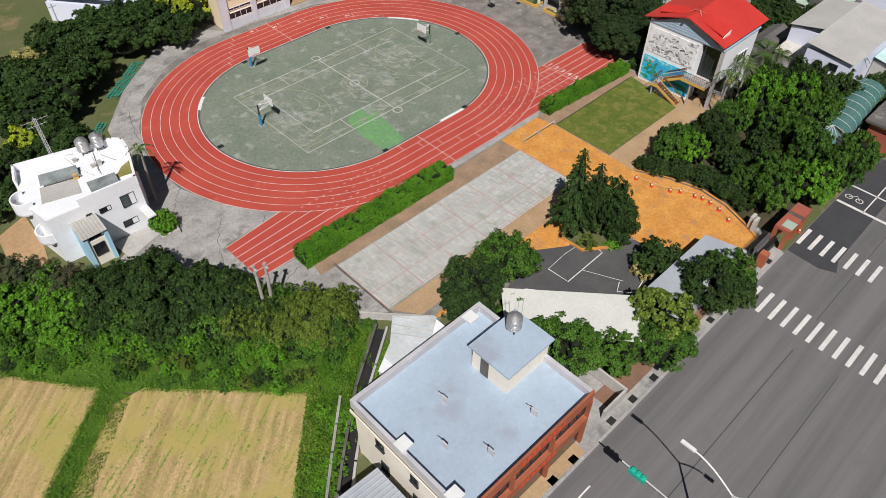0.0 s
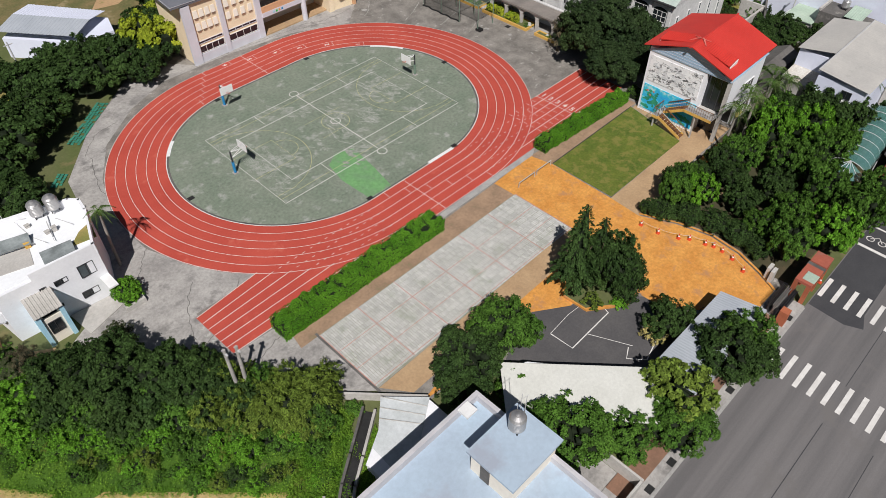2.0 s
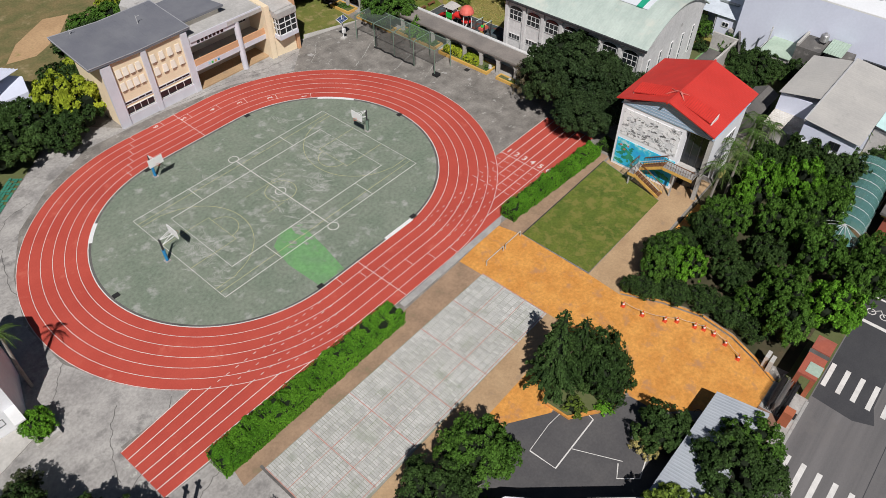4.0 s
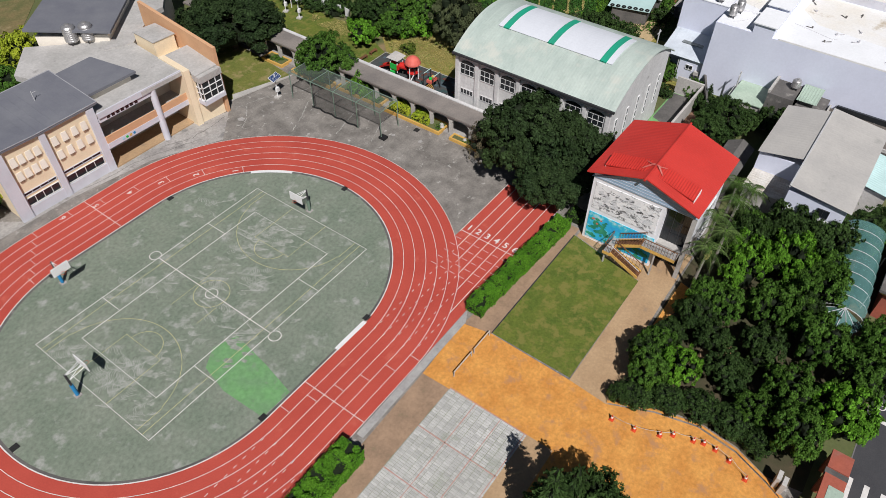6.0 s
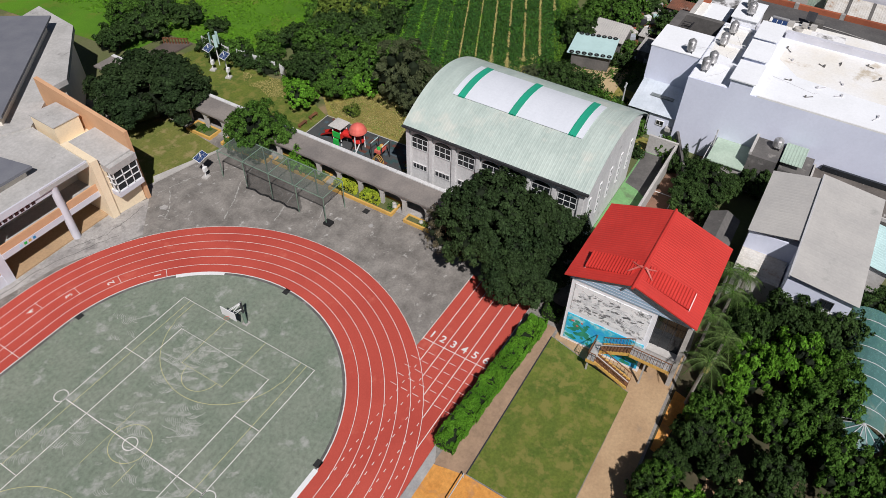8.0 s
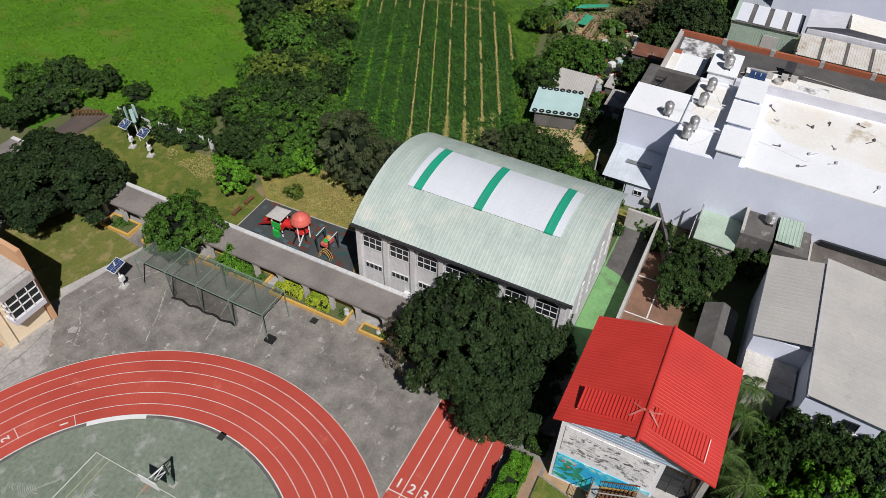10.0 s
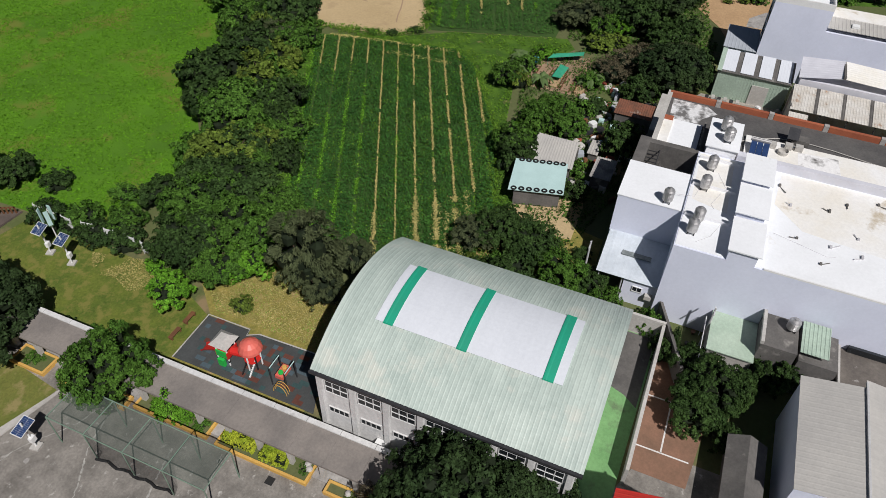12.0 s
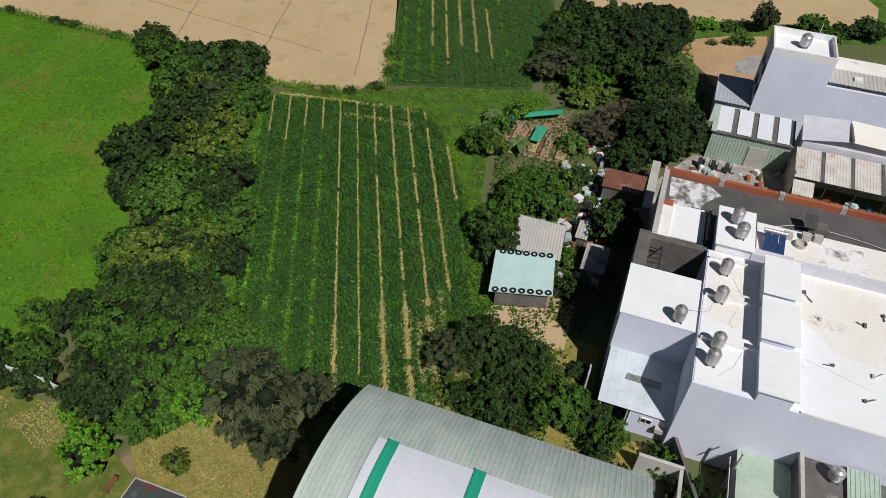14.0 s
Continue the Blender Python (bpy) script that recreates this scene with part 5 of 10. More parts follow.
def arched(x0, x1, y0, y1, lift, pitch, depth, n):
    """Ribbed sheet laid over the arch."""
    bld = Build()
    ys = []
    k = max(1, int((y1 - y0) / pitch))
    for i in range(k):
        ys += [((i + f) / k, hh) for f, hh in ((0, 0), (0.6, 0), (0.72, 1), (0.88, 1))]
    ys.append((1, 0))
    xs = [x0 + (x1 - x0) * i / n for i in range(n + 1)]
    m = len(ys)
    top = [(x, y0 + (y1 - y0) * u, gym_z(x) + lift + depth * hh) for x in xs for u, hh in ys]
    low = [(x, y, gym_z(x) + lift - 0.12) for y in (y0, y1) for x in xs]
    q, w = len(top), len(top) + n + 1
    faces = [(i * m + j, (i + 1) * m + j, (i + 1) * m + j + 1, i * m + j + 1) for i in range(n) for j in range(m - 1)]
    for i in range(n):
        faces += [(i * m, q + i, q + i + 1, (i + 1) * m), (i * m + m - 1, (i + 1) * m + m - 1, w + i + 1, w + i), (q + i, w + i, w + i + 1, q + i + 1)]
    bld.solid(top + low, faces)
    return bld


for k in range(4):
    y0 = GY0 - 0.2 + (GY1 - GY0 + 0.4) * k / 4
    arched(GX0 - 0.35, GX1 + 0.3, y0, y0 + (GY1 - GY0 + 0.4) / 4, 0.0, 0.36, 0.014, 24).part("roof_sheet", GYMROOF, gy)
Build().box(GX0 - 0.4, GY0 - 0.2, 9.05, GX0 - 0.1, GY1 + 0.2, 9.3).part("gutter", DARKMETAL, gy)
arched(92.65, 99.2, 48.95, 64.25, 0.10, 1.1, 0.004, 12).part("roof_panel", GYMPANEL, gy, "white roof sheet panel")
for y in (62.7, 56.5, 49.65):
    arched(92.6, 99.3, y, y + 0.82, 0.17, 0.95, 0.02, 12).part("roof_strip", GREENSTRIP, gy, "bright green roof strip")
for k in range(8):
    Build().box(GX0 + 0.05, 66.9 - 2.95 * k, 0, GX0 + 0.3, 67.35 - 2.95 * k, 9.0).part("pilaster", GYMWALL, gy)
for k in range(7):
    y = 65.65 - 2.95 * k
    window(gy, GX0 + 0.28, y, 6.4, 2.1, 1.5, "-x", 3, 2, WHITEPAINT)
    window(gy, GX0 + 0.28, y, 3.6, 1.9, 0.75, "-x", 4, 1, GYMWALL)
    b = Build()
    b.solid([(GX0 + 0.2, y + 1.0 * math.cos(radians(a)), 7.9 + 0.45 * math.sin(radians(a))) for a in range(0, 181, 15)] + [(GX0 + 0.3, y + 1.0 * math.cos(radians(a)), 7.9 + 0.45 * math.sin(radians(a))) for a in range(0, 181, 15)],
            [tuple(range(13))] + [(i, i + 1, 14 + i, 13 + i) for i in range(12)])
    b.part("arched_light", GLASS, gy)
for k in range(5):
    window(gy, 90.0 + 3.0 * k, GY0 + 0.23, 3.0, 0.6, 4.0, "-y", 1, 4, WHITEPAINT, PALEGLASS)
for k in range(3):
    Build().box(87.75, 61.3 - 2.6 * k, 1.6, 88.25, 62.2 - 2.6 * k, 2.3).part("air_conditioner", WHITEPAINT, gy, "white outdoor air-conditioning unit")
b = Build().prism([(93.6, 42.9), (110.4, 42.6), (110.4, 46.1), (88.4, 46.1), (88.4, 43.0)], 0.0, 0.08)
strip = tagged(b.part("pavement_3", GREENFLOOR), "bright green painted alley floor", "pavement", kind="structure")
Build().prism([(101.6, 42.9), (110.3, 42.8), (110.3, 45.9), (103.2, 45.9), (102.6, 44.2)], 0.05, 0.09).part("dirt", DARKCONC, strip, "dark dirty end of the alley")
b = Build().box(93.8, 42.3, 0, 110.6, 42.6, 2.4).box(110.4, 42.3, 0, 110.7, 46, 2.6)
tagged(b.part("wall_alley", PALECONC), "pale concrete alley wall", "wall", kind="structure")

# ---- covered walkway ----
ww = thing("walkway", "covered walkway with weathered concrete roof and arched openings", "walkway")
WX0, WX1, WY0, WY1 = 84.1, 86.9, 58.5, 116.0
for k in range(18):
    y0 = WY0 + (WY1 - WY0) * k / 18
    Build().box(WX0 - 0.3, y0, 2.75, WX1 - 0.1, y0 + (WY1 - WY0) / 18 - 0.01, 3.0).part("roof_slab", WALKROOF, ww)
    Build().box(WX1 - 0.1, y0, 2.75, WX1 + 0.36, y0 + (WY1 - WY0) / 18 - 0.05, 3.12).part("coping", GYMWALL, ww, "white coping blocks")
step = 3.05
for k in range(19):
    y = WY0 + 0.6 + step * k
    Build().box(WX0, y - 0.22, 0, WX0 + 0.4, y + 0.22, 2.75).part("pillar", PALECONC, ww)
    if y + step < WY1:
        b = Build()
        w, c = step / 2 - 0.22, y + step / 2
        prof = [(c + w * math.cos(radians(a)), 1.75 + 0.75 * math.sin(radians(a))) for a in range(0, 181, 18)]
        m2 = len(prof)
        b.solid([(x, yy, zz) for x in (WX0 + 0.02, WX0 + 0.38) for top in (0, 1) for yy, zz in ([(p, r) for p, r in prof] if not top else [(p, 2.75) for p, r in prof])],
                [f for i in range(m2 - 1) for f in ((i, i + 1, m2 + i + 1, m2 + i), (2 * m2 + i + 1, 2 * m2 + i, 3 * m2 + i, 3 * m2 + i + 1), (i, 2 * m2 + i, 2 * m2 + i + 1, i + 1))])
        b.part("arch", PALECONC, ww)
Build().box(WX1 - 0.25, WY0, 0, WX1, WY1, 2.75).part("rear_wall", GYMWALL, ww)
Build().box(WX0 - 0.2, WY0, 0.03, WX1 - 0.25, WY1, 0.16).part("floor", CONCRETE, ww)

# ---- red-roofed house ----
rd = thing("school_house", "two-storey school house with bright red roof and painted mural", "house")
Build().box(77.7, 35.0, 0, 87.0, 42.8, 8.9).part("wall", WHITEWALL, rd)
Build().box(82.6, 32.2, 0, 87.0, 35.0, 8.9).part("wall", WHITEWALL, rd)
# South wall added to keep the sun out of the upper bay.
Build().box(78.1, 32.2, 3.65, 82.6, 32.36, 8.3).part("wall", WHITEWALL, rd)
Build().box(77.7, 32.2, 3.4, 82.6, 35.0, 3.65).part("balcony_floor", PALECONC, rd)
Build().box(77.7, 31.95, 0, 78.1, 32.35, 8.6).part("column", PALECONC, rd)
Build().box(77.7, 32.2, 8.3, 82.6, 35.0, 8.9).part("beam", WHITEWALL, rd)
# Dark screens added in the bay; they stand for its shaded inside.
for z0, z1, x in ((0.15, 3.4, 79.2), (3.65, 8.3, 78.5)):
    Build().box(x, 32.36, z0, x + 0.05, 35.0, z1).part("glass_screen", GLASS, rd, "dark glassy screen added for the shade inside the open bay")
    for y in (32.4, 33.25, 34.1, 34.9):
        Build().box(x - 0.05, y, z0, x, y + 0.07, z1).part("screen_bar", DARKMETAL, rd)
# Closed panels: the shade of the doorways is put into their colour.
for z in (0.2, 3.9):
    Build().box(82.54, 32.6, z, 82.6, 34.6, z + 2.4).part("door", DARK, rd, "near-black panel for the shade in a doorway")
GABLEBLUE = mat("blue_gable_boards", (0.34, 0.47, 0.60), (0.29, 0.42, 0.55), rough=0.5, scale=0.4, grain=4, bump=0.05, grit=0.16)
Build().solid([(77.6, 31.9, 8.42), (77.6, 43.0, 8.42), (77.6, 37.5, 10.9), (86.9, 31.9, 8.42), (86.9, 43.0, 8.42), (86.9, 37.5, 10.9)], [(0, 1, 2)[::-1], (3, 4, 5), (0, 2, 5, 3), (1, 4, 5, 2)]).part("gable", GABLEBLUE, rd, "blue-grey boarded gable")
for (ye, n) in ((31.7, 0), (43.4, 1)):
    Build().sheet((76.95, 37.5, 11.2), (87.9, 37.5, 11.2), (87.9, ye, 9.25), (76.95, ye, 9.25), 0.3, 0.014, 0.12).part("roof_sheet", REDROOF, rd)
Build().tube((76.6, 37.5, 11.2), (88.0, 37.5, 11.2), 0.13).part("ridge", REDROOF, rd)
for s in (1, -1):
    y0, y1, z0, z1 = 37.5 + s * 0.5, 37.5 + s * 4.6, 11.12, 10.2
    Build().sheet((79.9, y0, z0 + 0.12), (79.9, y1, z1 + 0.1), (78.1, y1, z1 - 0.28), (78.1, y0, z0 - 0.12), 0.26, 0.08, 0.06).part("canopy_roof", REDROOF, rd, "red ribbed tile apron roof")
    Build().prism([(78.15, y1 - 0.06), (79.85, y1 - 0.06), (79.85, y1), (78.15, y1)], 9.45, [z1 - 0.36, z1 + 0.02, z1 + 0.02, z1 - 0.36]).part("canopy_end", WHITEPAINT, rd, "white end board of the apron roof")
    for xa, xb in ((78.5, 79.3), (79.6, 79.1)):
        Build().slab([(xa, y0 + s * 0.62, z0 - 0.06 + (xa - 79) * 0.12), (xa, y0 + s * 0.46, z0 - 0.0 + (xa - 79) * 0.12), (xb, 37.5 + s * 0.05, 11.42), (xb, 37.5 + s * 0.32, 11.38)], 0.04).part("flashing", FLASHING, rd, "faded pinkish valley flashing")
for k in range(6):
    z = 8.6 + 0.34 * k
    half = 5.5 * (10.9 - z) / 2.48 - 0.15
    Build().box(77.575, 37.5 - half, z, 77.605, 37.5 + half, z + 0.03).part("gable_batten", GREYPIER, rd)
MURAL1 = mat("mural_grey_drawing", (0.88, 0.88, 0.88), (0.78, 0.79, 0.80), scale=0.8, grain=4, bump=0, third=(0.16, 0.165, 0.17), third_scale=1.9, third_low=0.52, grit=0.2)
MURAL2 = mat("mural_sea_colours", (0.03, 0.30, 0.78), (0.05, 0.62, 0.70), scale=0.6, grain=3, bump=0, third=(0.60, 0.74, 0.78), third_scale=0.6, third_low=0.56, grit=0.2)
INK = mat("mural_ink", (0.09, 0.092, 0.095), (0.30, 0.30, 0.31), scale=1.5, bump=0)
Build().box(77.64, 35.4, 4.5, 77.7, 42.4, 7.9).part("mural", MURAL1, rd, "grey ink-style mural on white")
Build().box(77.64, 35.2, 0.4, 77.7, 42.5, 3.9).part("mural", MURAL2, rd, "blue and green painted mural")
random.seed(61)
WASH = mat("mural_grey_wash", (0.62, 0.63, 0.65), (0.74, 0.75, 0.76), scale=2.0, grain=6, bump=0)
for count, tone_of, spread, name, label in ((26, WASH, (0.25, 0.8), "mural_wash", "grey washes of the mural"), (46, INK, (0.07, 0.34), "mural_stroke", "dark ink shapes of the mural")):
    b = Build()
    for k in range(count):
        y0, z0 = random.uniform(35.9, 42.0), random.uniform(4.8, 7.5)
        w, hh, lean = random.uniform(*spread), random.uniform(*spread) * 0.42, random.uniform(-0.7, 0.2)
        ring_pts = []
        for a in range(11):
            q, m3 = 2 * math.pi * a / 11, random.uniform(0.55, 1.1)
            yy, zz = w * m3 * math.cos(q), hh * m3 * math.sin(q)
            ring_pts.append((77.636 - 0.0002 * k - (0.006 if tone_of is INK else 0), min(42.3, max(35.5, y0 + yy)), min(7.8, max(4.6, z0 + zz + lean * yy * 0.5))))
        b.solid(ring_pts, [tuple(range(11))])
    for k in range(22 if tone_of is INK else 0):
        y0, z0 = random.uniform(35.7, 41.8), random.uniform(4.8, 7.5)
        a, L, w = random.choice((0.2, -0.25, 0.5)), random.uniform(0.3, 1.1), random.uniform(0.008, 0.022)
        y1, z1 = min(42.3, y0 + L * math.cos(a)), min(7.8, max(4.6, z0 + L * math.sin(a)))
        x = 77.626 - 0.00005 * k
        b.solid([(x, y0, z0 - w), (x, y0, z0 + w), (x, y1, z1 + w), (x, y1, z1 - w)], [(0, 1, 2, 3)])
    tagged(b.part(name, tone_of, rd, label), kind="stuff")
LEAFPAINT = mat("mural_leaf_green", (0.05, 0.36, 0.20), (0.02, 0.22, 0.14), scale=1.5, bump=0)
b = Build()
for k in range(44):
    y0, z0, r2 = random.uniform(*((40.0, 42.2) if k < 28 else (35.6, 37.6))), random.uniform(0.6, 3.2 if k < 28 else 1.8), random.uniform(0.15, 0.4)
    b.solid([(77.632 - 0.00008 * k, y0 + r2 * math.cos(a), z0 + 0.7 * r2 * math.sin(a)) for a in np.linspace(0, 5.4, 7)], [tuple(range(7))])
tagged(b.part("mural_leaf", LEAFPAINT, rd, "green leaves in the mural"), kind="stuff")
for y0, z0, s in ((41.9, 3.0, 0.14), (41.4, 2.5, 0.12), (41.0, 3.1, 0.11)):
    Build().box(77.62, y0 - s, z0, 77.628, y0 + s, z0 + 1.6 * s).part("mural_flower", PINKPLASTIC, rd, "pink flower in the mural")
window(rd, 84.0, 32.18, 4.6, 2.4, 1.4, "-y", 3, 1)
window(rd, 84.0, 32.18, 1.2, 2.4, 1.4, "-y", 3, 1)
# outside stair
st = thing("staircase", "outside staircase with orange stringers and brown railings", "staircase")
Build().box(75.2, 38.6, 1.7, 77.6, 39.3, 1.85).part("landing", CONCRETE, st)
Build().box(76.4, 32.4, 3.4, 77.6, 36.0, 3.55).part("gallery", CONCRETE, st)


def flight(x0, x1, ya, za, yb, zb, n):
    """Steps between two stringers, with handrails, from ya, za up to yb, zb."""
    for k in range(n):
        u = (k + 0.5) / n
        y, z = ya + (yb - ya) * u, za + (zb - za) * (k + 1) / n
        Build().box(x0 + 0.06, y - abs(yb - ya) / n / 2, z - 0.06, x1 - 0.06, y + abs(yb - ya) / n / 2, z).part("step", WOOD, st)
    for x in (x0, x1 - 0.08):
        b = Build()
        b.solid([(x, ya, za - 0.1), (x, yb, zb - 0.3), (x, yb, zb + 0.08), (x, ya, za + 0.28), (x + 0.08, ya, za - 0.1), (x + 0.08, yb, zb - 0.3), (x + 0.08, yb, zb + 0.08), (x + 0.08, ya, za + 0.28)],
                [(0, 1, 2, 3), (7, 6, 5, 4), (3, 2, 6, 7), (0, 4, 5, 1), (0, 3, 7, 4), (1, 5, 6, 2)])
        b.part("stringer", YELLOWPAINT, st)
        Build().tube((x + 0.04, ya, za + 1.1), (x + 0.04, yb, zb + 1.0), 0.05).part("handrail", PALECONC if x == x0 else WOOD, st)
        for k in range(n + 1):
            u = k / n
            y, z = ya + (yb - ya) * u, za + (zb - za) * u
            Build().tube((x + 0.04, y, z + 0.1), (x + 0.04, y, z + 1.05), 0.02, n=5).part("baluster", WOOD, st)


flight(75.3, 76.4, 35.2, 0.05, 38.6, 1.8, 9)
flight(76.45, 77.55, 38.6, 1.8, 36.0, 3.5, 9)
for xa, ya, xb, yb, z in ((75.25, 38.6, 75.25, 39.3, 1.85), (75.25, 39.3, 77.5, 39.3, 1.85), (76.45, 36.0, 76.45, 32.4, 3.55)):
    Build().tube((xa, ya, z + 1.0), (xb, yb, z + 1.0), 0.045).part("handrail", WOOD, st)
    m = int(math.hypot(xb - xa, yb - ya) / 0.3)
    for k in range(m + 1):
        x, y = xa + (xb - xa) * k / m, ya + (yb - ya) * k / m
        Build().tube((x, y, z), (x, y, z + 1.0), 0.02, n=5).part("baluster", WOOD, st)
Build().box(76.35, 32.4, 3.2, 76.43, 36.0, 3.55).part("stringer", YELLOWPAINT, st)
Build().box(75.15, 38.5, 1.5, 75.23, 39.36, 1.85).part("stringer", YELLOWPAINT, st)
for x, y, z in ((75.4, 39.1, 1.7), (76.4, 39.1, 1.7), (76.5, 34.4, 3.4)):
    Build().box(x, y, 0, x + 0.15, y + 0.15, z).part("post", PALECONC, st)

# ---- buildings east ----
gb = thing("warehouse", "white-walled warehouse with two weathered grey sheet roofs", "warehouse")
Build().box(95.2, 26.4, 0, 105.6, 31.0, 6.2).part("wall", LAVENDER, gb)
Build().box(89.8, 20.6, 0, 106.4, 26.4, 6.6).part("wall", LAVENDER, gb)
Build().sheet((94.8, 31.2, 6.4), (105.9, 31.2, 6.4), (105.9, 26.3, 7.4), (94.8, 26.3, 7.4), 0.5, 0.008).part("roof_sheet", GREYSHEET, gb)
Build().sheet((89.4, 26.5, 7.5), (106.6, 26.5, 7.5), (106.6, 20.2, 6.8), (89.4, 20.2, 6.8), 0.8, 0.006).part("roof_sheet", GREYSHEET, gb)
Build().box(89.4, 26.36, 7.3, 106.4, 26.52, 7.56).part("ridge_flashing", LIGHTMETAL, gb)
Build().box(89.65, 20.6, 4.4, 89.8, 26.4, 4.7).part("ledge", WHITEPAINT, gb)
window(gb, 89.78, 22.6, 4.9, 1.2, 1.0, "-x", 2, 1, DARKMETAL)
Build().sheet((91.6, 31.0, 3.6), (95.2, 31.0, 3.9), (95.2, 26.6, 3.9), (91.6, 26.6, 3.6), 0.35, 0.05).part("lean_to_roof", RUST, gb, "rusty lean-to roof")
Build().box(91.8, 26.8, 0, 95.2, 30.8, 3.5).part("lean_to_wall", PALECONC, gb)
mt = thing("lean_to", "low lean-to with faded mint sheet roof", "lean-to")
Build().box(99.6, 17.6, 0, 106.2, 20.5, 3.4).part("wall", PALECONC, mt)
Build().sheet((99.2, 17.2, 3.5), (106.4, 17.2, 3.5), (106.4, 20.5, 4.1), (99.2, 20.5, 4.1), 0.4, 0.02).part("roof_sheet", TANKBLUE, mt)
sm = thing("shed", "small dark gabled shed roof", "shed")
Build().box(93.2, 32.6, 0, 100.2, 35.0, 2.6).part("wall", DARKCONC, sm)
for s in (-1, 1):
    Build().slab([(93.0, 33.8, 3.5), (100.4, 33.8, 3.5), (100.4, 33.8 + s * 1.6, 2.7), (93.0, 33.8 + s * 1.6, 2.7)], 0.08).part("roof", DARKCONC, sm)

STAINROOF = mat("stained_white_coating", (0.85, 0.845, 0.83), (0.80, 0.765, 0.69), scale=0.18, grain=3, bump=0.05, third=(0.46, 0.37, 0.24), third_scale=0.22, third_low=0.61, grit=0.25)
DAMPROOF = mat("damp_stained_coating", (0.84, 0.83, 0.82), (0.17, 0.16, 0.155), scale=0.55, grain=3, bump=0.05, low=0.5, high=0.68, grit=0.4)
DARKROOF = mat("blackened_roof", (0.085, 0.082, 0.082), (0.12, 0.115, 0.11), scale=0.3, grain=3, bump=0.25, third=(0.20, 0.195, 0.19), third_scale=0.45, third_low=0.62, grit=0.7)
WASHROOF = mat("washed_out_roof", (0.72, 0.72, 0.72), (0.16, 0.155, 0.15), scale=0.8, grain=4, bump=0.2, low=0.42, high=0.58, grit=0.5)
wb = thing("white_building", "large white flat-roofed block with plain pale lavender walls", "building")
Build().box(113.4, 2.0, 0, 129.6, 44.0, 9.95).part("wall", LAVENDER, wb)
Build().box(113.6, 2.2, 9.95, 129.4, 35.6, 10.0).part("roof", WHITEROOF, wb, "white coated flat roof")
Build().box(113.6, 35.6, 9.95, 129.4, 43.9, 10.0).part("roof", WHITEROOF, wb, "white coated flat roof")
Build().prism([(119.0, 12.0), (129.2, 12.0), (129.2, 35.4), (123.6, 35.8), (120.4, 33.0), (119.6, 26.0)], 10.0, 10.006).part("stained_coating", STAINROOF, wb, "white roof coating with rusty stains")
Build().prism([(120.0, 40.0), (129.2, 40.2), (129.2, 43.7), (121.0, 43.5)], 10.0, 10.006).part("stained_coating", STAINROOF, wb, "white roof coating with rusty stains")
Build().box(113.4, 2.0, 9.95, 113.55, 36.0, 10.12).part("parapet", WHITEPAINT, wb)
Build().box(129.4, 2.0, 9.95, 130.0, 36.4, 10.9).part("parapet", GREYPIER, wb, "grey rear parapet")
for x0, x1, z in ((113.2, 118.2, 11.4), (118.5, 123.4, 11.7), (123.5, 128.4, 12.0)):
    Build().box(x0 + 0.2, 36.8, 9.95, x1 - 0.2, 39.3, z - 0.14).part("stair_box", LAVENDER, wb)
    Build().box(x0, 36.5, z - 0.14, x1, 39.5, z).part("stair_roof", WHITEROOF, wb)
    Build().box(x1 - 0.1, 39.5, 10.0, x1, 43.8, 10.35).part("dwarf_wall", WHITEWALL, wb)
Build().box(119.0, 44.0, 0, 125.3, 50.4, 9.6).part("wall", LAVENDER, wb)
Build().box(118.95, 44.0, 9.6, 125.35, 50.5, 9.7).part("roof", WHITEROOF, wb, "white roof of the north bay")
Build().sheet((113.9, 50.3, 3.5), (113.9, 43.9, 3.5), (119.0, 43.9, 5.0), (119.0, 50.3, 5.0), 0.8, 0.008).part("roof", PALESHEET, wb, "low lean-to roof with grimy pale sheets")
Build().box(116.4, 45.4, 4.28, 117.2, 48.4, 4.42).part("roof_light", OLDGLASS, wb, "grimy rooflight in the lean-to roof")
Build().box(114.2, 44.0, 0, 119.0, 47.4, 3.5).part("wall", LAVENDER, wb)
Build().box(118.0, 47.4, 0, 119.0, 50.2, 4.6).part("wall", LAVENDER, wb)
for y in (47.6, 50.0):
    Build().tube((114.3, y, 0), (114.3, y, 3.5), 0.07).part("post", LIGHTMETAL, wb)
window(wb, 114.18, 45.9, 1.9, 1.0, 0.7, "-x", 2, 1, WHITEPAINT)
Build().box(113.7, 44.3, 1.6, 114.2, 45.0, 2.1).part("cooling_unit", PALECONC, wb)
# open light well behind the north bay
for x0, y0, x1, y1 in ((125.3, 49.2, 130.6, 50.4), (129.6, 44.0, 130.4, 49.2)):
    Build().box(x0, y0, 0, x1, y1, 9.6).part("wall", DARKCONC, wb, "weathered grey wall of the light well")
Build().box(125.3, 44.0, 0, 129.6, 49.2, 4.6).part("light_well", DARKCONC, wb, "dark floor of the light well")
b = Build()
for k in range(6):
    b.box(125.6 + 0.7 * k, 47.9, 8.8, 125.68 + 0.7 * k, 49.2, 8.88)
b.box(125.4, 47.9, 8.78, 129.6, 48.0, 8.9)
b.part("grille", DARKMETAL, wb, "dark iron bars over the light well")
b = Build()
for k in range(26):
    b.box(113.2, 34 - 1.2 * k, 2.5, 113.4, 34.8 - 1.2 * k, 2.9)
b.part("louvre_band", DARK, wb, "dark louvre band low on the wall")
random.seed(5)
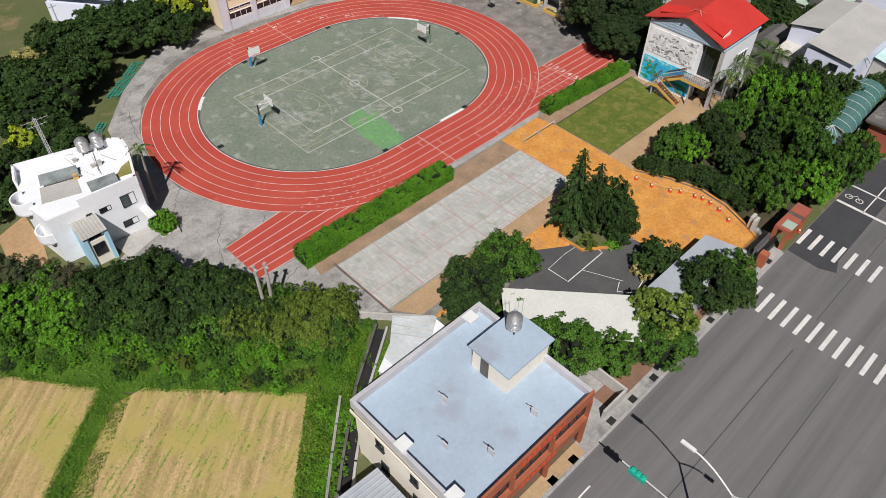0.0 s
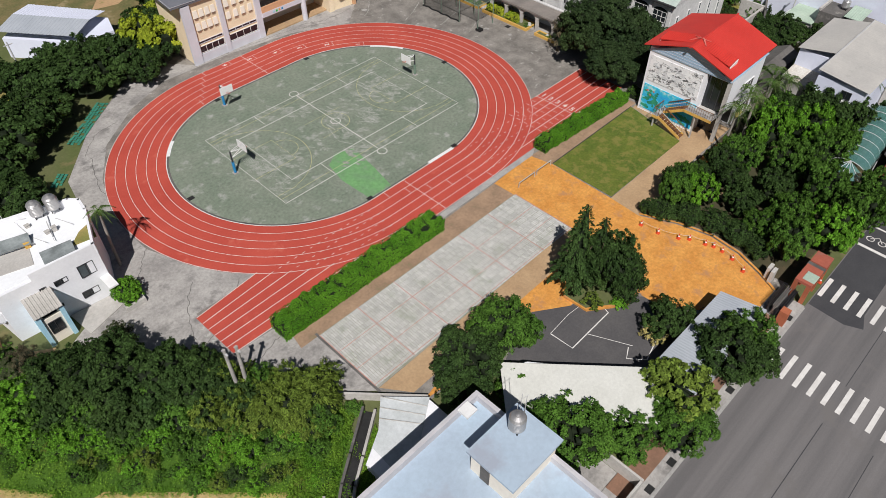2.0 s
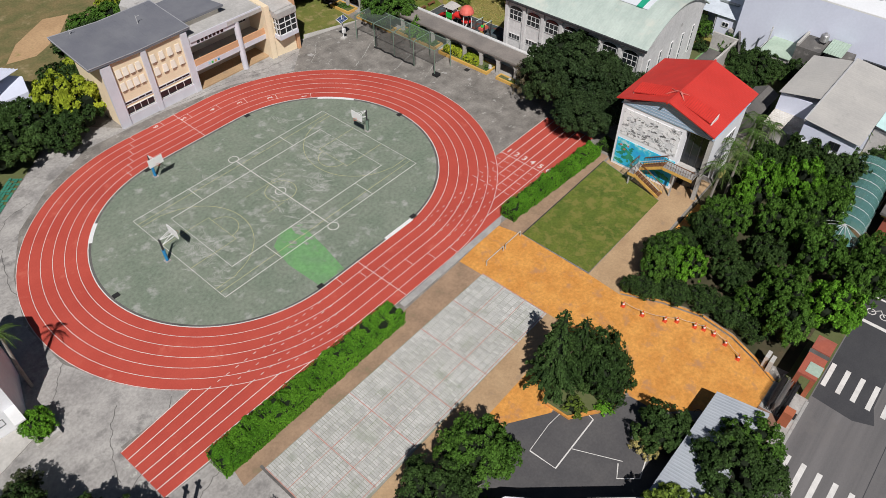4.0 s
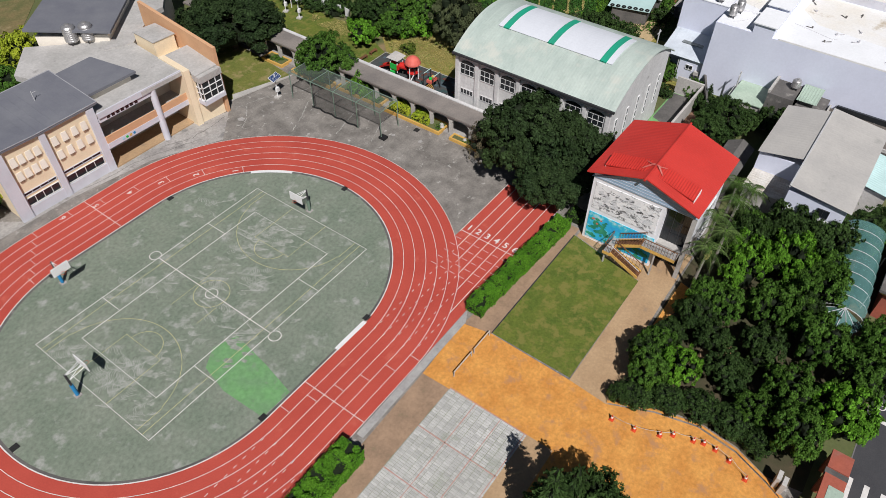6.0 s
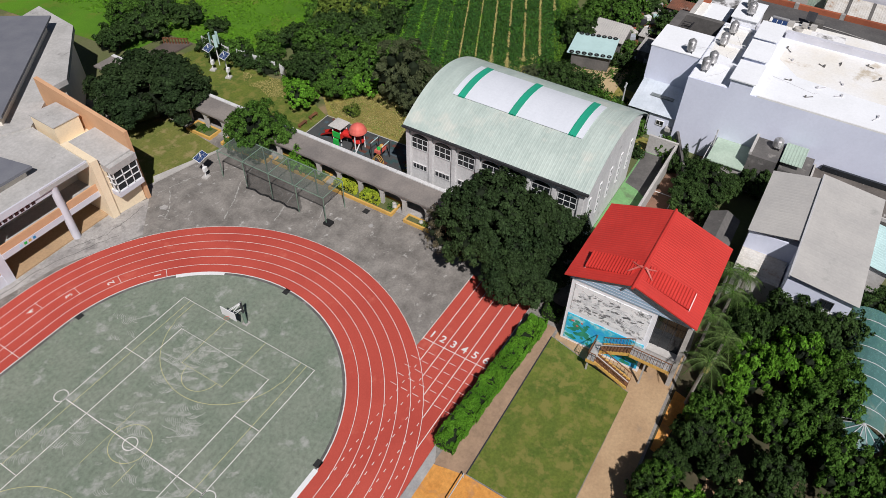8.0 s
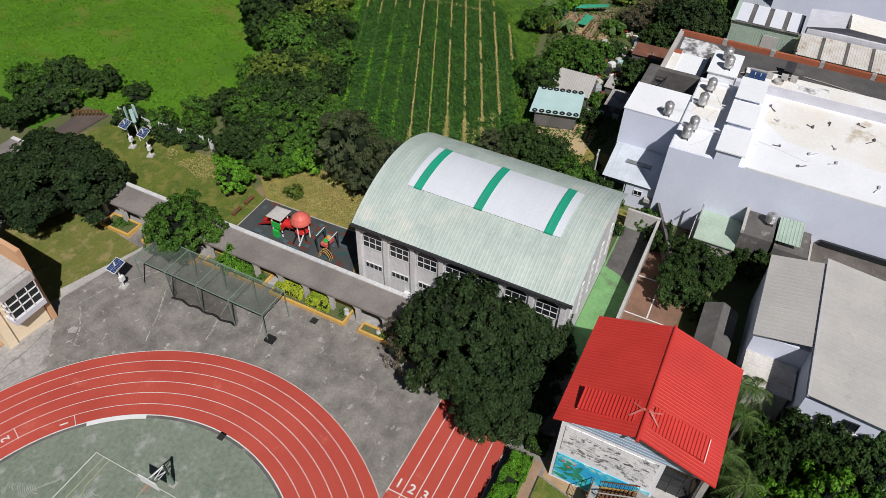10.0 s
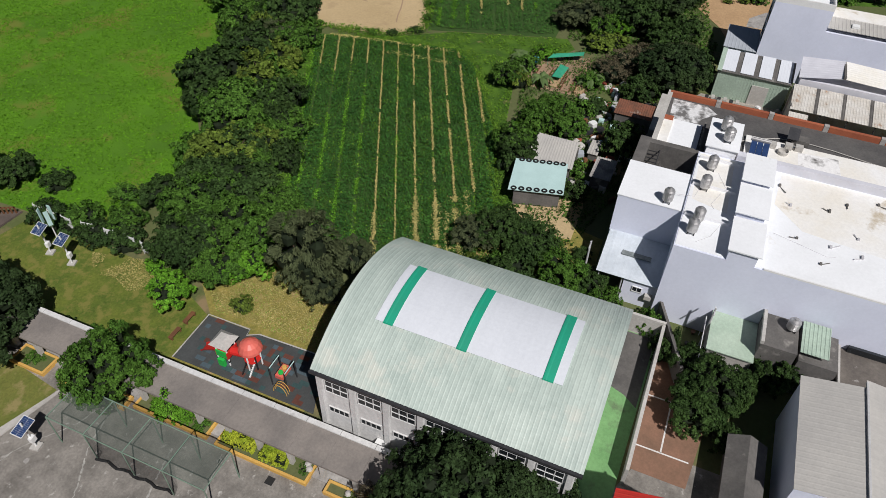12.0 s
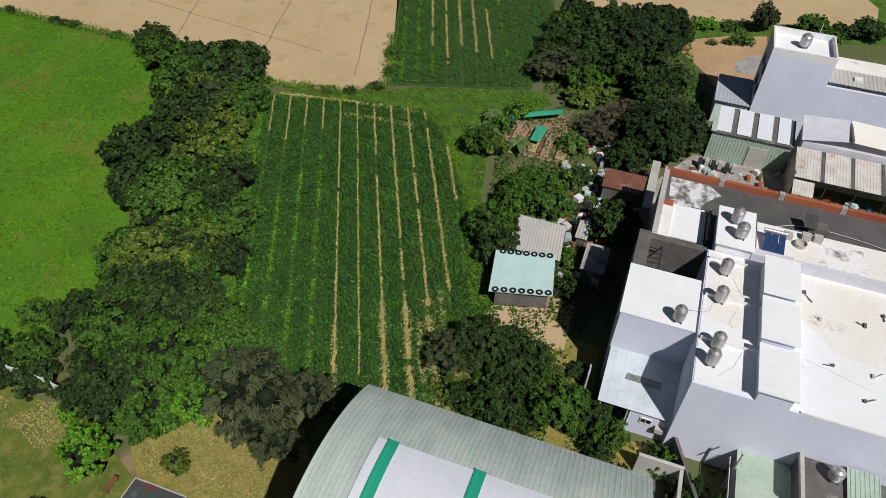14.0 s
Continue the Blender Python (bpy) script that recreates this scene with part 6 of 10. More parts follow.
VENTS = [(123.8, 34.2), (124.4, 30.6), (119.0, 33.4), (118.9, 30.4), (126.2, 29.0), (126.7, 35.4), (121.2, 28.0), (116.2, 31.2)]
for k in range(20):
    x, y = VENTS[k] if k < len(VENTS) else (random.uniform(116, 128), random.uniform(10, 28))
    t = Build().box(x, y, 10.0, x + random.uniform(0.2, 0.5), y + 0.2, 10.2)
    t.tube((x + 0.1, y + 0.1, 10.0), (x + random.uniform(-0.9, 0.9), y + random.uniform(-0.9, 0.9), 10.12), 0.05)
    t.part("roof_vent", DARKCONC if k % 3 else PARAPET, wb)
for pts in ([(117.4, 43.0), (118.2, 41.6), (118.6, 40.6)], [(122.9, 43.0), (121.4, 43.3), (120.6, 46.8)], [(114.6, 42.2), (116.0, 41.0), (117.9, 40.4)], [(119.0, 35.6), (118.4, 33.4), (117.6, 30.8), (117.9, 30.0)], [(123.0, 40.9), (120.8, 41.6), (120.2, 41.2)], [(126.4, 41.6), (124.2, 40.6)]):
    t = Build()
    for (xa, ya), (xb, yb) in zip(pts, pts[1:]):
        t.tube((xa, ya, 10.02), (xb, yb, 10.02), 0.018, n=5)
    t.part("roof_pipe", PARAPET, wb)
for x, y, z in ((119.7, 45.7, 9.7), (117.6, 42.5, 10.0), (115.7, 42.8, 10.0), (123.0, 42.6, 10.0), (126.7, 42.4, 10.0)):
    water_tank(x, y, z, 0.52, 1.5)

dk = thing("building", "dark flat-roofed block edged by a brick-red parapet", "building")
Build().box(130.7, 8, 0, 142.0, 49.2, 8.6).part("wall", CONCRETE, dk)
Build().box(130.9, 8.2, 8.6, 141.9, 49.1, 8.66).part("roof", DARKROOF, dk, "blackened flat roof")
Build().prism([(137.0, 48.2), (141.6, 48.4), (141.6, 44.4), (140.2, 43.0), (138.4, 44.6), (137.2, 44.8)], 8.66, 8.668).part("washed_patch", WASHROOF, dk, "flaking white patch on the dark roof")
for k in range(9):
    y0 = 43.2 - 6.1 * k
    Build().box(141.9, y0 + 0.3, 8.66, 142.35, y0 + 5.8, 9.35).part("parapet_panel", BRICKRED, dk)
    Build().box(141.85, y0 - 0.25, 8.66, 142.4, y0 + 0.3, 9.42).part("parapet_post", CONCRETE, dk)
Build().box(130.7, 48.7, 8.6, 142.4, 49.25, 9.3).part("parapet", PALECONC, dk)
Build().box(131.6, 44.3, 8.66, 136.9, 47.6, 8.76).part("white_patch", WHITEROOF, dk, "white coated patch of roof")
Build().box(131.2, 47.6, 8.66, 137.0, 48.7, 8.9).part("kerb_strip", STAINROOF, dk)
Build().box(136.2, 47.7, 8.9, 137.1, 48.7, 9.0).part("brick_patch", BRICKRED, dk)
Build().box(131.6, 43.95, 8.66, 136.7, 44.15, 9.4).part("dwarf_wall", DARKCONC, dk)
Build().box(129.7, 40.3, 8.6, 135.2, 43.4, 10.9).part("plant_room", WHITEWALL, dk)
Build().box(129.5, 40.1, 10.9, 135.4, 43.6, 11.0).part("plant_roof", WHITEROOF, dk)
Build().box(130.0, 8.2, 8.6, 136.8, 39.4, 9.0).part("roof_strip", STAINROOF, dk, "white coated roof with dark stains")
Build().prism([(131.6, 33.6), (135.6, 33.8), (136.0, 29.6), (132.0, 29.2)], 9.0, 9.005).part("stain", DAMPROOF, dk, "white coating with dark damp stains")
Build().box(130.1, 36.4, 9.0, 131.0, 40.1, 10.3).part("dwarf_wall", GREYPIER, dk)
for k in range(3):
    y0 = 38.9 - 0.66 * k
    Build().slab([(131.7, y0, 9.15), (134.4, y0, 9.95), (134.4, y0 - 0.6, 9.95), (131.7, y0 - 0.6, 9.15)], 0.06).part("solar_panel", SOLAR, dk)
Build().tube((134.5, 39.0, 10.05), (134.5, 36.9, 10.05), 0.22, n=10).part("solar_tank", STEEL, dk)
Build().lathe(134.6, 35.4, [(0.55, 9.0), (0.6, 9.4), (0.55, 9.45), (0.5, 9.1)], 16).part("basin", PALECONC, dk)
for x, y in ((135.9, 34.9), (136.0, 33.8), (135.4, 36.6)):
    Build().box(x - 0.35, y - 0.4, 9.0, x + 0.35, y + 0.4, 9.6).box(x - 0.37, y - 0.3, 9.15, x - 0.35, y + 0.3, 9.5).part("cooling_unit", PALECONC, dk)
Build().box(137.2, 32.8, 8.66, 138.4, 34.6, 9.5).part("tank_stand", DARKCONC, dk)
Build().slab([(137.0, 35.2, 9.6), (138.4, 35.2, 10.3), (138.4, 34.0, 10.3), (137.0, 34.0, 9.6)], 0.05).part("dark_panel", DARKMETAL, dk)
t = Build()
hose = [(135.4, 40.0), (136.6, 38.4), (137.9, 36.0), (138.3, 33.0), (138.0, 30.0), (137.2, 26.0), (136.6, 20.0)]
for (xa, ya), (xb, yb) in zip(hose, hose[1:]):
    t.tube((xa, ya, 8.78), (xb, yb, 8.78), 0.05, n=5)
t.part("hose", PALECONC, dk)
for x, y in ((133.2, 42.0), (131.1, 41.5)):
    water_tank(x, y, 11.0, 0.56, 1.5)
Build().box(142.6, 49.4, 0, 152.4, 50.4, 3.0).part("yard_wall", PALECONC, dk)

# low outbuildings between the warehouse and the white block
PASSAGE = mat("faded_green_coating", (0.46, 0.56, 0.45), (0.38, 0.48, 0.38), scale=0.5, grain=4, bump=0.1)
ob = thing("outbuilding", "low outbuildings with stained flat roofs", "outbuilding")
Build().box(107.4, 4, 0, 113.3, 27.4, 3.6).part("block", DARKCONC, ob)
SOOTROOF = mat("brown_stained_roof", (0.105, 0.092, 0.082), (0.17, 0.15, 0.13), scale=0.35, grain=3, bump=0.25, third=(0.62, 0.60, 0.57), third_scale=0.5, third_low=0.64, grit=0.7)
Build().box(107.5, 4.1, 3.6, 113.2, 27.3, 3.63).part("flat_roof", SOOTROOF, ob, "brown-black stained flat roof with pale patches")
Build().box(107.4, 4, 3.6, 107.6, 27.4, 4.0).box(107.4, 27.2, 3.6, 113.3, 27.4, 4.0).part("parapet", PALECONC, ob)
Build().box(113.0, 8.0, 3.63, 113.3, 26.6, 4.3).part("strip_window", GLASS, ob, "long dark strip window under the white wall")
Build().box(109.2, 27.6, 0, 113.3, 30.9, 4.6).part("block", DARKCONC, ob)
Build().sheet((109.6, 31.0, 5.3), (109.6, 28.6, 5.3), (113.2, 28.6, 5.7), (113.2, 31.0, 5.7), 0.3, 0.04).part("roof_sheet", GREENSHEET, ob)
Build().box(109.2, 31.2, 0, 113.3, 34.3, 5.2).part("block", DARKCONC, ob)
Build().box(109.2, 34.1, 5.2, 113.3, 34.4, 5.6).part("parapet", PALECONC, ob)
Build().box(108.5, 34.4, 0, 113.3, 38.3, 3.3).part("block", PALECONC, ob)
Build().box(108.3, 34.3, 3.3, 113.38, 38.5, 3.42).part("flat_roof", PASSAGE, ob, "pale green coated flat roof")
# Dark material here carries the shade on the wall's face.
Build().prism([(113.3, 43.4), (113.3, 43.1), (105.9, 39.9), (105.8, 40.2)], 0, 2.5).part("yard_wall", DARKCONC, ob)
for x in (107.2, 110.4, 112.8):
    Build().tube((x, 38.9, 0), (x, 38.9, 2.9), 0.035).part("pole", WHITEPAINT, ob)
Build().tube((107.2, 38.9, 2.9), (112.8, 38.9, 2.9), 0.035).part("rail", WHITEPAINT, ob)
water_tank(112.0, 31.9, 5.2, 0.55, 1.2)
random.seed(8)
for k in range(14):
    x, y = random.uniform(108, 112.8), random.uniform(39.2, 40.6)
    tagged(Build().lathe(x, y, [(0.16, 0), (0.24, 0.32), (0.2, 0.34), (0.19, 0.26)], 9).part("flower_pot", TERRACOTTA if k % 2 else DARKCONC), "plant pot standing on dry earth", "plant pot", "pots by the white building")

# glazed canopy and temple-red wall behind the garden
cn = thing("canopy", "curved greenish translucent canopy over a passage", "canopy")
CANOPY = mat("translucent_green_sheet", (0.11, 0.27, 0.25), (0.15, 0.32, 0.30), rough=0.25, scale=0.4, grain=3, bump=0.05, spec=0.5)
CANOPY.node_tree.nodes["Principled BSDF"].inputs["Alpha"].default_value = 0.6
for k in range(8):
    x0, x1 = 79.5 + 1.7 * k, 79.5 + 1.7 * (k + 1)
    c0 = 17.3 + 0.12 * k
    prof = [(c0 + 2.0 * math.cos(radians(a)), 3.0 + 1.2 * math.sin(radians(a))) for a in range(0, 181, 20)]
    Build().solid([(x0, y, z) for y, z in prof] + [(x1 - 0.04, y, z) for y, z in prof], [(i, i + 1, 11 + i, 10 + i) for i in range(9)]).part("sheet", CANOPY, cn)
    ribs = Build()
    for (ya, za), (yb, zb) in zip(prof, prof[1:]):
        ribs.tube((x0, ya, za + 0.03), (x0, yb, zb + 0.03), 0.04, n=5)
    ribs.part("rib", LIGHTMETAL, cn)
for k in range(6):
    a0, a1 = radians(90 + 30 * k), radians(120 + 30 * k)
    Build().face((79.5, 17.3, 4.2), (79.5 + 2.2 * math.cos(a0), 17.3 + 2.0 * math.sin(a0), 3.0), (79.5 + 2.2 * math.cos(a1), 17.3 + 2.0 * math.sin(a1), 3.0)).part("end_sheet", CANOPY, cn)
    Build().tube((79.5, 17.3, 4.22), (79.5 + 2.2 * math.cos(a0), 17.3 + 2.0 * math.sin(a0), 3.03), 0.04, n=5).part("rib", LIGHTMETAL, cn)
for x in (80, 85, 90):
    for y in (15.6, 19.2):
        Build().tube((x, y, 0), (x, y, 3.0), 0.07).part("post", LIGHTMETAL, cn)
tp = thing("hall", "red-walled hall with yellow eaves", "hall")
Build().box(84.6, 9.5, 0, 95, 14.6, 3.4).part("wall", PAINTRED, tp)
Build().box(84.2, 9.0, 3.4, 95.4, 15.0, 3.7).part("eaves", YELLOWPAINT, tp)
Build().box(84.0, 8.8, 3.7, 95.6, 15.2, 4.0).part("roof", DARKCONC, tp)

# far buildings
fb = thing("building", "tall white-rendered building with roof parapet", "building")
Build().box(169.5, 31.5, 0, 176.4, 39.4, 11.6).part("wall", LAVENDER, fb)
parapet_b = Build()
parapet(parapet_b, 169.5, 31.5, 176.4, 39.4, 11.6, 12.5, 0.2)
parapet_b.part("parapet", WHITEPAINT, fb)
Build().box(169.7, 31.7, 11.6, 176.2, 39.2, 11.65).part("roof", WHITEROOF, fb)
Build().box(169.5, 8, 0, 176.8, 31.5, 8.6).part("wall", LAVENDER, fb)
Build().sheet((169.6, 31.4, 9.2), (169.6, 8.0, 9.2), (173.4, 8.0, 9.4), (173.4, 31.4, 9.4), 0.5, 0.04).part("roof_sheet", GREYSHEET, fb)
Build().box(173.4, 8, 8.6, 177.0, 31.4, 9.5).part("roof", STAINROOF, fb)
Build().box(170.8, 27.3, 9.3, 171.8, 28.3, 9.6).part("roof_hatch", WHITEPAINT, fb)
for y, z in ((39.4, 8.2), (39.4, 5.2)):
    for x in (170.6, 173.4):
        window(fb, x, y, z, 1.2, 1.3, "+y", 2, 1, DARKMETAL)
for x, y in ((176.3, 38.9), (176.3, 33.6)):
    Build().tube((x, y, 12.4), (x, y, 13.9), 0.06).part("mast", PALECONC, fb)
water_tank(173.0, 35.4, 11.65, 0.7, 1.6)
bl = thing("lean_to", "low lean-to with pale blue-grey roof", "lean-to")
Build().box(169.8, 39.6, 0, 176.0, 44.0, 3.5).part("wall", LAVENDER, bl)
Build().sheet((169.4, 39.5, 3.6), (169.4, 44.3, 3.6), (176.2, 44.3, 4.2), (176.2, 39.5, 4.2), 0.5, 0.03).part("roof_sheet", BLUESHEET, bl)
gw = thing("warehouse", "green corrugated workshop with white striped roof", "warehouse")
Build().box(160.3, 34.2, 0, 165.0, 44.0, 4.2).part("wall", GREENSHEET, gw)
Build().sheet((160.0, 34.0, 4.25), (160.0, 44.2, 4.25), (165.2, 44.2, 5.2), (165.2, 34.0, 5.2), 0.4, 0.02).part("roof_sheet", DARKCONC, gw, "dark grey roof sheet")
Build().slab([(159.95, 43.6, 4.4), (159.95, 44.25, 4.4), (165.25, 44.25, 5.36), (165.25, 43.6, 5.36)], 0.05).part("verge_trim", GREENSHEET, gw)
for k in range(4):
    Build().sheet((160.3, 34.3 + 2.5 * k, 4.42), (160.3, 36.1 + 2.5 * k, 4.42), (165.1, 36.1 + 2.5 * k, 5.34), (165.1, 34.3 + 2.5 * k, 5.34), 0.3, 0.008).part("roof_light", GYMPANEL, gw, "white translucent roof strip")
for k in range(24):
    Build().box(160.26, 34.4 + 0.4 * k, 0, 160.3, 34.48 + 0.4 * k, 4.2).part("rib", GREENSHEET, gw)
Build().box(160.16, 36.7, 0.05, 160.3, 39.0, 3.0).part("door", PALECONC, gw, "pale closed loading door")
rs = thing("shed", "open shed under rust-streaked pale sheets", "shed")
for k in range(5):
    Build().sheet((154.2, 33.9 - 3.4 * k, 4.0), (154.2, 31.0 - 3.4 * k, 4.0), (159.4, 31.0 - 3.4 * k, 5.0), (159.4, 33.9 - 3.4 * k, 5.0), 0.35, 0.025).part("roof_sheet", RUST, rs)
    Build().sheet((154.2, 31.0 - 3.4 * k, 3.98), (154.2, 30.5 - 3.4 * k, 3.98), (159.4, 30.5 - 3.4 * k, 4.98), (159.4, 31.0 - 3.4 * k, 4.98), 0.3, 0.04).part("roof_light", DARKCONC, rs, "dark skylight strip")
    Build().tube((154.5, 33.4 - 3.4 * k, 0), (154.5, 33.4 - 3.4 * k, 3.9), 0.08).part("post", DARKMETAL, rs)
Build().sheet((152.4, 33.8, 2.7), (152.4, 31.4, 2.7), (154.4, 31.4, 3.5), (154.4, 33.8, 3.5), 0.3, 0.02).part("roof_sheet", RUST, rs)
Build().box(159.0, 17.0, 0, 159.3, 34, 4.8).part("wall", RUST, rs)
Build().box(154.6, 33.6, 0, 159.2, 33.8, 4.3).part("wall", RUST, rs)
random.seed(44)
for k in range(22):
    x, y = random.uniform(152.6, 157.5), random.uniform(23.5, 31.0)
    w = random.uniform(0.3, 0.8)
    o = Build().box(-w, -w * 0.6, 0, w, w * 0.6, w).box(-w * 0.7, -w * 0.5, w, w * 0.4, w * 0.4, w * 1.3).part("crate", (PAINTRED, BLUEPAD, PALECONC, DARKMETAL, TANKBLUE, CONEORANGE)[k % 6])
    o.matrix_basis = pose(x, y, 0, 0, 0, random.uniform(0, 90))
    tagged(o, "odd coloured crate in the open shed", "crate", "shed clutter")
gr2 = thing("warehouse", "grey gabled warehouse roof", "warehouse")
Build().box(159.7, 10, 0, 163.9, 33.4, 5.7).part("wall", GREYPIER, gr2)
Build().sheet((159.5, 28.3, 7.0), (164.1, 28.3, 7.4), (164.1, 33.7, 6.9), (159.5, 33.7, 6.0), 0.5, 0.03).part("roof_sheet", GREYPIER, gr2)
Build().sheet((159.5, 28.2, 7.0), (164.1, 28.2, 7.4), (164.1, 10.0, 6.6), (159.5, 10.0, 6.2), 0.5, 0.03).part("roof_sheet", STAINROOF, gr2)
Build().box(159.4, 28.1, 7.0, 164.1, 28.4, 7.35).part("ridge_flashing", DARKCONC, gr2)

bb = thing("barn", "long barn with pale blue sheet roof", "barn")
Build().prism([(32.2, 105.6), (37.4, 105.4), (38.6, 109.6), (31.6, 119.8), (25.2, 114.6)], 0, 3.0).part("wall", LAVENDER, bb)
Build().sheet((24.8, 114.6, 4.2), (32.0, 105.2, 4.2), (35.4, 107.6, 4.6), (28.4, 117.2, 4.6), 0.5, 0.05).part("roof_sheet", BLUESHEET, bb)
Build().sheet((28.4, 117.2, 4.6), (35.4, 107.6, 4.6), (38.6, 109.8, 4.0), (31.6, 120.0, 4.0), 0.5, 0.05).part("roof_sheet", LAVENDER, bb)


# ---- fields ----
def plot(name, label, pts, z, material, category="field"):
    return tagged(Build().prism(pts, -0.1, z).part(name, material), label, category, kind="structure")


plot("field_meadow", "bright green rough meadow", [(99.5, 105), (99, 119), (92, 119.5), (90, 150), (96, 190), (157.5, 172), (157.5, 131), (152, 118), (128, 112), (112, 98)], 0.04, MEADOW)
plot("field_bare", "pale bare ploughed field", [(157.8, 172), (157.8, 131), (158.6, 118), (154.5, 106.5), (156.8, 93.6), (160.8, 90.6), (200, 104), (260, 125), (250, 190)], 0.06, TANFIELD)
plot("field_weeds", "bright weedy margin round the crop", [(108, 88), (111, 63), (124, 62), (140, 69), (153, 72), (165, 66), (168, 68), (162, 86), (157, 93), (151, 107), (140, 104)], 0.03, WEED)
plot("field_crop", "dark green crop soil in rows", [(111.2, 85.8), (118.6, 89.7), (151.1, 105.3), (154.0, 83.2), (153.0, 79.0), (138.0, 70.2), (122.5, 64.2), (106.2, 62.8), (106.2, 83.0)], 0.06, CROPSOIL)
plot("field_crop_1", "dark green crop soil in rows", [(160.8, 90.0), (163, 84), (167.5, 70), (192, 71.5), (230, 84), (228, 112), (190, 101)], 0.06, CROPSOIL)
plot("field_bare_1", "pale bare field beyond the trees", [(192.5, 66), (203, 47.6), (206, 38), (210, 27), (213, 18), (222, 17), (270, 40), (250, 80)], 0.06, TANFIELD)
plot("field_weeds_1", "green weedy strip beside the bare field", [(196, 52), (203, 47.6), (206, 38), (210, 27), (213, 18), (208, 12), (203, 26), (201, 37), (195, 49)], 0.04, WEED)
plot("field_weeds_2", "dark weedy ground at the field edge", [(213, 18), (222, 17), (270, 40), (290, 10), (230, -10), (208, 8)], 0.03, WEED)
plot("field_bare_2", "sandy cleared ground by the white building", [(183.6, 45.6), (189.6, 50.0), (194.6, 49.0), (198.6, 43.0), (201.2, 36.6), (186.0, 36.0), (180, 38), (180, 44)], 0.05, SANDY)
plot("puddle_mud", "grey damp mud on the cleared ground", [(186.0, 41.4), (189.6, 41.2), (193.4, 38.6), (192.0, 36.6), (186.2, 37.4)], 0.056, CONCRETE, "mud")
plot("field_stubble", "dry straw-coloured stubble field with green weeds", [(1.0, 43.2), (3.8, 42.9), (14.2, 32.2), (12.0, 29.0), (-6, 15), (-22, 20), (-5.0, 37.8)], 0.05, STUBBLE)
plot("field_stubble_1", "dry straw-coloured stubble field with green weeds", [(-5.2, 53.5), (1.0, 45.4), (-6.0, 39.2), (-24, 25), (-60, 60), (-20, 70)], 0.05, STUBBLE)
plot("field_verge", "green grass verge between the stubble fields", [(-26, 22), (-22, 18), (2.6, 43.0), (1.0, 45.6)], 0.045, WEED)
plot("field_verge_1", "weedy green bank along the thicket", [(-30, 80), (-22, 68), (-5.2, 53), (1.4, 44.6), (14.6, 32), (13.5, 24), (17, 24), (22, 36), (18, 45), (8, 56), (4, 62), (-10, 84)], 0.035, WEED)
plot("field_dry", "dry brown grass field beyond the school", [(38.6, 109.5), (46, 113.5), (52, 119), (58, 124.5), (74, 142), (40, 165), (24, 132)], 0.05, BROWNFIELD)
plot("field_sand", "pale sandy soil in the dry field", [(44, 119), (49, 122), (53.5, 127.5), (50, 129), (43.5, 124.5), (40, 120)], 0.056, SANDY)
plot("garden_lawn", "short green lawn behind the walkway", [(87.3, 84.6), (94.8, 84.8), (98, 92), (98.6, 112), (92, 113.5), (87.3, 113)], 0.05, GRASS, "lawn")
plot("garden_lawn_1", "short green lawn beside the school wing", [(72.0, 93.6), (81.9, 91.6), (83.0, 100), (84, 112), (77, 107), (72.2, 101)], 0.05, DRYLAWN, "lawn")
plot("garden_slope", "dry yellow grass behind the play yard", [(87.6, 70.5), (87.6, 85), (95, 84.6), (100, 90), (104, 84), (104, 74), (96.5, 68)], 0.04, SLOPE, "grass")
plot("yard_back", "dry littered earth behind the gym", [(109.0, 68.0), (113.0, 68.5), (118.5, 63.0), (123.5, 56.5), (122.5, 51.0), (113.3, 50.6), (113.2, 43.4), (110.8, 43.0), (110.4, 47.0), (109.6, 58.0)], 0.04, SLOPE, "earth")
plot("orange_strip", "worn orange paved strip beside the mural house", [(70.8, 31.3), (77.6, 31.3), (77.3, 30.2), (75.0, 30.0), (72.6, 30.4), (70.6, 30.7)], 0.056, ORANGE, "paving")
plot("garden_clearing", "bare tan earth between the garden trees", [(69.1, 26.5), (72.3, 26.4), (72.9, 24.4), (71.4, 23.4), (68.8, 24.5)], 0.05, TANPAVE, "earth")
plot("garden_bed", "garden earth with the shade of the trees in its dark colour", [(62.8, 31.0), (62.4, 27.0), (63.2, 23.6), (62.8, 20.2), (61.6, 17.4), (62, 14.6), (98, 14.6), (98, 31), (81, 31.6), (66, 31.4)], 0.036, SHADEEARTH, "earth")
Build().prism([(81.6, 91.2), (82.2, 91.3), (73.6, 94.2), (72.8, 93.2)], 0, 0.12).part("lawn_kerb", PALECONC, yard, "pale kerb beside the lawn")


def leaf(bld, p, n, size, rnd):
    """One small leaf clump at p that looks along n."""
    n = (n + Vector((rnd.gauss(0, 0.38), rnd.gauss(0, 0.38), rnd.gauss(0, 0.38)))).normalized()
    a = n.orthogonal().normalized()
    a.rotate(Matrix.Rotation(rnd.uniform(0, 6.28), 3, n))
    c = n.cross(a)
    s = size * rnd.uniform(0.6, 1.25)
    k = len(bld.v)
    bld.v += [tuple(p - a * s), tuple(p + (a * 0.55 + c * 0.8) * s - n * s * 0.15), tuple(p + (a * 0.75 - c * 0.7) * s)]
    bld.f.append((k, k + 1, k + 2))
    bld.m.append(bld.slot)


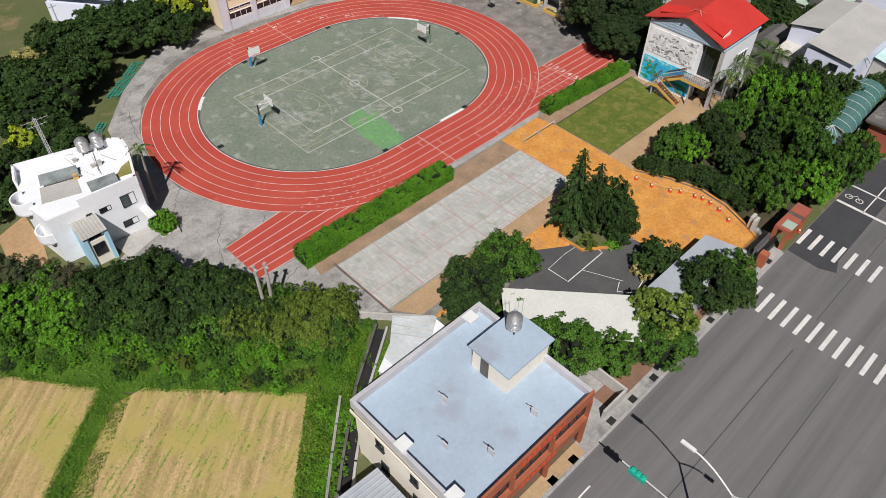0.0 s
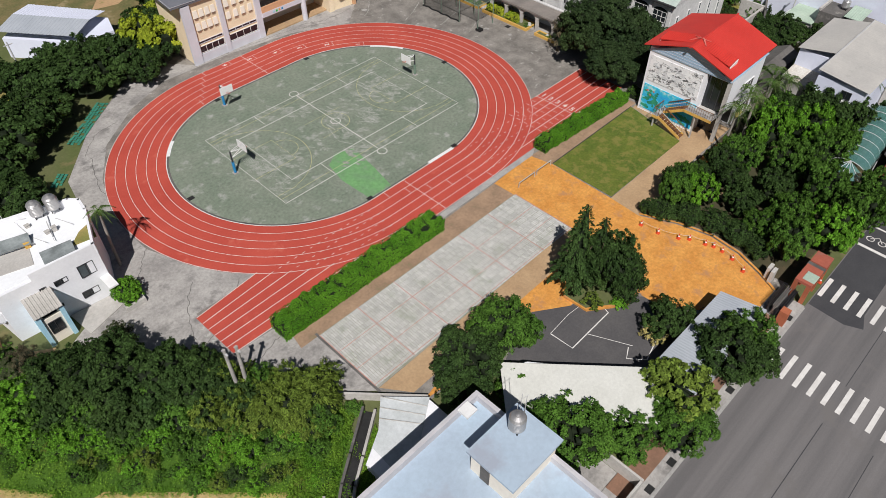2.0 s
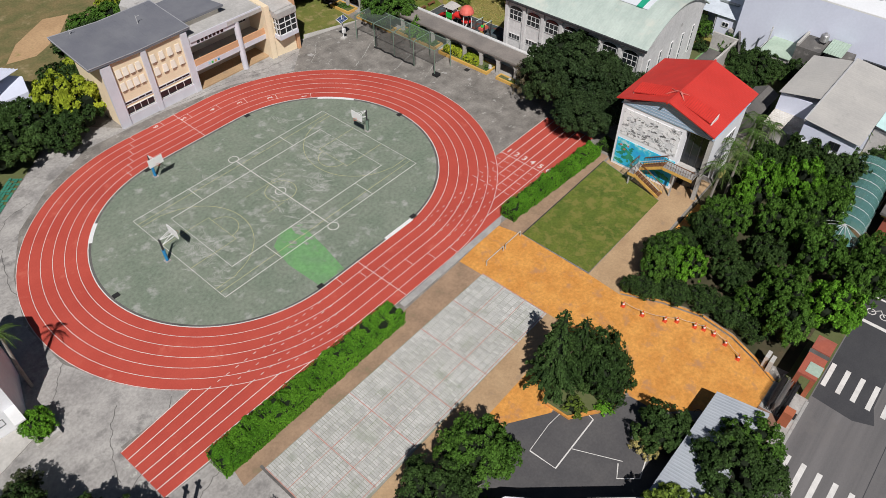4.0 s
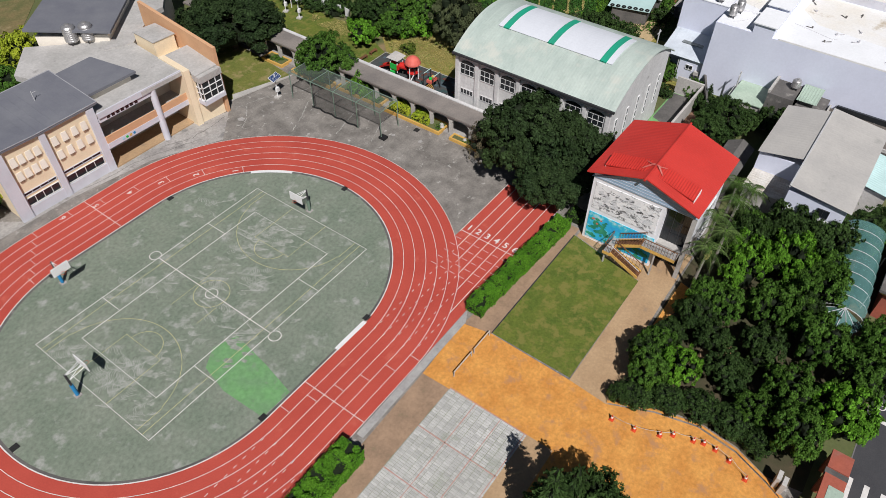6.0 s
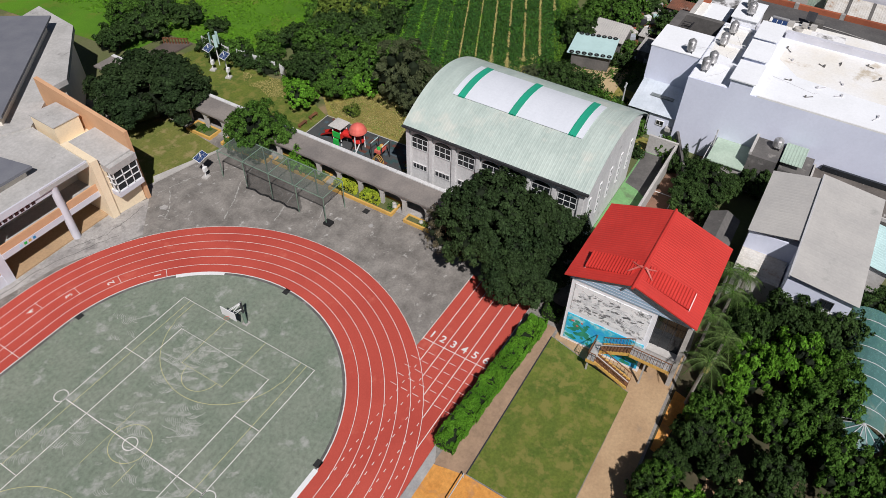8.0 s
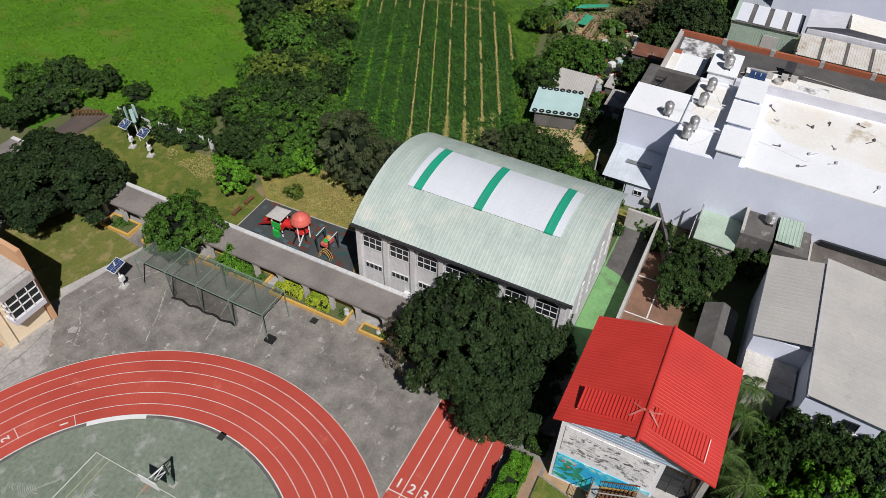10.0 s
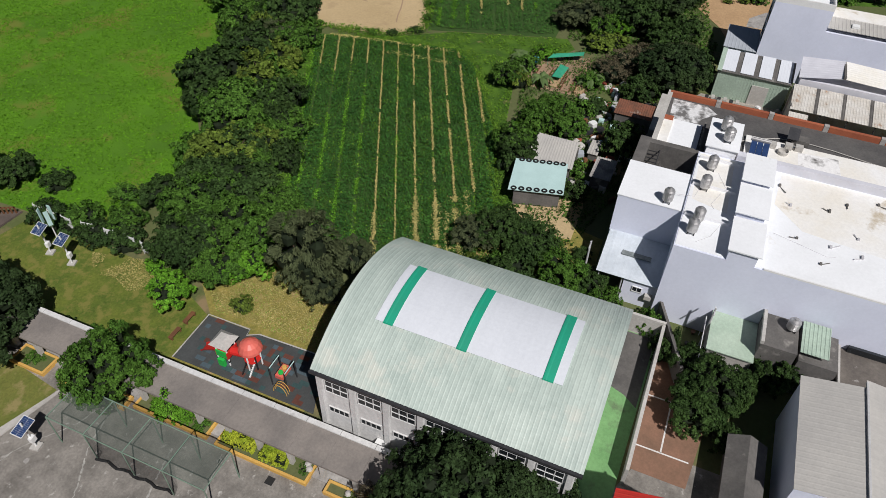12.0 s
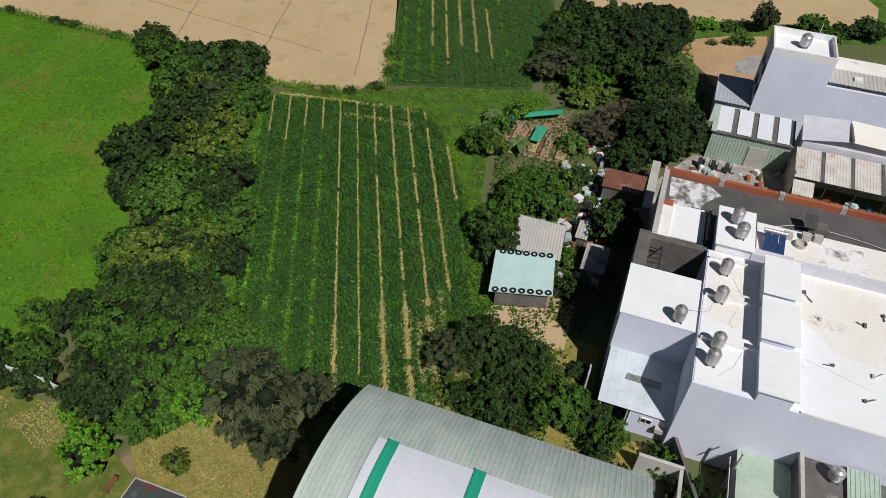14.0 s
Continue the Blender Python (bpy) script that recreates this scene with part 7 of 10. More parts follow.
def add_leaves(bld, at, facing, size, rng, slim=1.0, along=None, loose=0.38):
    """Many leaf clumps at once: places, the way each looks, half size; slim: width to length; along: the way their long axis points."""
    k = len(at)
    nrm = facing + rng.normal(0, loose, (k, 3))
    nrm /= np.linalg.norm(nrm, axis=1)[:, None]
    axis = rng.normal(0, 1, (k, 3)) if along is None else along + rng.normal(0, 0.3, (k, 3))
    axis -= nrm * (axis * nrm).sum(1)[:, None]
    axis /= np.linalg.norm(axis, axis=1)[:, None] + 1e-6
    side = np.cross(nrm, axis) * slim
    s = (size * rng.uniform(0.55, 1.3, k))[:, None]
    tri = np.stack([at - axis * s, at + (axis * 0.55 + side * 0.8) * s - nrm * s * 0.15, at + (axis * 0.75 - side * 0.7) * s], 1).reshape(-1, 3)
    n = len(bld.v)
    bld.v += [tuple(q) for q in tri.tolist()]
    bld.f += [(n + 3 * i, n + 3 * i + 1, n + 3 * i + 2) for i in range(k)]
    bld.m += [bld.slot] * k


def lump(bld, c, r, rng, rings=3, seg=6, high=0.8):
    """An uneven body inside a crown, for the near-black shade between the leaves."""
    verts = []
    for i in range(rings + 1):
        for j in range(seg):
            t, q = math.pi * i / rings, 2 * math.pi * j / seg
            w = r * rng.uniform(0.8, 1.12)
            verts.append((c[0] + w * math.sin(t) * math.cos(q), c[1] + w * math.sin(t) * math.sin(q), c[2] + w * math.cos(t) * high))
    bld.solid(verts, [(i * seg + j, (i + 1) * seg + j, (i + 1) * seg + (j + 1) % seg, i * seg + (j + 1) % seg) for i in range(rings) for j in range(seg)])


def unit(v):
    return v / (np.linalg.norm(v) + 1e-9)


def crown(seed, count, size, lobes, flat=0.8, slim=1.0, ragged=0.2, drape=False, fill=1.22):
    """A crown of radius 1 about its foot at z 0: limbs end in lobes, each lobe in tufts, each tuft in leaf clumps, with gaps between."""
    rng = np.random.default_rng(seed)
    bld = Build()
    tufts_at = []
    # CORE lumps colour in the dark gaps between the lobes.
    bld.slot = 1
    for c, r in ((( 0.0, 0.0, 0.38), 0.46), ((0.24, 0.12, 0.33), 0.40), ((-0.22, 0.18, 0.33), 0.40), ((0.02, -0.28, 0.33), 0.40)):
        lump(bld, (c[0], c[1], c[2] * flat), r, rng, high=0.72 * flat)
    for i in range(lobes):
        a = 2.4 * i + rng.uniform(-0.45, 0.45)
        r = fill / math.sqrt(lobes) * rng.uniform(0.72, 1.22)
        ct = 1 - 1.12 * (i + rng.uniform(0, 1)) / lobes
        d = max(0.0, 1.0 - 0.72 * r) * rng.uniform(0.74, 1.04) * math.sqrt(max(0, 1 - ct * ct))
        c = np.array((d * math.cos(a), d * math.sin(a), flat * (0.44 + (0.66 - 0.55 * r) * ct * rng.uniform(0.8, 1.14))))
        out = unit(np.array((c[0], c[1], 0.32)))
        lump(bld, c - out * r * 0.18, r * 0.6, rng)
        for _ in range(int(rng.integers(8, 13))):
            way = unit(rng.normal(0, 1, 3) + out * 0.55 + np.array((0, 0, 0.35)))
            tr = r * rng.uniform(0.26, 0.44)
            tufts_at.append((c + way * np.array((1, 1, 0.85)) * (r * rng.uniform(0.62, 0.9 + ragged)), tr, unit(way + out * 0.3)))
    bld.slot = 0
    weights = np.array([t[1] ** 2 for t in tufts_at])
    counts = rng.multinomial(count, weights / weights.sum())
    spots, ways = [], []
    for (c, r, way), k in zip(tufts_at, counts):
        n = rng.normal(0, 1, (k, 3)) + way * 0.8 + np.array((0, 0, 0.5))
        n /= np.linalg.norm(n, axis=1)[:, None]
        spots.append(c + n * np.array((1, 1, 0.75)) * r * rng.uniform(0.55, 1.12, (k, 1)))
        ways.append(n + way * 0.6 + np.array((0, 0, 0.45)))
    spots, ways = np.concatenate(spots), np.concatenate(ways)
    keep = spots[:, 2] > 0.05
    spots, ways = spots[keep], ways[keep]
    ways /= np.linalg.norm(ways, axis=1)[:, None]
    along = None
    if drape:
        along = spots * np.array((1.0, 1.0, 0.2)) + np.array((0, 0, -0.35))
    add_leaves(bld, spots, ways, size, rng, slim, along)
    return bld


def spire(seed, count, size, spread):
    """A pointed crown: drooping sprays in tiers about a straight stem, 2 high."""
    rng = np.random.default_rng(seed)
    bld = Build()
    # CORE body round the stem: shade among the sprays, put into colour.
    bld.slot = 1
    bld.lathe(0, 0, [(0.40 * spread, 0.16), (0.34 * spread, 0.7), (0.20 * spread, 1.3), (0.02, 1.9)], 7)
    bld.slot = 0
    sprays = []
    tiers = 17
    for i in range(tiers):
        h = i / tiers
        for j in range(int(10 - 5 * h)):
            sprays.append((h, 2.4 * j + i * 1.1 + rng.uniform(-0.3, 0.3), (0.08 + spread * (1 - h) ** 0.85) * rng.uniform(0.72, 1.12)))
    counts = rng.multinomial(count, np.array([r ** 1.5 for _, _, r in sprays]) / sum(r ** 1.5 for _, _, r in sprays))
    spots, ways, along = [], [], []
    for (h, a, r), k in zip(sprays, counts):
        u = rng.uniform(0.2, 1.0, k) ** 0.7
        w = rng.normal(0, 0.11, k) * r * (1.35 - u)
        z = 0.16 + 1.8 * h + r * (0.22 * u - 0.42 * u * u) + rng.normal(0, 0.016, k)
        spots.append(np.stack([math.cos(a) * r * u - math.sin(a) * w, math.sin(a) * r * u + math.cos(a) * w, z], 1))
        ways.append(np.tile((0.35 * math.cos(a), 0.35 * math.sin(a), 1.0), (k, 1)))
        along.append(np.tile((math.cos(a), math.sin(a), -0.2), (k, 1)))
    add_leaves(bld, np.concatenate(spots), np.concatenate(ways), size, rng, 0.55, np.concatenate(along), 0.3)
    return bld


def trunk(seed, h, r, limbs=5, reach=0.5):
    """A tapered trunk with limbs into the crown, for a crown of radius 1."""
    rnd = random.Random(seed)
    bld = Build()
    pts = [Vector((0, 0, 0)), Vector((rnd.uniform(-0.03, 0.03), rnd.uniform(-0.03, 0.03), h * 0.5)), Vector((rnd.uniform(-0.06, 0.06), rnd.uniform(-0.06, 0.06), h))]
    bld.tube(pts[0], pts[1], r * 1.25, r, 6).tube(pts[1], pts[2], r, r * 0.8, 6)
    for i in range(limbs):
        a = 6.283 * i / limbs + rnd.uniform(-0.4, 0.4)
        q = pts[2] + Vector((reach * math.cos(a), reach * math.sin(a), rnd.uniform(0.25, 0.6)))
        bld.tube(pts[2], q, r * 0.6, r * 0.2, 5)
    return bld


SPECIES = {}


def species(key, material, counts, size, lobes, flat=0.8, pointed=0.0, stem=0.35, variants=3, slim=1.0, ragged=0.2, drape=False, fill=1.22):
    """Crowns of one kind: finely leaved for the school side, coarser for the fields beyond."""
    for far in (False, True):
        made = []
        n, s = (int(counts * 0.40), size * 1.45) if far else (counts, size)
        for i in range(variants):
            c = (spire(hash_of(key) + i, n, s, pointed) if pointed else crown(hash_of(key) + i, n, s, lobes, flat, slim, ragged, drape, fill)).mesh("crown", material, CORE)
            t = trunk(hash_of(key) + 50 + i, stem, 0.06).mesh("trunk", BARK)
            made.append((c, t))
        SPECIES[key, far] = (made, stem)


def hash_of(text):
    return sum(ord(ch) * (i + 3) for i, ch in enumerate(text))


species("big_dark", LEAF_BANYAN, 30000, 0.026, 60, 0.85, stem=0.45, ragged=0.0, fill=1.8)
species("dark", LEAF_DARK, 7000, 0.045, 19, 0.85, fill=1.4)
species("mid", LEAF_MID, 7600, 0.043, 18, 0.85, ragged=0.28, fill=1.35)
species("fine", LEAF_MID, 15000, 0.030, 40, 0.85, ragged=0.1, fill=1.6, variants=2)
species("fine_dark", LEAF_DARK, 15000, 0.030, 40, 0.85, ragged=0.1, fill=1.6, variants=2)
species("clipped_bright", LEAF_BRIGHT, 6500, 0.045, 34, 0.95, stem=0.08, ragged=-0.1, fill=1.9, variants=1)
species("bright", LEAF_BRIGHT, 6000, 0.050, 15, 0.85, ragged=0.3)
species("olive", LEAF_YELLOW, 6000, 0.048, 16, 0.8)
species("gold", LEAF_GOLD, 5000, 0.052, 12, 0.8, ragged=0.3)
species("feathery", LEAF_GREY, 8000, 0.062, 15, 1.15, slim=0.26, ragged=0.35, drape=True)
species("twiggy", LEAF_TWIG, 4200, 0.06, 11, 1.0, slim=0.25, ragged=0.4, drape=True)
species("conifer", LEAF_DARK, 10000, 0.050, 0, pointed=0.80, stem=0.3)
species("bush", LEAF_MID, 2150, 0.072, 11, 0.75, stem=0.1, ragged=0.3, fill=1.5)
species("bush_bright", LEAF_BRIGHT, 2150, 0.072, 11, 0.75, stem=0.1, ragged=0.3, fill=1.5)
species("bush_dark", LEAF_DARK, 2150, 0.072, 11, 0.8, stem=0.1, fill=1.5)
species("bush_olive", LEAF_YELLOW, 2600, 0.085, 9, 0.95, stem=0.1, slim=0.4, ragged=0.4, drape=True)
species("bush_dry", STRAWLEAF, 2200, 0.075, 8, 0.85, stem=0.1, slim=0.5, ragged=0.4)
species("planter_conifer", LEAF_BRIGHT, 3200, 0.06, 0, pointed=0.8, stem=0.2)
species("round", LEAF_DARK, 3600, 0.050, 34, 0.85, stem=0.08, ragged=-0.15, fill=1.9)
LABELS = {"big_dark": "broad old shade tree with dense dark green crown", "dark": "leafy tree with dense dark green crown", "fine": "round tree with dense small mid green leaves", "fine_dark": "round tree with dense small dark green leaves", "mid": "leafy tree with mid green crown", "bright": "tree with fresh bright green leaves",
          "olive": "tree with yellowish olive leaves", "gold": "tree with golden yellow young leaves", "feathery": "tall feathery tree with grey-green twigs", "twiggy": "half-dry brownish shrub tree with bare twigs", "conifer": "dark green pointed conifer with dense twigs",
          "bush": "loose green bush with small leaves", "bush_bright": "low bright green bush with fresh leaves", "bush_dark": "dense dark green bush with small leaves", "bush_olive": "tall yellowish bamboo-like bush", "clipped_bright": "round bright green bush with dense leaves", "round": "clipped round dark green shrub", "planter_conifer": "small fresh green conifer in a planter", "bush_dry": "pale dry bush with straw-coloured leaves"}
_count = [0]


def tree(key, x, y, r, h, group="", label=""):
    """A tree of crown radius r and full height h at x, y."""
    r = r * 1.15
    made, stem = SPECIES[key, x > 124]
    _count[0] += 1
    i = _count[0]
    cm, tm = made[i % len(made)]
    bushy = key.startswith("bush") or key in ("round", "clipped_bright")
    t = thing("bush" if bushy else "tree", label or LABELS[key], "bush" if bushy else "tree", group, at=pose(x, y, 0, 0, 0, (i * 137.5) % 360))
    top = 2.1 if "conifer" in key else (1.45 if key == "feathery" else 1.12)
    c = new("crown", cm)
    c.parent = t
    kz = (h * (1 - 0.18 * (not bushy))) / top
    c.matrix_basis = Matrix.Translation((0, 0, h * 0.16 * (not bushy) - 0.05 * kz)) @ Matrix.Diagonal((r, r, kz, 1))
    k = new("trunk", tm)
    k.parent = t
    k.matrix_basis = Matrix.Diagonal((r * 0.8, r * 0.8, h * 0.75, 1))
    return t


# trees of the grounds: kind, x, y, crown radius, height
for key, x, y, r, h in (("conifer", 46.4, 29.7, 2.6, 12.6), ("conifer", 48.8, 28.9, 2.3, 9.6), ("dark", 49.4, 27.6, 2.3, 7.4), ("round", 50.2, 26.0, 1.7, 5.0), ("bush_olive", 46.0, 27.0, 0.9, 1.2), ("bush_dark", 49.0, 25.6, 1.2, 2.0), ("bush_bright", 47.8, 25.2, 0.7, 0.9),
                        ("fine_dark", 31.6, 30.0, 3.0, 5.8), ("fine", 36.2, 29.9, 2.9, 6.2), ("dark", 29.0, 28.4, 2.2, 4.6), ("bush", 38.6, 30.6, 1.2, 2.2), ("bush", 33.2, 26.0, 1.6, 2.8),
                        ("fine", 32.4, 19.6, 3.2, 4.8), ("fine", 35.6, 16.6, 2.3, 3.8), ("fine", 30.4, 21.6, 2.4, 4.2), ("olive", 41.6, 15.2, 3.0, 5.4), ("fine", 39.2, 13.6, 2.6, 4.4), ("fine_dark", 48.2, 14.0, 3.2, 5.6), ("mid", 51.2, 14.2, 2.4, 4.6), ("dark", 48.4, 20.2, 2.1, 3.6), ("bush_dry", 46.9, 20.6, 1.1, 2.0)):
    tree(key, x, y, r, h, "trees of the school grounds")
for key, x, y, r, h in (("mid", 63.9, 29.4, 2.2, 5.2), ("bright", 65.8, 27.2, 2.2, 5.4), ("dark", 65.6, 30.2, 2.1, 4.6), ("bright", 80.0, 26.8, 3.2, 8.0), ("bright", 83.2, 23.4, 3.3, 8.0), ("dark", 85.0, 27.6, 2.6, 6.4), ("mid", 80.8, 19.6, 3.2, 7.0), ("mid", 75.4, 18.2, 3.3, 7.2),
                        ("mid", 77.0, 22.8, 3.0, 6.6), ("mid", 64.8, 16.8, 2.7, 6.0), ("bright", 69.0, 14.2, 3.2, 6.6), ("mid", 74.0, 13.6, 3.2, 6.4), ("mid", 78.6, 13.2, 2.8, 6.0), ("mid", 69.0, 18.6, 2.8, 5.8), ("dark", 72.4, 22.0, 2.6, 5.0), ("dark", 68.4, 23.4, 2.6, 4.2),
                        ("mid", 75.0, 26.6, 2.4, 5.4), ("dark", 71.0, 26.0, 2.2, 4.0), ("dark", 87.6, 23.8, 2.4, 5.6), ("mid", 66.0, 20.4, 2.0, 4.0), ("dark", 88.6, 29.0, 1.8, 4.4), ("dark", 82.8, 29.8, 1.8, 4.0), ("mid", 84.2, 19.6, 2.6, 6.6), ("dark", 95.4, 17.4, 3.0, 5.0), ("dark", 97.8, 15.2, 2.8, 4.4), ("mid", 92.6, 17.6, 2.4, 4.6)):
    tree(key, x, y, r * 0.72, h * 0.95, "garden trees")
for key, x, y, r, h in (("fine", 67.0, 29.9, 1.7, 4.4), ("fine_dark", 69.6, 29.4, 1.3, 3.2), ("fine_dark", 72.6, 28.4, 1.7, 4.4), ("fine", 75.4, 28.4, 1.6, 4.6), ("bush_dark", 77.4, 29.0, 1.2, 2.2), ("bush_dark", 71.4, 29.6, 0.9, 1.6), ("bush_dark", 74.2, 29.6, 0.8, 1.4), ("fine_dark", 78.4, 20.2, 1.8, 5.6), ("fine", 81.8, 21.0, 1.7, 6.2)):
    tree(key, x, y, r, h, "garden trees")
for x, y, r in ((61.9, 29.3, 1.35), (63.2, 26.8, 1.45), (64.2, 24.2, 1.45), (64.4, 21.4, 1.6), (63.6, 19.0, 1.2), (61.0, 30.6, 0.8)):
    tree("round", x, y, r * 1.1, 2.3, "clipped shrubs by the gate yard")
for key, x, y, r, h in (("dark", 88.4, 24.6, 2.6, 6.8), ("dark", 89.2, 20.8, 2.6, 6.4), ("mid", 86.4, 27.6, 1.9, 5.2), ("mid", 91.6, 22.8, 1.6, 5.0)):
    tree(key, x, y, r, h, "garden trees")
tree("big_dark", 84.0, 53.2, 5.8, 11.2, label="broad old shade tree with dense dark green crown")
tree("big_dark", 87.0, 49.4, 4.6, 8.6, label="broad old shade tree with dense dark green crown")
tree("big_dark", 81.0, 48.8, 4.2, 7.2, label="broad old shade tree with dense dark green crown")
tree("twiggy", 82.6, 58.6, 2.2, 5.0, label="thin half-bare grey tree")
tree("big_dark", 82.6, 103.4, 6.8, 9.2, label="wide round dark tree beside the school wing")
tree("fine", 84.0, 86.6, 3.7, 7.6)
for key, x, y, r, h in (("dark", 16.4, 90.4, 4.6, 7.0), ("dark", 12.2, 86.0, 4.0, 6.4), ("dark", 20.5, 93.6, 4.0, 6.4), ("dark", 28.5, 97.2, 4.2, 6.6), ("dark", 34.6, 98.4, 3.8, 6.2), ("gold", 39.4, 99.0, 3.5, 7.8), ("dark", 39.0, 96.8, 2.8, 4.6), ("gold", 22.4, 94.2, 2.0, 4.0), ("dark", 24.4, 100, 4.0, 6.0), ("dark", 22.0, 104.0, 3.0, 5.4), ("dark", 27.6, 102.6, 3.2, 6.4), ("dark", 31.4, 101.2, 3.0, 6.4), ("dark", 12.0, 95, 4.5, 6.6),
                        ("gold", 9.6, 83.2, 2.4, 4.2), ("gold", 44.8, 104.2, 2.6, 6.4), ("dark", 35.6, 94.9, 2.6, 4.4), ("dark", 6.2, 79.0, 3.0, 5.0), ("dark", 12.8, 78.8, 3.0, 5.2), ("mid", 8.0, 92, 3.6, 5.4), ("gold", 44.6, 104.6, 2.4, 5.6), ("dark", 42.0, 104.0, 3.4, 6.0), ("dark", 48, 110, 3.8, 5.6), ("gold", 60.6, 121.6, 2.9, 6.4), ("gold", 57.6, 120.4, 2.2, 4.0), ("mid", 55.6, 117.0, 2.8, 4.4), ("mid", 52.2, 118.6, 2.6, 4.0), ("dark", 58.8, 116.4, 2.4, 4.4), ("dark", 50.6, 114.0, 2.8, 4.6), ("bush_dry", 17.6, 105.6, 1.6, 1.6), ("bush_dry", 19.4, 103.4, 1.4, 1.4), ("gold", 20.4, 98.8, 1.8, 2.6), ("bush_olive", 15.6, 103.0, 1.5, 1.8), ("dark", 14.0, 74.4, 2.4, 3.6), ("dark", 3.4, 74.6, 2.6, 3.6)):
    tree(key, x, y, r, h, "trees west of the track")
# thicket between the white house and the stubble fields
rnd = random.Random(21)
for i in range(46):
    s = i / 45
    for lane in range(4):
        cx, cy = -12 + 29.5 * s + rnd.uniform(-0.9, 0.9), 67.5 - 34.0 * s + rnd.uniform(-0.9, 0.9)
        o = (0.3, 2.2, 4.0, 5.6)[lane] + rnd.uniform(-0.5, 0.5)
        x, y = cx + o * 0.70, cy + o * 0.72
        if 3.0 < x < 16 and y > 56.2 - max(0, x - 9) * 1.0:
            continue
        if s > 0.78:
            key = rnd.choice((("bush", "bush_bright", "bush"), ("bush_olive", "bush", "bush_olive"), ("bush_olive", "bush_olive", "bush_dark"), ("bush_olive", "bush", "bush_olive"))[lane])
        elif s > 0.5:
            key = rnd.choice((("bush_bright", "bush"), ("bush_dark", "bush", "bush_dark"), ("dark", "bush_dark", "dark"), ("dark", "bush_dark"))[lane])
        else:
            key = rnd.choice((("bush_bright", "bush_bright", "bush"), ("bush_bright", "bush", "bush_bright"), ("bush_bright", "bush_bright", "bush"), ("bush", "twiggy", "bush", "feathery"))[lane])
        big = key in ("dark", "mid", "bright", "feathery", "twiggy")
        low = 0.62 if lane == 0 else 1.0
        tree(key, x, y, low * (rnd.uniform(1.3, 2.0) if not big else rnd.uniform(1.7, 2.3)), low * (rnd.uniform(1.8, 3.4) if not big else rnd.uniform(3.4, 4.6)), "thicket bushes")
for i in range(70):
    s = i / 69
    o = rnd.uniform(-3.2, -0.6)
    tree(rnd.choice(("bush_bright", "bush", "bush_bright", "bush_olive", "bush_dark")), -12 + 29.5 * s + o * 0.7 + rnd.uniform(-0.4, 0.4), 67.5 - 34.0 * s + o * 0.72 + rnd.uniform(-0.4, 0.4), rnd.uniform(0.45, 0.9), rnd.uniform(0.5, 1.2), "thicket bushes")
for key, x, y, r, h in (("fine_dark", 9.0, 50.6, 3.6, 6.2), ("dark", 12.2, 47.6, 2.8, 5.2), ("dark", 5.8, 53.6, 2.6, 5.0), ("twiggy", 4.6, 57.6, 1.3, 3.6), ("feathery", 11.6, 55.0, 1.2, 3.4), ("bright", -2.0, 58.0, 2.6, 4.4), ("bright", 2.2, 54.2, 2.2, 3.8)):
    tree(key, x, y, r, h, "thicket trees")
for x, y in ((15.2, 27.6), (14.0, 28.4), (12.6, 26.6), (16.4, 31.4), (17.8, 33.4), (11.2, 25.4), (13.6, 30.2), (20.6, 36.0), (19.4, 35.2), (22.3, 34.6), (9.6, 24.8)):
    tree("bush_bright" if x < 16 else "bush", x, y, rnd.uniform(0.7, 1.05), rnd.uniform(0.6, 1.3), "thicket bushes")
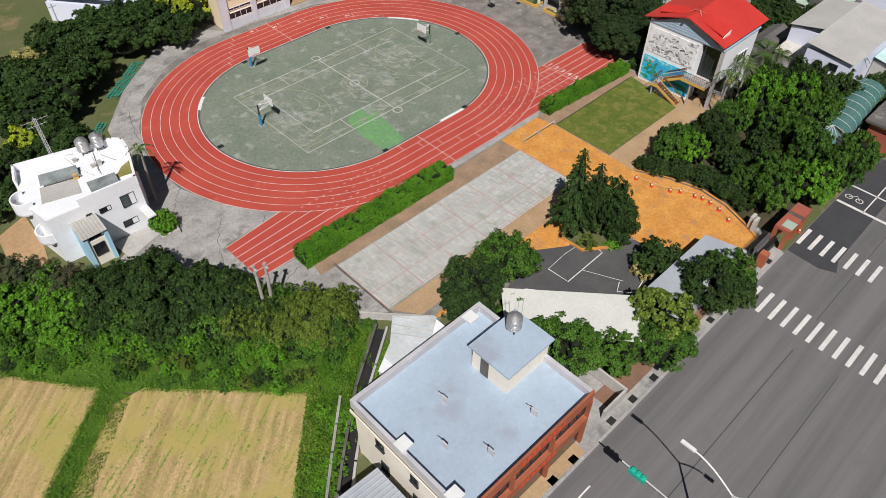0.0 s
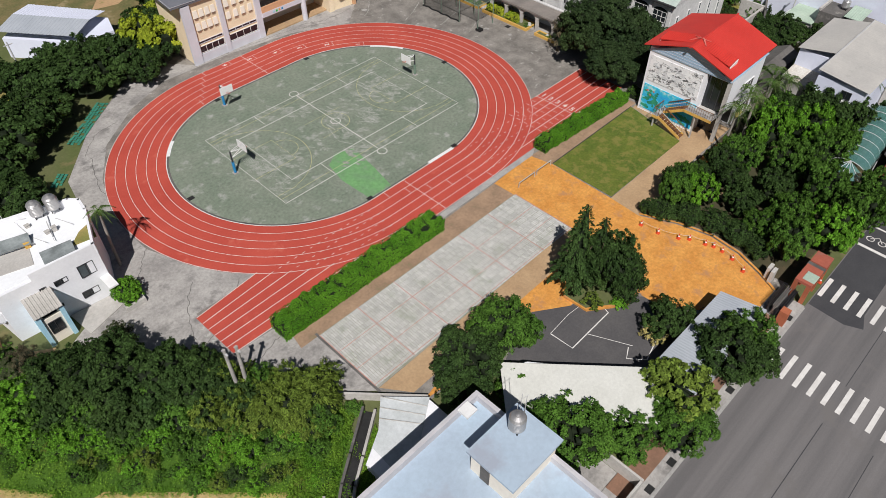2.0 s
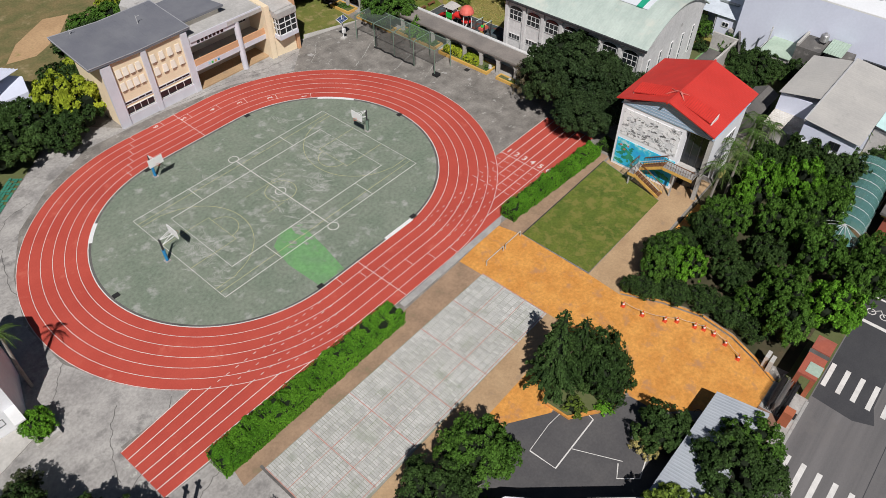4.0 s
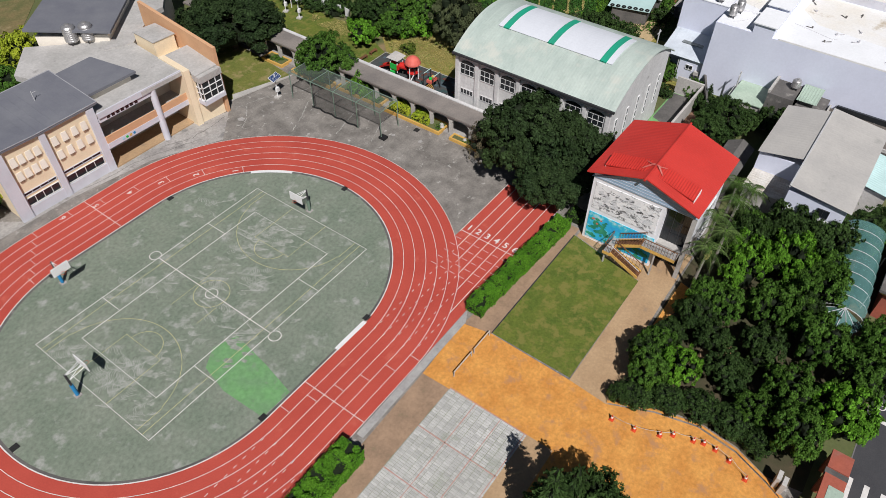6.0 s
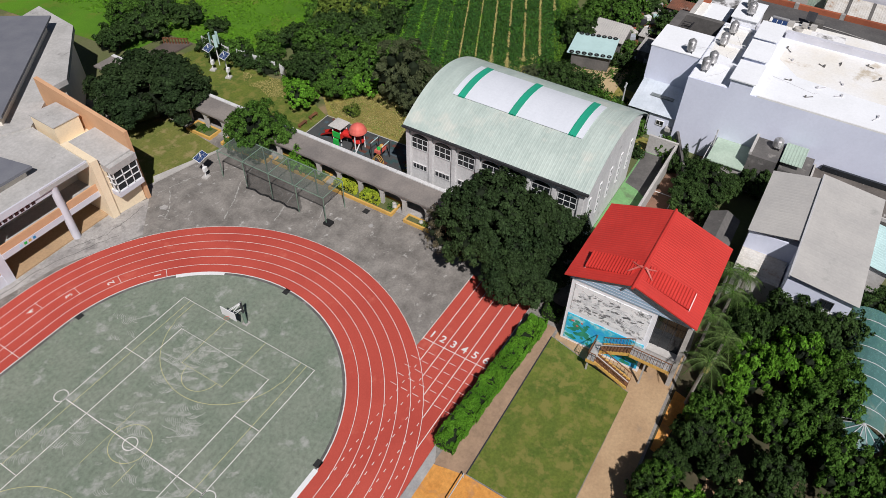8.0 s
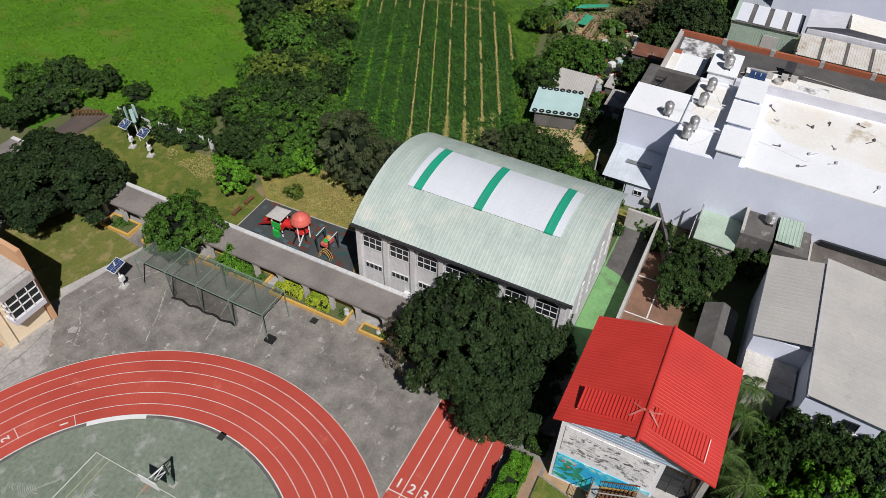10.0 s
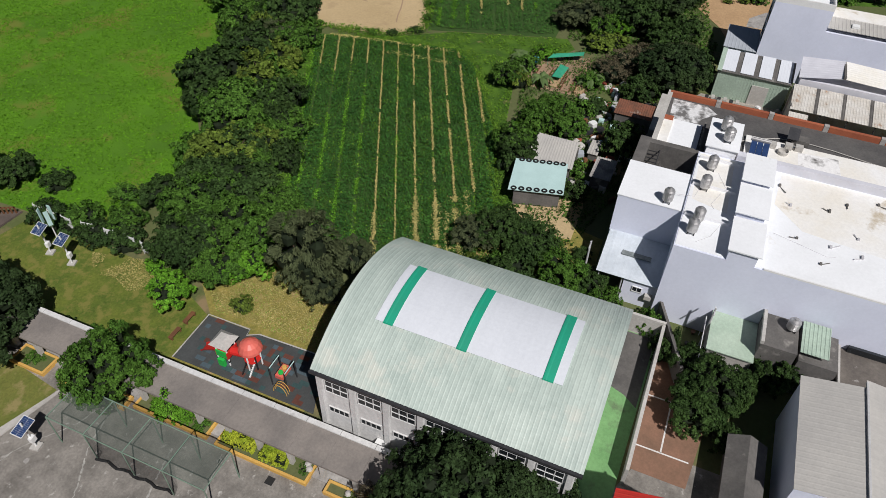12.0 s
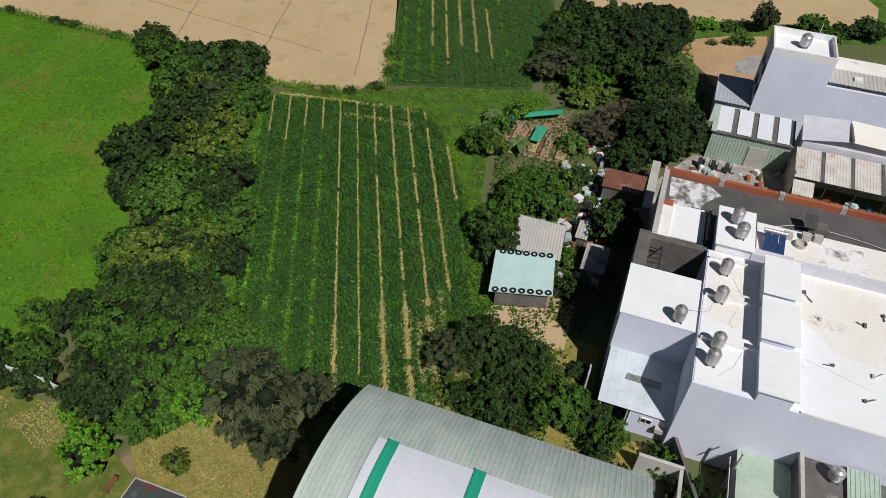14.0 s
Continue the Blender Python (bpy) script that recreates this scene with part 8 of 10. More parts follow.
# belt between meadow and crop
for key, x, y, r, h in (("dark", 155.6, 127.4, 2.8, 5.0), ("mid", 152.6, 123.6, 3.0, 5.4), ("dark", 152.0, 111.2, 4.4, 7.0), ("mid", 146.6, 116.6, 3.2, 5.6), ("dark", 139.6, 109.6, 4.2, 6.6), ("feathery", 143.6, 108.6, 3.2, 5.4), ("dark", 130.4, 109.6, 4.4, 6.8), ("olive", 133.6, 103.4, 3.9, 6.2), ("olive", 139.0, 104.4, 3.2, 5.4), ("dark", 127.8, 99.6, 3.2, 5.6), ("dark", 124.8, 106.0, 3.6, 6.0), ("mid", 123.4, 101.6, 3.9, 6.6),
                        ("olive", 116.2, 96.8, 4.3, 6.2), ("olive", 119.6, 94.4, 2.8, 5.0), ("dark", 110.4, 91.2, 4.0, 6.4), ("mid", 106.2, 94.0, 3.8, 6.0), ("mid", 104.2, 88.8, 3.8, 6.2), ("dark", 100.8, 91.2, 3.6, 6.0), ("dark", 110.6, 96.6, 3.0, 5.2), ("bush_dark", 99.4, 99.0, 2.0, 2.4), ("bush_dark", 98.8, 103.0, 1.8, 2.2), ("bush", 100.6, 106, 2.0, 2.4), ("bush_dark", 98.4, 107.4, 1.8, 2.2), ("bush_dark", 99.4, 110.4, 1.8, 2.2), ("bush", 102.0, 101.4, 2.0, 2.6), ("dark", 106.8, 99.6, 2.4, 4.0),
                        ("feathery", 102.6, 77.4, 3.5, 10.4), ("feathery", 105.8, 73.6, 2.0, 6.0), ("feathery", 100.8, 74.8, 2.0, 6.0), ("bright", 94.8, 89.2, 2.1, 4.0), ("bush_olive", 97.0, 82.0, 1.1, 1.4), ("bush_bright", 102.0, 84.4, 2.4, 3.6), ("mid", 105.6, 83.6, 3.0, 5.4), ("mid", 99.4, 86.4, 2.4, 4.2), ("bush_bright", 98.2, 93.6, 1.2, 1.8), ("dark", 96.4, 120.4, 3.0, 5.0), ("dark", 101.8, 124.0, 2.8, 4.6), ("dark", 103.0, 118.6, 2.4, 3.8), ("dark", 92.0, 121.6, 2.6, 4.4), ("mid", 98.0, 126.6, 3.0, 4.4), ("bush_dark", 104.2, 113.6, 1.8, 2.0), ("bush", 106, 104.8, 1.6, 1.6), ("bush_dark", 90, 115.6, 1.6, 2.6)):
    tree(key, x, y, r, h, "trees between the fields")
rnd = random.Random(31)
for i in range(64):
    u = i / 63
    x, y = 107 + 49 * u, 90.0 + 26.5 * u
    o = rnd.uniform(-5.4, 5.4)
    key = rnd.choice(("dark", "mid", "dark", "olive", "bush", "bush_dark", "dark", "mid"))
    tree(key, x - 0.46 * o, y + 0.88 * o, rnd.uniform(1.9, 3.0), rnd.uniform(3.2, 5.6), "trees between the fields")
# trees about the farm plots and behind the hall
for key, x, y, r, h in (("bush_dark", 111.6, 61.6, 1.5, 2.2), ("bush", 113.8, 60.2, 1.4, 2.0), ("bush_dark", 110.8, 58.6, 1.3, 1.8), ("bush_olive", 112.0, 63.6, 1.3, 1.6), ("bush_dark", 111.4, 55.6, 1.3, 2.2), ("bush", 112.4, 51.4, 1.1, 1.8), ("bush_dark", 110.8, 49.2, 1.2, 2.2), ("bush", 118.2, 56.0, 1.2, 1.6), ("bush_dark", 118.6, 52.6, 1.0, 1.5), ("bush_dark", 109.0, 46.8, 1.0, 1.6),
                        ("dark", 117.4, 61.6, 2.8, 4.8), ("feathery", 115.4, 64.2, 2.2, 4.0), ("dark", 116.0, 57.6, 2.8, 4.8), ("mid", 113.4, 53.8, 2.4, 4.6), ("dark", 114.0, 50.6, 1.8, 3.4), ("bush_dark", 112.2, 58.6, 2.2, 3.6), ("mid", 112.2, 48.6, 1.4, 3.0), ("bush_dark", 119.8, 59.2, 1.6, 2.2), ("mid", 134.6, 66.0, 2.6, 4.2), ("mid", 140.6, 64.2, 2.8, 4.4), ("mid", 140.8, 60.6, 2.4, 3.6), ("bush_dark", 128.4, 56.0, 1.4, 2.4), ("bush", 133.2, 57.4, 1.2, 2.0), ("bush_dark", 130.4, 65.2, 1.4, 2.6),
                        ("dark", 139.4, 53.0, 2.6, 5.4), ("mid", 142.2, 62.8, 3.0, 4.6), ("dark", 132.8, 65.0, 2.4, 4.2), ("big_dark", 158.4, 50.0, 4.9, 8.0), ("dark", 161.0, 46.8, 2.4, 5.0), ("dark", 153.6, 53.6, 2.4, 4.6), ("twiggy", 161.6, 57.4, 2.6, 3.4), ("twiggy", 157.4, 58.0, 2.2, 3.2), ("twiggy", 163.8, 55.6, 2.4, 3.8), ("twiggy", 160.0, 60.0, 1.8, 2.4), ("olive", 167.0, 62.6, 2.4, 2.8), ("olive", 168.4, 60.4, 2.0, 2.6),
                        ("feathery", 173.6, 66.6, 3.8, 5.0), ("mid", 171.0, 63.0, 2.2, 4.2), ("dark", 178.6, 64.0, 4.0, 7.0), ("dark", 184.0, 62.6, 4.2, 8.0), ("big_dark", 182.6, 56.4, 5.6, 9.0), ("big_dark", 188.6, 54.6, 5.0, 8.6), ("mid", 191.4, 51.8, 2.8, 6.0), ("dark", 174.6, 57.6, 3.6, 6.6), ("bright", 172.4, 60.4, 1.8, 4.0), ("dark", 168.4, 52.8, 3.0, 6.0), ("feathery", 165.2, 50.0, 2.6, 5.0), ("dark", 171.8, 52.6, 2.8, 5.2), ("dark", 176.0, 50.6, 2.6, 4.6), ("bush_dark", 167.6, 47.0, 2.0, 3.4), ("bush_dark", 165.8, 46.2, 1.6, 3.0), ("dark", 190.6, 61.6, 3.4, 6.4), ("feathery", 172.0, 69.2, 2.4, 4.0), ("dark", 177.0, 69.4, 2.4, 4.2), ("dark", 182.0, 69.0, 2.8, 5.0), ("mid", 187.0, 69.6, 2.6, 4.6), ("dark", 192.4, 68.4, 2.8, 5.0), ("bush", 155.0, 61.0, 1.6, 2.6), ("mid", 149.6, 72.4, 2.0, 4.2), ("bush_olive", 150.0, 70.6, 1.6, 3.0), ("bush", 155.6, 71.2, 1.8, 2.6), ("bush_bright", 160.2, 69.8, 1.6, 2.2), ("bush_dark", 148.6, 58.4, 1.6, 2.2), ("bush", 146.0, 60.6, 2.0, 2.8), ("bush_bright", 139.0, 65.8, 1.8, 2.4),
                        ("bush", 196.6, 40.6, 1.6, 1.8), ("bush_olive", 194.4, 45.4, 0.8, 0.9), ("bush_olive", 195.6, 42.8, 0.9, 1.0), ("dark", 203.6, 37.2, 1.6, 4.6), ("feathery", 202.4, 38.0, 1.8, 6.0), ("mid", 205.2, 29.6, 2.4, 3.8), ("bush", 202.6, 33.6, 1.6, 1.8), ("bush_dark", 206.4, 24.6, 1.8, 2.4), ("bush", 201.8, 42.6, 1.6, 1.6), ("bush", 204.4, 25.8, 1.6, 1.8), ("bush_bright", 200.4, 46.8, 1.8, 1.8), ("dark", 207.4, 20.6, 2.6, 3.8),
                        ("fine_dark", 104.8, 36.8, 3.0, 5.6), ("dark", 109.4, 32.4, 2.4, 4.8), ("dark", 102.0, 38.4, 2.3, 4.6), ("dark", 107.6, 39.4, 1.7, 3.6), ("bush_dark", 108.8, 42.0, 1.2, 2.6), ("conifer", 109.6, 41.2, 1.0, 4.2), ("bush_dark", 101.2, 35.4, 1.4, 2.6), ("bush", 111.6, 44.2, 1.2, 2.4)):
    tree(key, x, y, r, h, "trees about the farm plots")


# ---- hedges and planting ----
def hedge(x0, y0, x1, y1, h, count, label, material=None, size=0.088, slant=0.0):
    rnd = random.Random(int(x0 * 10))
    whole = thing("hedge", label, "hedge")
    pieces = max(2, int((x1 - x0) / 1.7))
    for i in range(pieces):
        xa, xb = x0 + (x1 - x0) * i / pieces, x0 + (x1 - x0) * (i + 1) / pieces
        dy = slant * (i + 0.5) / pieces
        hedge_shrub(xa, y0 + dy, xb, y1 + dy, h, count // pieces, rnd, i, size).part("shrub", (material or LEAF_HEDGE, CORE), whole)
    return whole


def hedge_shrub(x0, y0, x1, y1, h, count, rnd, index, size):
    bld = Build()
    # CORE body under the leaves paints the hedge's inner shade.
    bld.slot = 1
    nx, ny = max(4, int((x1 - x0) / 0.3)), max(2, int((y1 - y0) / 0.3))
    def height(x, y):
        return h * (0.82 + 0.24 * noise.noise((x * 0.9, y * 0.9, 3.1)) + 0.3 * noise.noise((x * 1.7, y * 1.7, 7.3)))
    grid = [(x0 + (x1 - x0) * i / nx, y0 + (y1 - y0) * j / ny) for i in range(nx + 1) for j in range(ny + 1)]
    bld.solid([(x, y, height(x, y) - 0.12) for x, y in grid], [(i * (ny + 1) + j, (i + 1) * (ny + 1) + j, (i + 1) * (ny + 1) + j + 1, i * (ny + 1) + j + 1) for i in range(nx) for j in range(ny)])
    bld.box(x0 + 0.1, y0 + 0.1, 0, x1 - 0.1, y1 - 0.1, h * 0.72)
    bld.slot = 0
    for _ in range(count):
        if rnd.random() < 0.62:
            x, y = rnd.uniform(x0, x1), rnd.uniform(y0, y1)
            edge = min(x - x0, x1 - x, y - y0, y1 - y)
            p, n = Vector((x, y, height(x, y) - max(0, 0.35 - edge) * 0.5 + rnd.uniform(-0.08, 0.1))), Vector((rnd.uniform(-0.4, 0.4), rnd.uniform(-0.4, 0.4), 1))
        else:
            u, side = rnd.random(), rnd.choice((0, 0, 0, 1, 1, 1, 2, 3))
            z = rnd.uniform(0.1, h * 0.9)
            bulge = 0.12 * noise.noise((u * 2 + index * 3, z, side))
            p, n = ((Vector((x0 + (x1 - x0) * u, y0 - bulge, z)), Vector((0, -1, 0.4))), (Vector((x0 + (x1 - x0) * u, y1 + bulge, z)), Vector((0, 1, 0.4))), (Vector((x0 - bulge, y0 + (y1 - y0) * u, z)), Vector((-1, 0, 0.4))), (Vector((x1 + bulge, y0 + (y1 - y0) * u, z)), Vector((1, 0, 0.4))))[side]
        leaf(bld, p, n.normalized(), size, rnd)
    return bld


hedge(22.5, 44.55, 43.4, 46.85, 2.0, 44000, "long clipped bright green hedge beside the track")
hedge(61.4, 45.25, 77.8, 47.0, 1.8, 29000, "clipped bright green hedge beside the running track", slant=-1.0)
hedge(78.8, 43.6, 80.6, 45.4, 1.3, 900, "clipped green hedge end by the mural house", LEAF_MID)
hedge(83.5, 71.7, 85.3, 74.7, 1.35, 5200, "golden yellow clipped hedge in a planter", LEAF_GOLD, 0.09)
hedge(83.4, 68.4, 85.0, 70.9, 1.25, 4600, "golden yellow clipped hedge in a planter", LEAF_GOLD, 0.09)


# ---- crops and grass blades ----
def inside(poly, x, y):
    hit = False
    for (xa, ya), (xb, yb) in zip(poly, poly[1:] + poly[:1]):
        if (ya > y) != (yb > y) and x < (xb - xa) * (y - ya) / (yb - ya) + xa:
            hit = not hit
    return hit


def crop(name, label, poly, origin, angle, span, length, pitch, count, furrows, seed):
    """A leaf canopy cut by furrows; furrows: row, from, to (metres along), half width, 1 for straw or 0 for fresh green."""
    rnd = random.Random(seed)
    ax = Vector((math.cos(radians(angle)), math.sin(radians(angle))))
    ay = Vector((ax.y, -ax.x))
    bld, dry, fresh = Build(), Build(), Build()

    def place(s, o):
        return origin[0] + ax.x * s + ay.x * o, origin[1] + ax.y * s + ay.y * o

    def tilt(k):
        return Vector((rnd.uniform(-k, k), rnd.uniform(-k, k), 1)).normalized()
    straw = {r for r, _, _, _, kind in furrows if kind}
    for _ in range(count):
        s, o = rnd.uniform(0, length), rnd.uniform(*span)
        x, y = place(s, o)
        u = o / pitch - round(o / pitch)
        if not inside(poly, x, y) or abs(u) < (0.07 if round(o / pitch) in straw else 0.04):
            continue
        leaf(bld, Vector((x, y, 0.25 + 0.28 * min(1, abs(u) * 5) + rnd.uniform(-0.08, 0.1))), tilt(0.6), 0.15, rnd)
    for row, s0, s1, w, kind in furrows:
        for _ in range(int((s1 - s0) * (56 if kind else 50) * (w / 0.2) ** 0.6)):
            s = rnd.uniform(s0, s1)
            x, y = place(s, row * pitch + rnd.gauss(0, w * 0.55) + 0.1 * noise.noise((s * 0.3, row, 0)))
            if inside(poly, x, y) and noise.noise((s * 0.3, row * 3.7, 2.0)) > (-0.42 if kind else -0.12):
                leaf(dry if kind else fresh, Vector((x, y, 0.34 + rnd.uniform(0, 0.2))), tilt(0.4), 0.095, rnd)
    tagged(bld.part(name, LEAF_CROP), label, "crop", kind="stuff")
    tagged(fresh.part("crop_weeds", LEAF_BRIGHT), "fresh green weeds between the crop rows", "weeds", kind="stuff")
    tagged(dry.part("straw_rows", STRAWLEAF), "dry straw-coloured rows in the crop", "straw", kind="stuff")


CROP1 = [(111.2, 85.8), (118.6, 89.7), (151.1, 105.3), (156.0, 83.2), (153.0, 79.0), (138.0, 70.2), (122.5, 64.2), (106.4, 63.0), (106.4, 83.0)]
crop("crop_rows", "leafy dark green crop in long rows", CROP1, (106.3, 72.27), 25.3, (-15, 17), 55, 2.38, 68000,
     ((0, 0, 55, 0.1, 1), (1, 0, 55, 0.08, 1), (2, 0, 55, 0.13, 1), (3, 0, 55, 0.15, 1), (4, 11, 55, 0.15, 1), (5, 14, 55, 0.18, 1), (6, 29, 41, 0.2, 1), (-1, 45, 55, 0.11, 1), (-2, 45, 55, 0.11, 1), (-3, 43, 55, 0.11, 1), (-4, 45, 55, 0.11, 1), (-1, 0, 39, 0.3, 0), (-2, 0, 37, 0.3, 0), (-3, 0, 31, 0.35, 0), (-4, 0, 21, 0.35, 0), (1, 15, 45, 0.15, 0), (2, 0, 13, 0.45, 1), (3, 0, 12, 0.52, 1), (4, 0, 13, 0.68, 1), (3.5, 0, 10, 0.38, 1), (4.6, 6, 14, 0.38, 1), (0, 0, 10, 0.3, 1)), 4)
CROP2 = [(161.4, 89.6), (163.4, 84), (168, 70.6), (192, 72), (228, 84), (226, 110), (190, 100)]
crop("crop_rows", "leafy dark green crop in long rows", CROP2, (157, 89.4), 20.5, (-6, 30), 74, 2.38, 52000,
     ((3, 16, 50, 0.24, 1), (4, 10, 46, 0.2, 1), (5, 16, 56, 0.26, 1), (6, 14, 40, 0.24, 1), (7, 12, 30, 0.2, 1), (1, 0, 40, 0.4, 0), (2, 0, 50, 0.5, 0), (0, 0, 40, 0.4, 0), (3, 0, 14, 0.3, 0), (8, 10, 40, 0.3, 0)), 5)
rnd = random.Random(9)
b = Build()
for pts in ([(152.3, 103.6), (154.2, 93.0), (155.6, 83.4)], [(151.0, 92.7), (151.6, 88.0), (152.0, 82.4)]):
    for (xa, ya), (xb, yb) in zip(pts, pts[1:]):
        for _ in range(420):
            u = rnd.random()
            leaf(b, Vector((xa + (xb - xa) * u + rnd.gauss(0, 0.25), ya + (yb - ya) * u + rnd.gauss(0, 0.2), 0.2)), Vector((0, 0, 1)), 0.17, rnd)
tagged(b.part("straw_rows", STRAWLEAF), "dry straw-coloured headland rows", "straw", kind="stuff")


def tufts(name, label, poly, count, size, material, seed, clump=0.0, height=0.12):
    rnd = random.Random(seed)
    xs, ys = [p[0] for p in poly], [p[1] for p in poly]
    bld = Build()
    while len(bld.f) < count:
        x, y = rnd.uniform(min(xs), max(xs)), rnd.uniform(min(ys), max(ys))
        if inside(poly, x, y) and noise.noise((x * 0.35, y * 0.35, seed)) > clump - rnd.random() * 0.4:
            leaf(bld, Vector((x, y, rnd.uniform(0.05, height))), Vector((rnd.uniform(-0.6, 0.6), rnd.uniform(-0.6, 0.6), 1)).normalized(), size, rnd)
    return tagged(bld.part(name, material), label, "grass", kind="stuff")


tufts("meadow_grass", "rough bright meadow grass", [(100, 106), (99, 119), (96, 150), (110, 176), (157, 160), (157.0, 131), (152, 119), (128, 113), (112, 100)], 52000, 0.17, LEAF_MEADOW, 2, -0.1)
tufts("weeds", "green weeds round the crop", [(108, 88), (111, 64), (124, 62), (140, 69), (153, 72), (165, 66), (168, 68), (162, 86), (157, 93), (151, 107), (140, 104)], 16000, 0.16, LEAF_WEED, 6, 0.0, 0.3)
tufts("weeds", "green weeds along the thicket", [(-30, 80), (-22, 68), (-5.2, 53), (1.4, 44.6), (14.6, 32), (13.5, 24), (17, 24), (22, 36), (18, 45), (8, 56), (4, 62), (-10, 84)], 46000, 0.075, LEAF_WEED, 7, -0.1, 0.5)
tufts("weeds", "weeds on the verge between the stubble fields", [(-26, 22), (-22, 18), (2.6, 43.0), (1.0, 45.6)], 16000, 0.068, LEAF_WEED, 8, -0.2, 0.45)
tufts("weeds", "scattered green weeds in the stubble", [(1.0, 43.2), (3.8, 42.9), (14.2, 32.2), (12.0, 29.0), (-6, 15), (-22, 20), (-5.0, 37.8)], 9000, 0.045, LEAF_STUBBLE, 12, 0.40, 0.09)
tufts("weeds", "scattered green weeds in the western stubble", [(-5.2, 53.0), (0.4, 45.6), (-6.0, 39.8), (-20, 29), (-34, 44), (-20, 60)], 7000, 0.045, LEAF_STUBBLE, 22, 0.36, 0.09)
tufts("dry_tufts", "dry yellow grass tufts", [(95.6, 70.8), (95.6, 84.4), (100, 89), (103, 84), (103, 74), (98, 70.5)], 11000, 0.075, STRAWLEAF, 13, -0.15, 0.3)
tufts("weeds", "green grass among the dry tussocks", [(95.6, 70.8), (95.6, 84.4), (100, 89), (103, 84), (103, 74), (98, 70.5)], 1800, 0.075, LEAF_STUBBLE, 23, 0.2, 0.25)
tufts("weeds", "weeds about the farm plots", [(117, 66), (120, 54), (135, 50.5), (150, 50.5), (164, 47), (170, 62), (160, 68), (150, 70), (138, 68)], 14000, 0.17, LEAF_MID, 14, 0.0, 0.4)
tufts("weeds", "weeds under the trees beyond the farm plots", [(163, 46), (168, 68), (194, 72), (200, 50), (183, 47), (176, 45)], 9000, 0.22, LEAF_MID, 15, -0.2, 0.4)
tufts("weeds", "scrubby weeds behind the gym", [(109.0, 68.0), (113.0, 68.5), (118.5, 63.0), (121.0, 56.5), (116.5, 51.4), (112.6, 50.4), (110.8, 47.0), (109.6, 58.0)], 5200, 0.12, LEAF_MID, 26, 0.02, 0.5)
tufts("weeds", "tall weeds between field and ditch wall", [(13.8, 32.6), (8.2, 26.6), (6.0, 23.4), (8.6, 22.6), (13.4, 27.2), (18.9, 31.9), (22.2, 34.2), (20.0, 37.0)], 16000, 0.085, LEAF_WEED, 16, -0.3, 0.7)
tufts("weeds", "grass along the ditch", [(22.6, 32.3), (22.0, 31.0), (19.3, 28.6), (18.4, 27.3), (17.0, 28.0), (20.0, 30.6)], 2500, 0.08, LEAF_WEED, 17, -0.3, 0.3)
rnd = random.Random(91)
EDGE = [(157.7, 168), (157.7, 131), (158.5, 118), (154.4, 106.4), (156.8, 93.6), (160.8, 90.6), (176, 95.6)]
b = Build()
for (xa, ya), (xb, yb) in zip(EDGE, EDGE[1:]):
    for _ in range(int(60 * math.hypot(xb - xa, yb - ya))):
        u = rnd.random()
        leaf(b, Vector((xa + (xb - xa) * u + rnd.gauss(0, 0.55), ya + (yb - ya) * u + rnd.gauss(0, 0.55), rnd.uniform(0.08, 0.6))), Vector((rnd.uniform(-0.6, 0.6), rnd.uniform(-0.6, 0.6), 1)).normalized(), 0.17, rnd)
    for _ in range(max(1, int(math.hypot(xb - xa, yb - ya) / 4.5))):
        u = rnd.random()
        tree(rnd.choice(("bush", "bush_dark", "bush")), xa + (xb - xa) * u, ya + (yb - ya) * u, rnd.uniform(0.5, 1.1), rnd.uniform(0.6, 1.5), "field edge bushes")
tagged(b.part("weeds", LEAF_WEED), "ragged green weeds along the bare field", "weeds", kind="stuff")
b = Build()
for pts in ([(161, 128), (190, 138), (240, 155)], [(160, 112), (195, 122), (240, 138)], [(166, 104), (172, 150)], [(161, 96), (200, 109), (250, 128)]):
    fine = []
    for (x0, y0), (x1, y1) in zip(pts, pts[1:]):
        fine += [(x0 + (x1 - x0) * i / 16 + rnd.uniform(-0.15, 0.15), y0 + (y1 - y0) * i / 16 + rnd.uniform(-0.15, 0.15)) for i in range(16)]
    b.strip(fine, 0.22, 0.066)
tagged(b.part("wheel_tracks", BROWNPAVE), "faint wheel tracks pressed into the bare field", "tracks", kind="stuff")

def stubble_rows(label, poly, angle, pitch, per_metre, seed):
    """Short cut straw standing in rows."""
    rnd = random.Random(seed)
    ax = Vector((math.cos(radians(angle)), math.sin(radians(angle))))
    b = Build()
    cx, cy = sum(q[0] for q in poly) / len(poly), sum(q[1] for q in poly) / len(poly)
    for row in range(-60, 61):
        for _ in range(int(44 * per_metre)):
            u = rnd.uniform(-22, 22)
            o = row * pitch + rnd.gauss(0, 0.06)
            x, y = cx + ax.x * u - ax.y * o, cy + ax.y * u + ax.x * o
            if inside(poly, x, y) and noise.noise((x * 0.5, y * 0.5, seed)) > -0.15:
                leaf(b, Vector((x, y, rnd.uniform(0.06, 0.12))), Vector((rnd.uniform(-0.5, 0.5), rnd.uniform(-0.5, 0.5), 1)).normalized(), 0.055, rnd)
    return tagged(b.part("stubble", STRAWLEAF), label, "stubble", kind="stuff")


stubble_rows("short pale straw stubble in rows", [(1.0, 43.0), (3.8, 42.7), (13.8, 32.3), (12.0, 29.2), (-3, 17.4), (-14, 25), (-5.0, 37.6)], 32, 0.55, 3.6, 71)
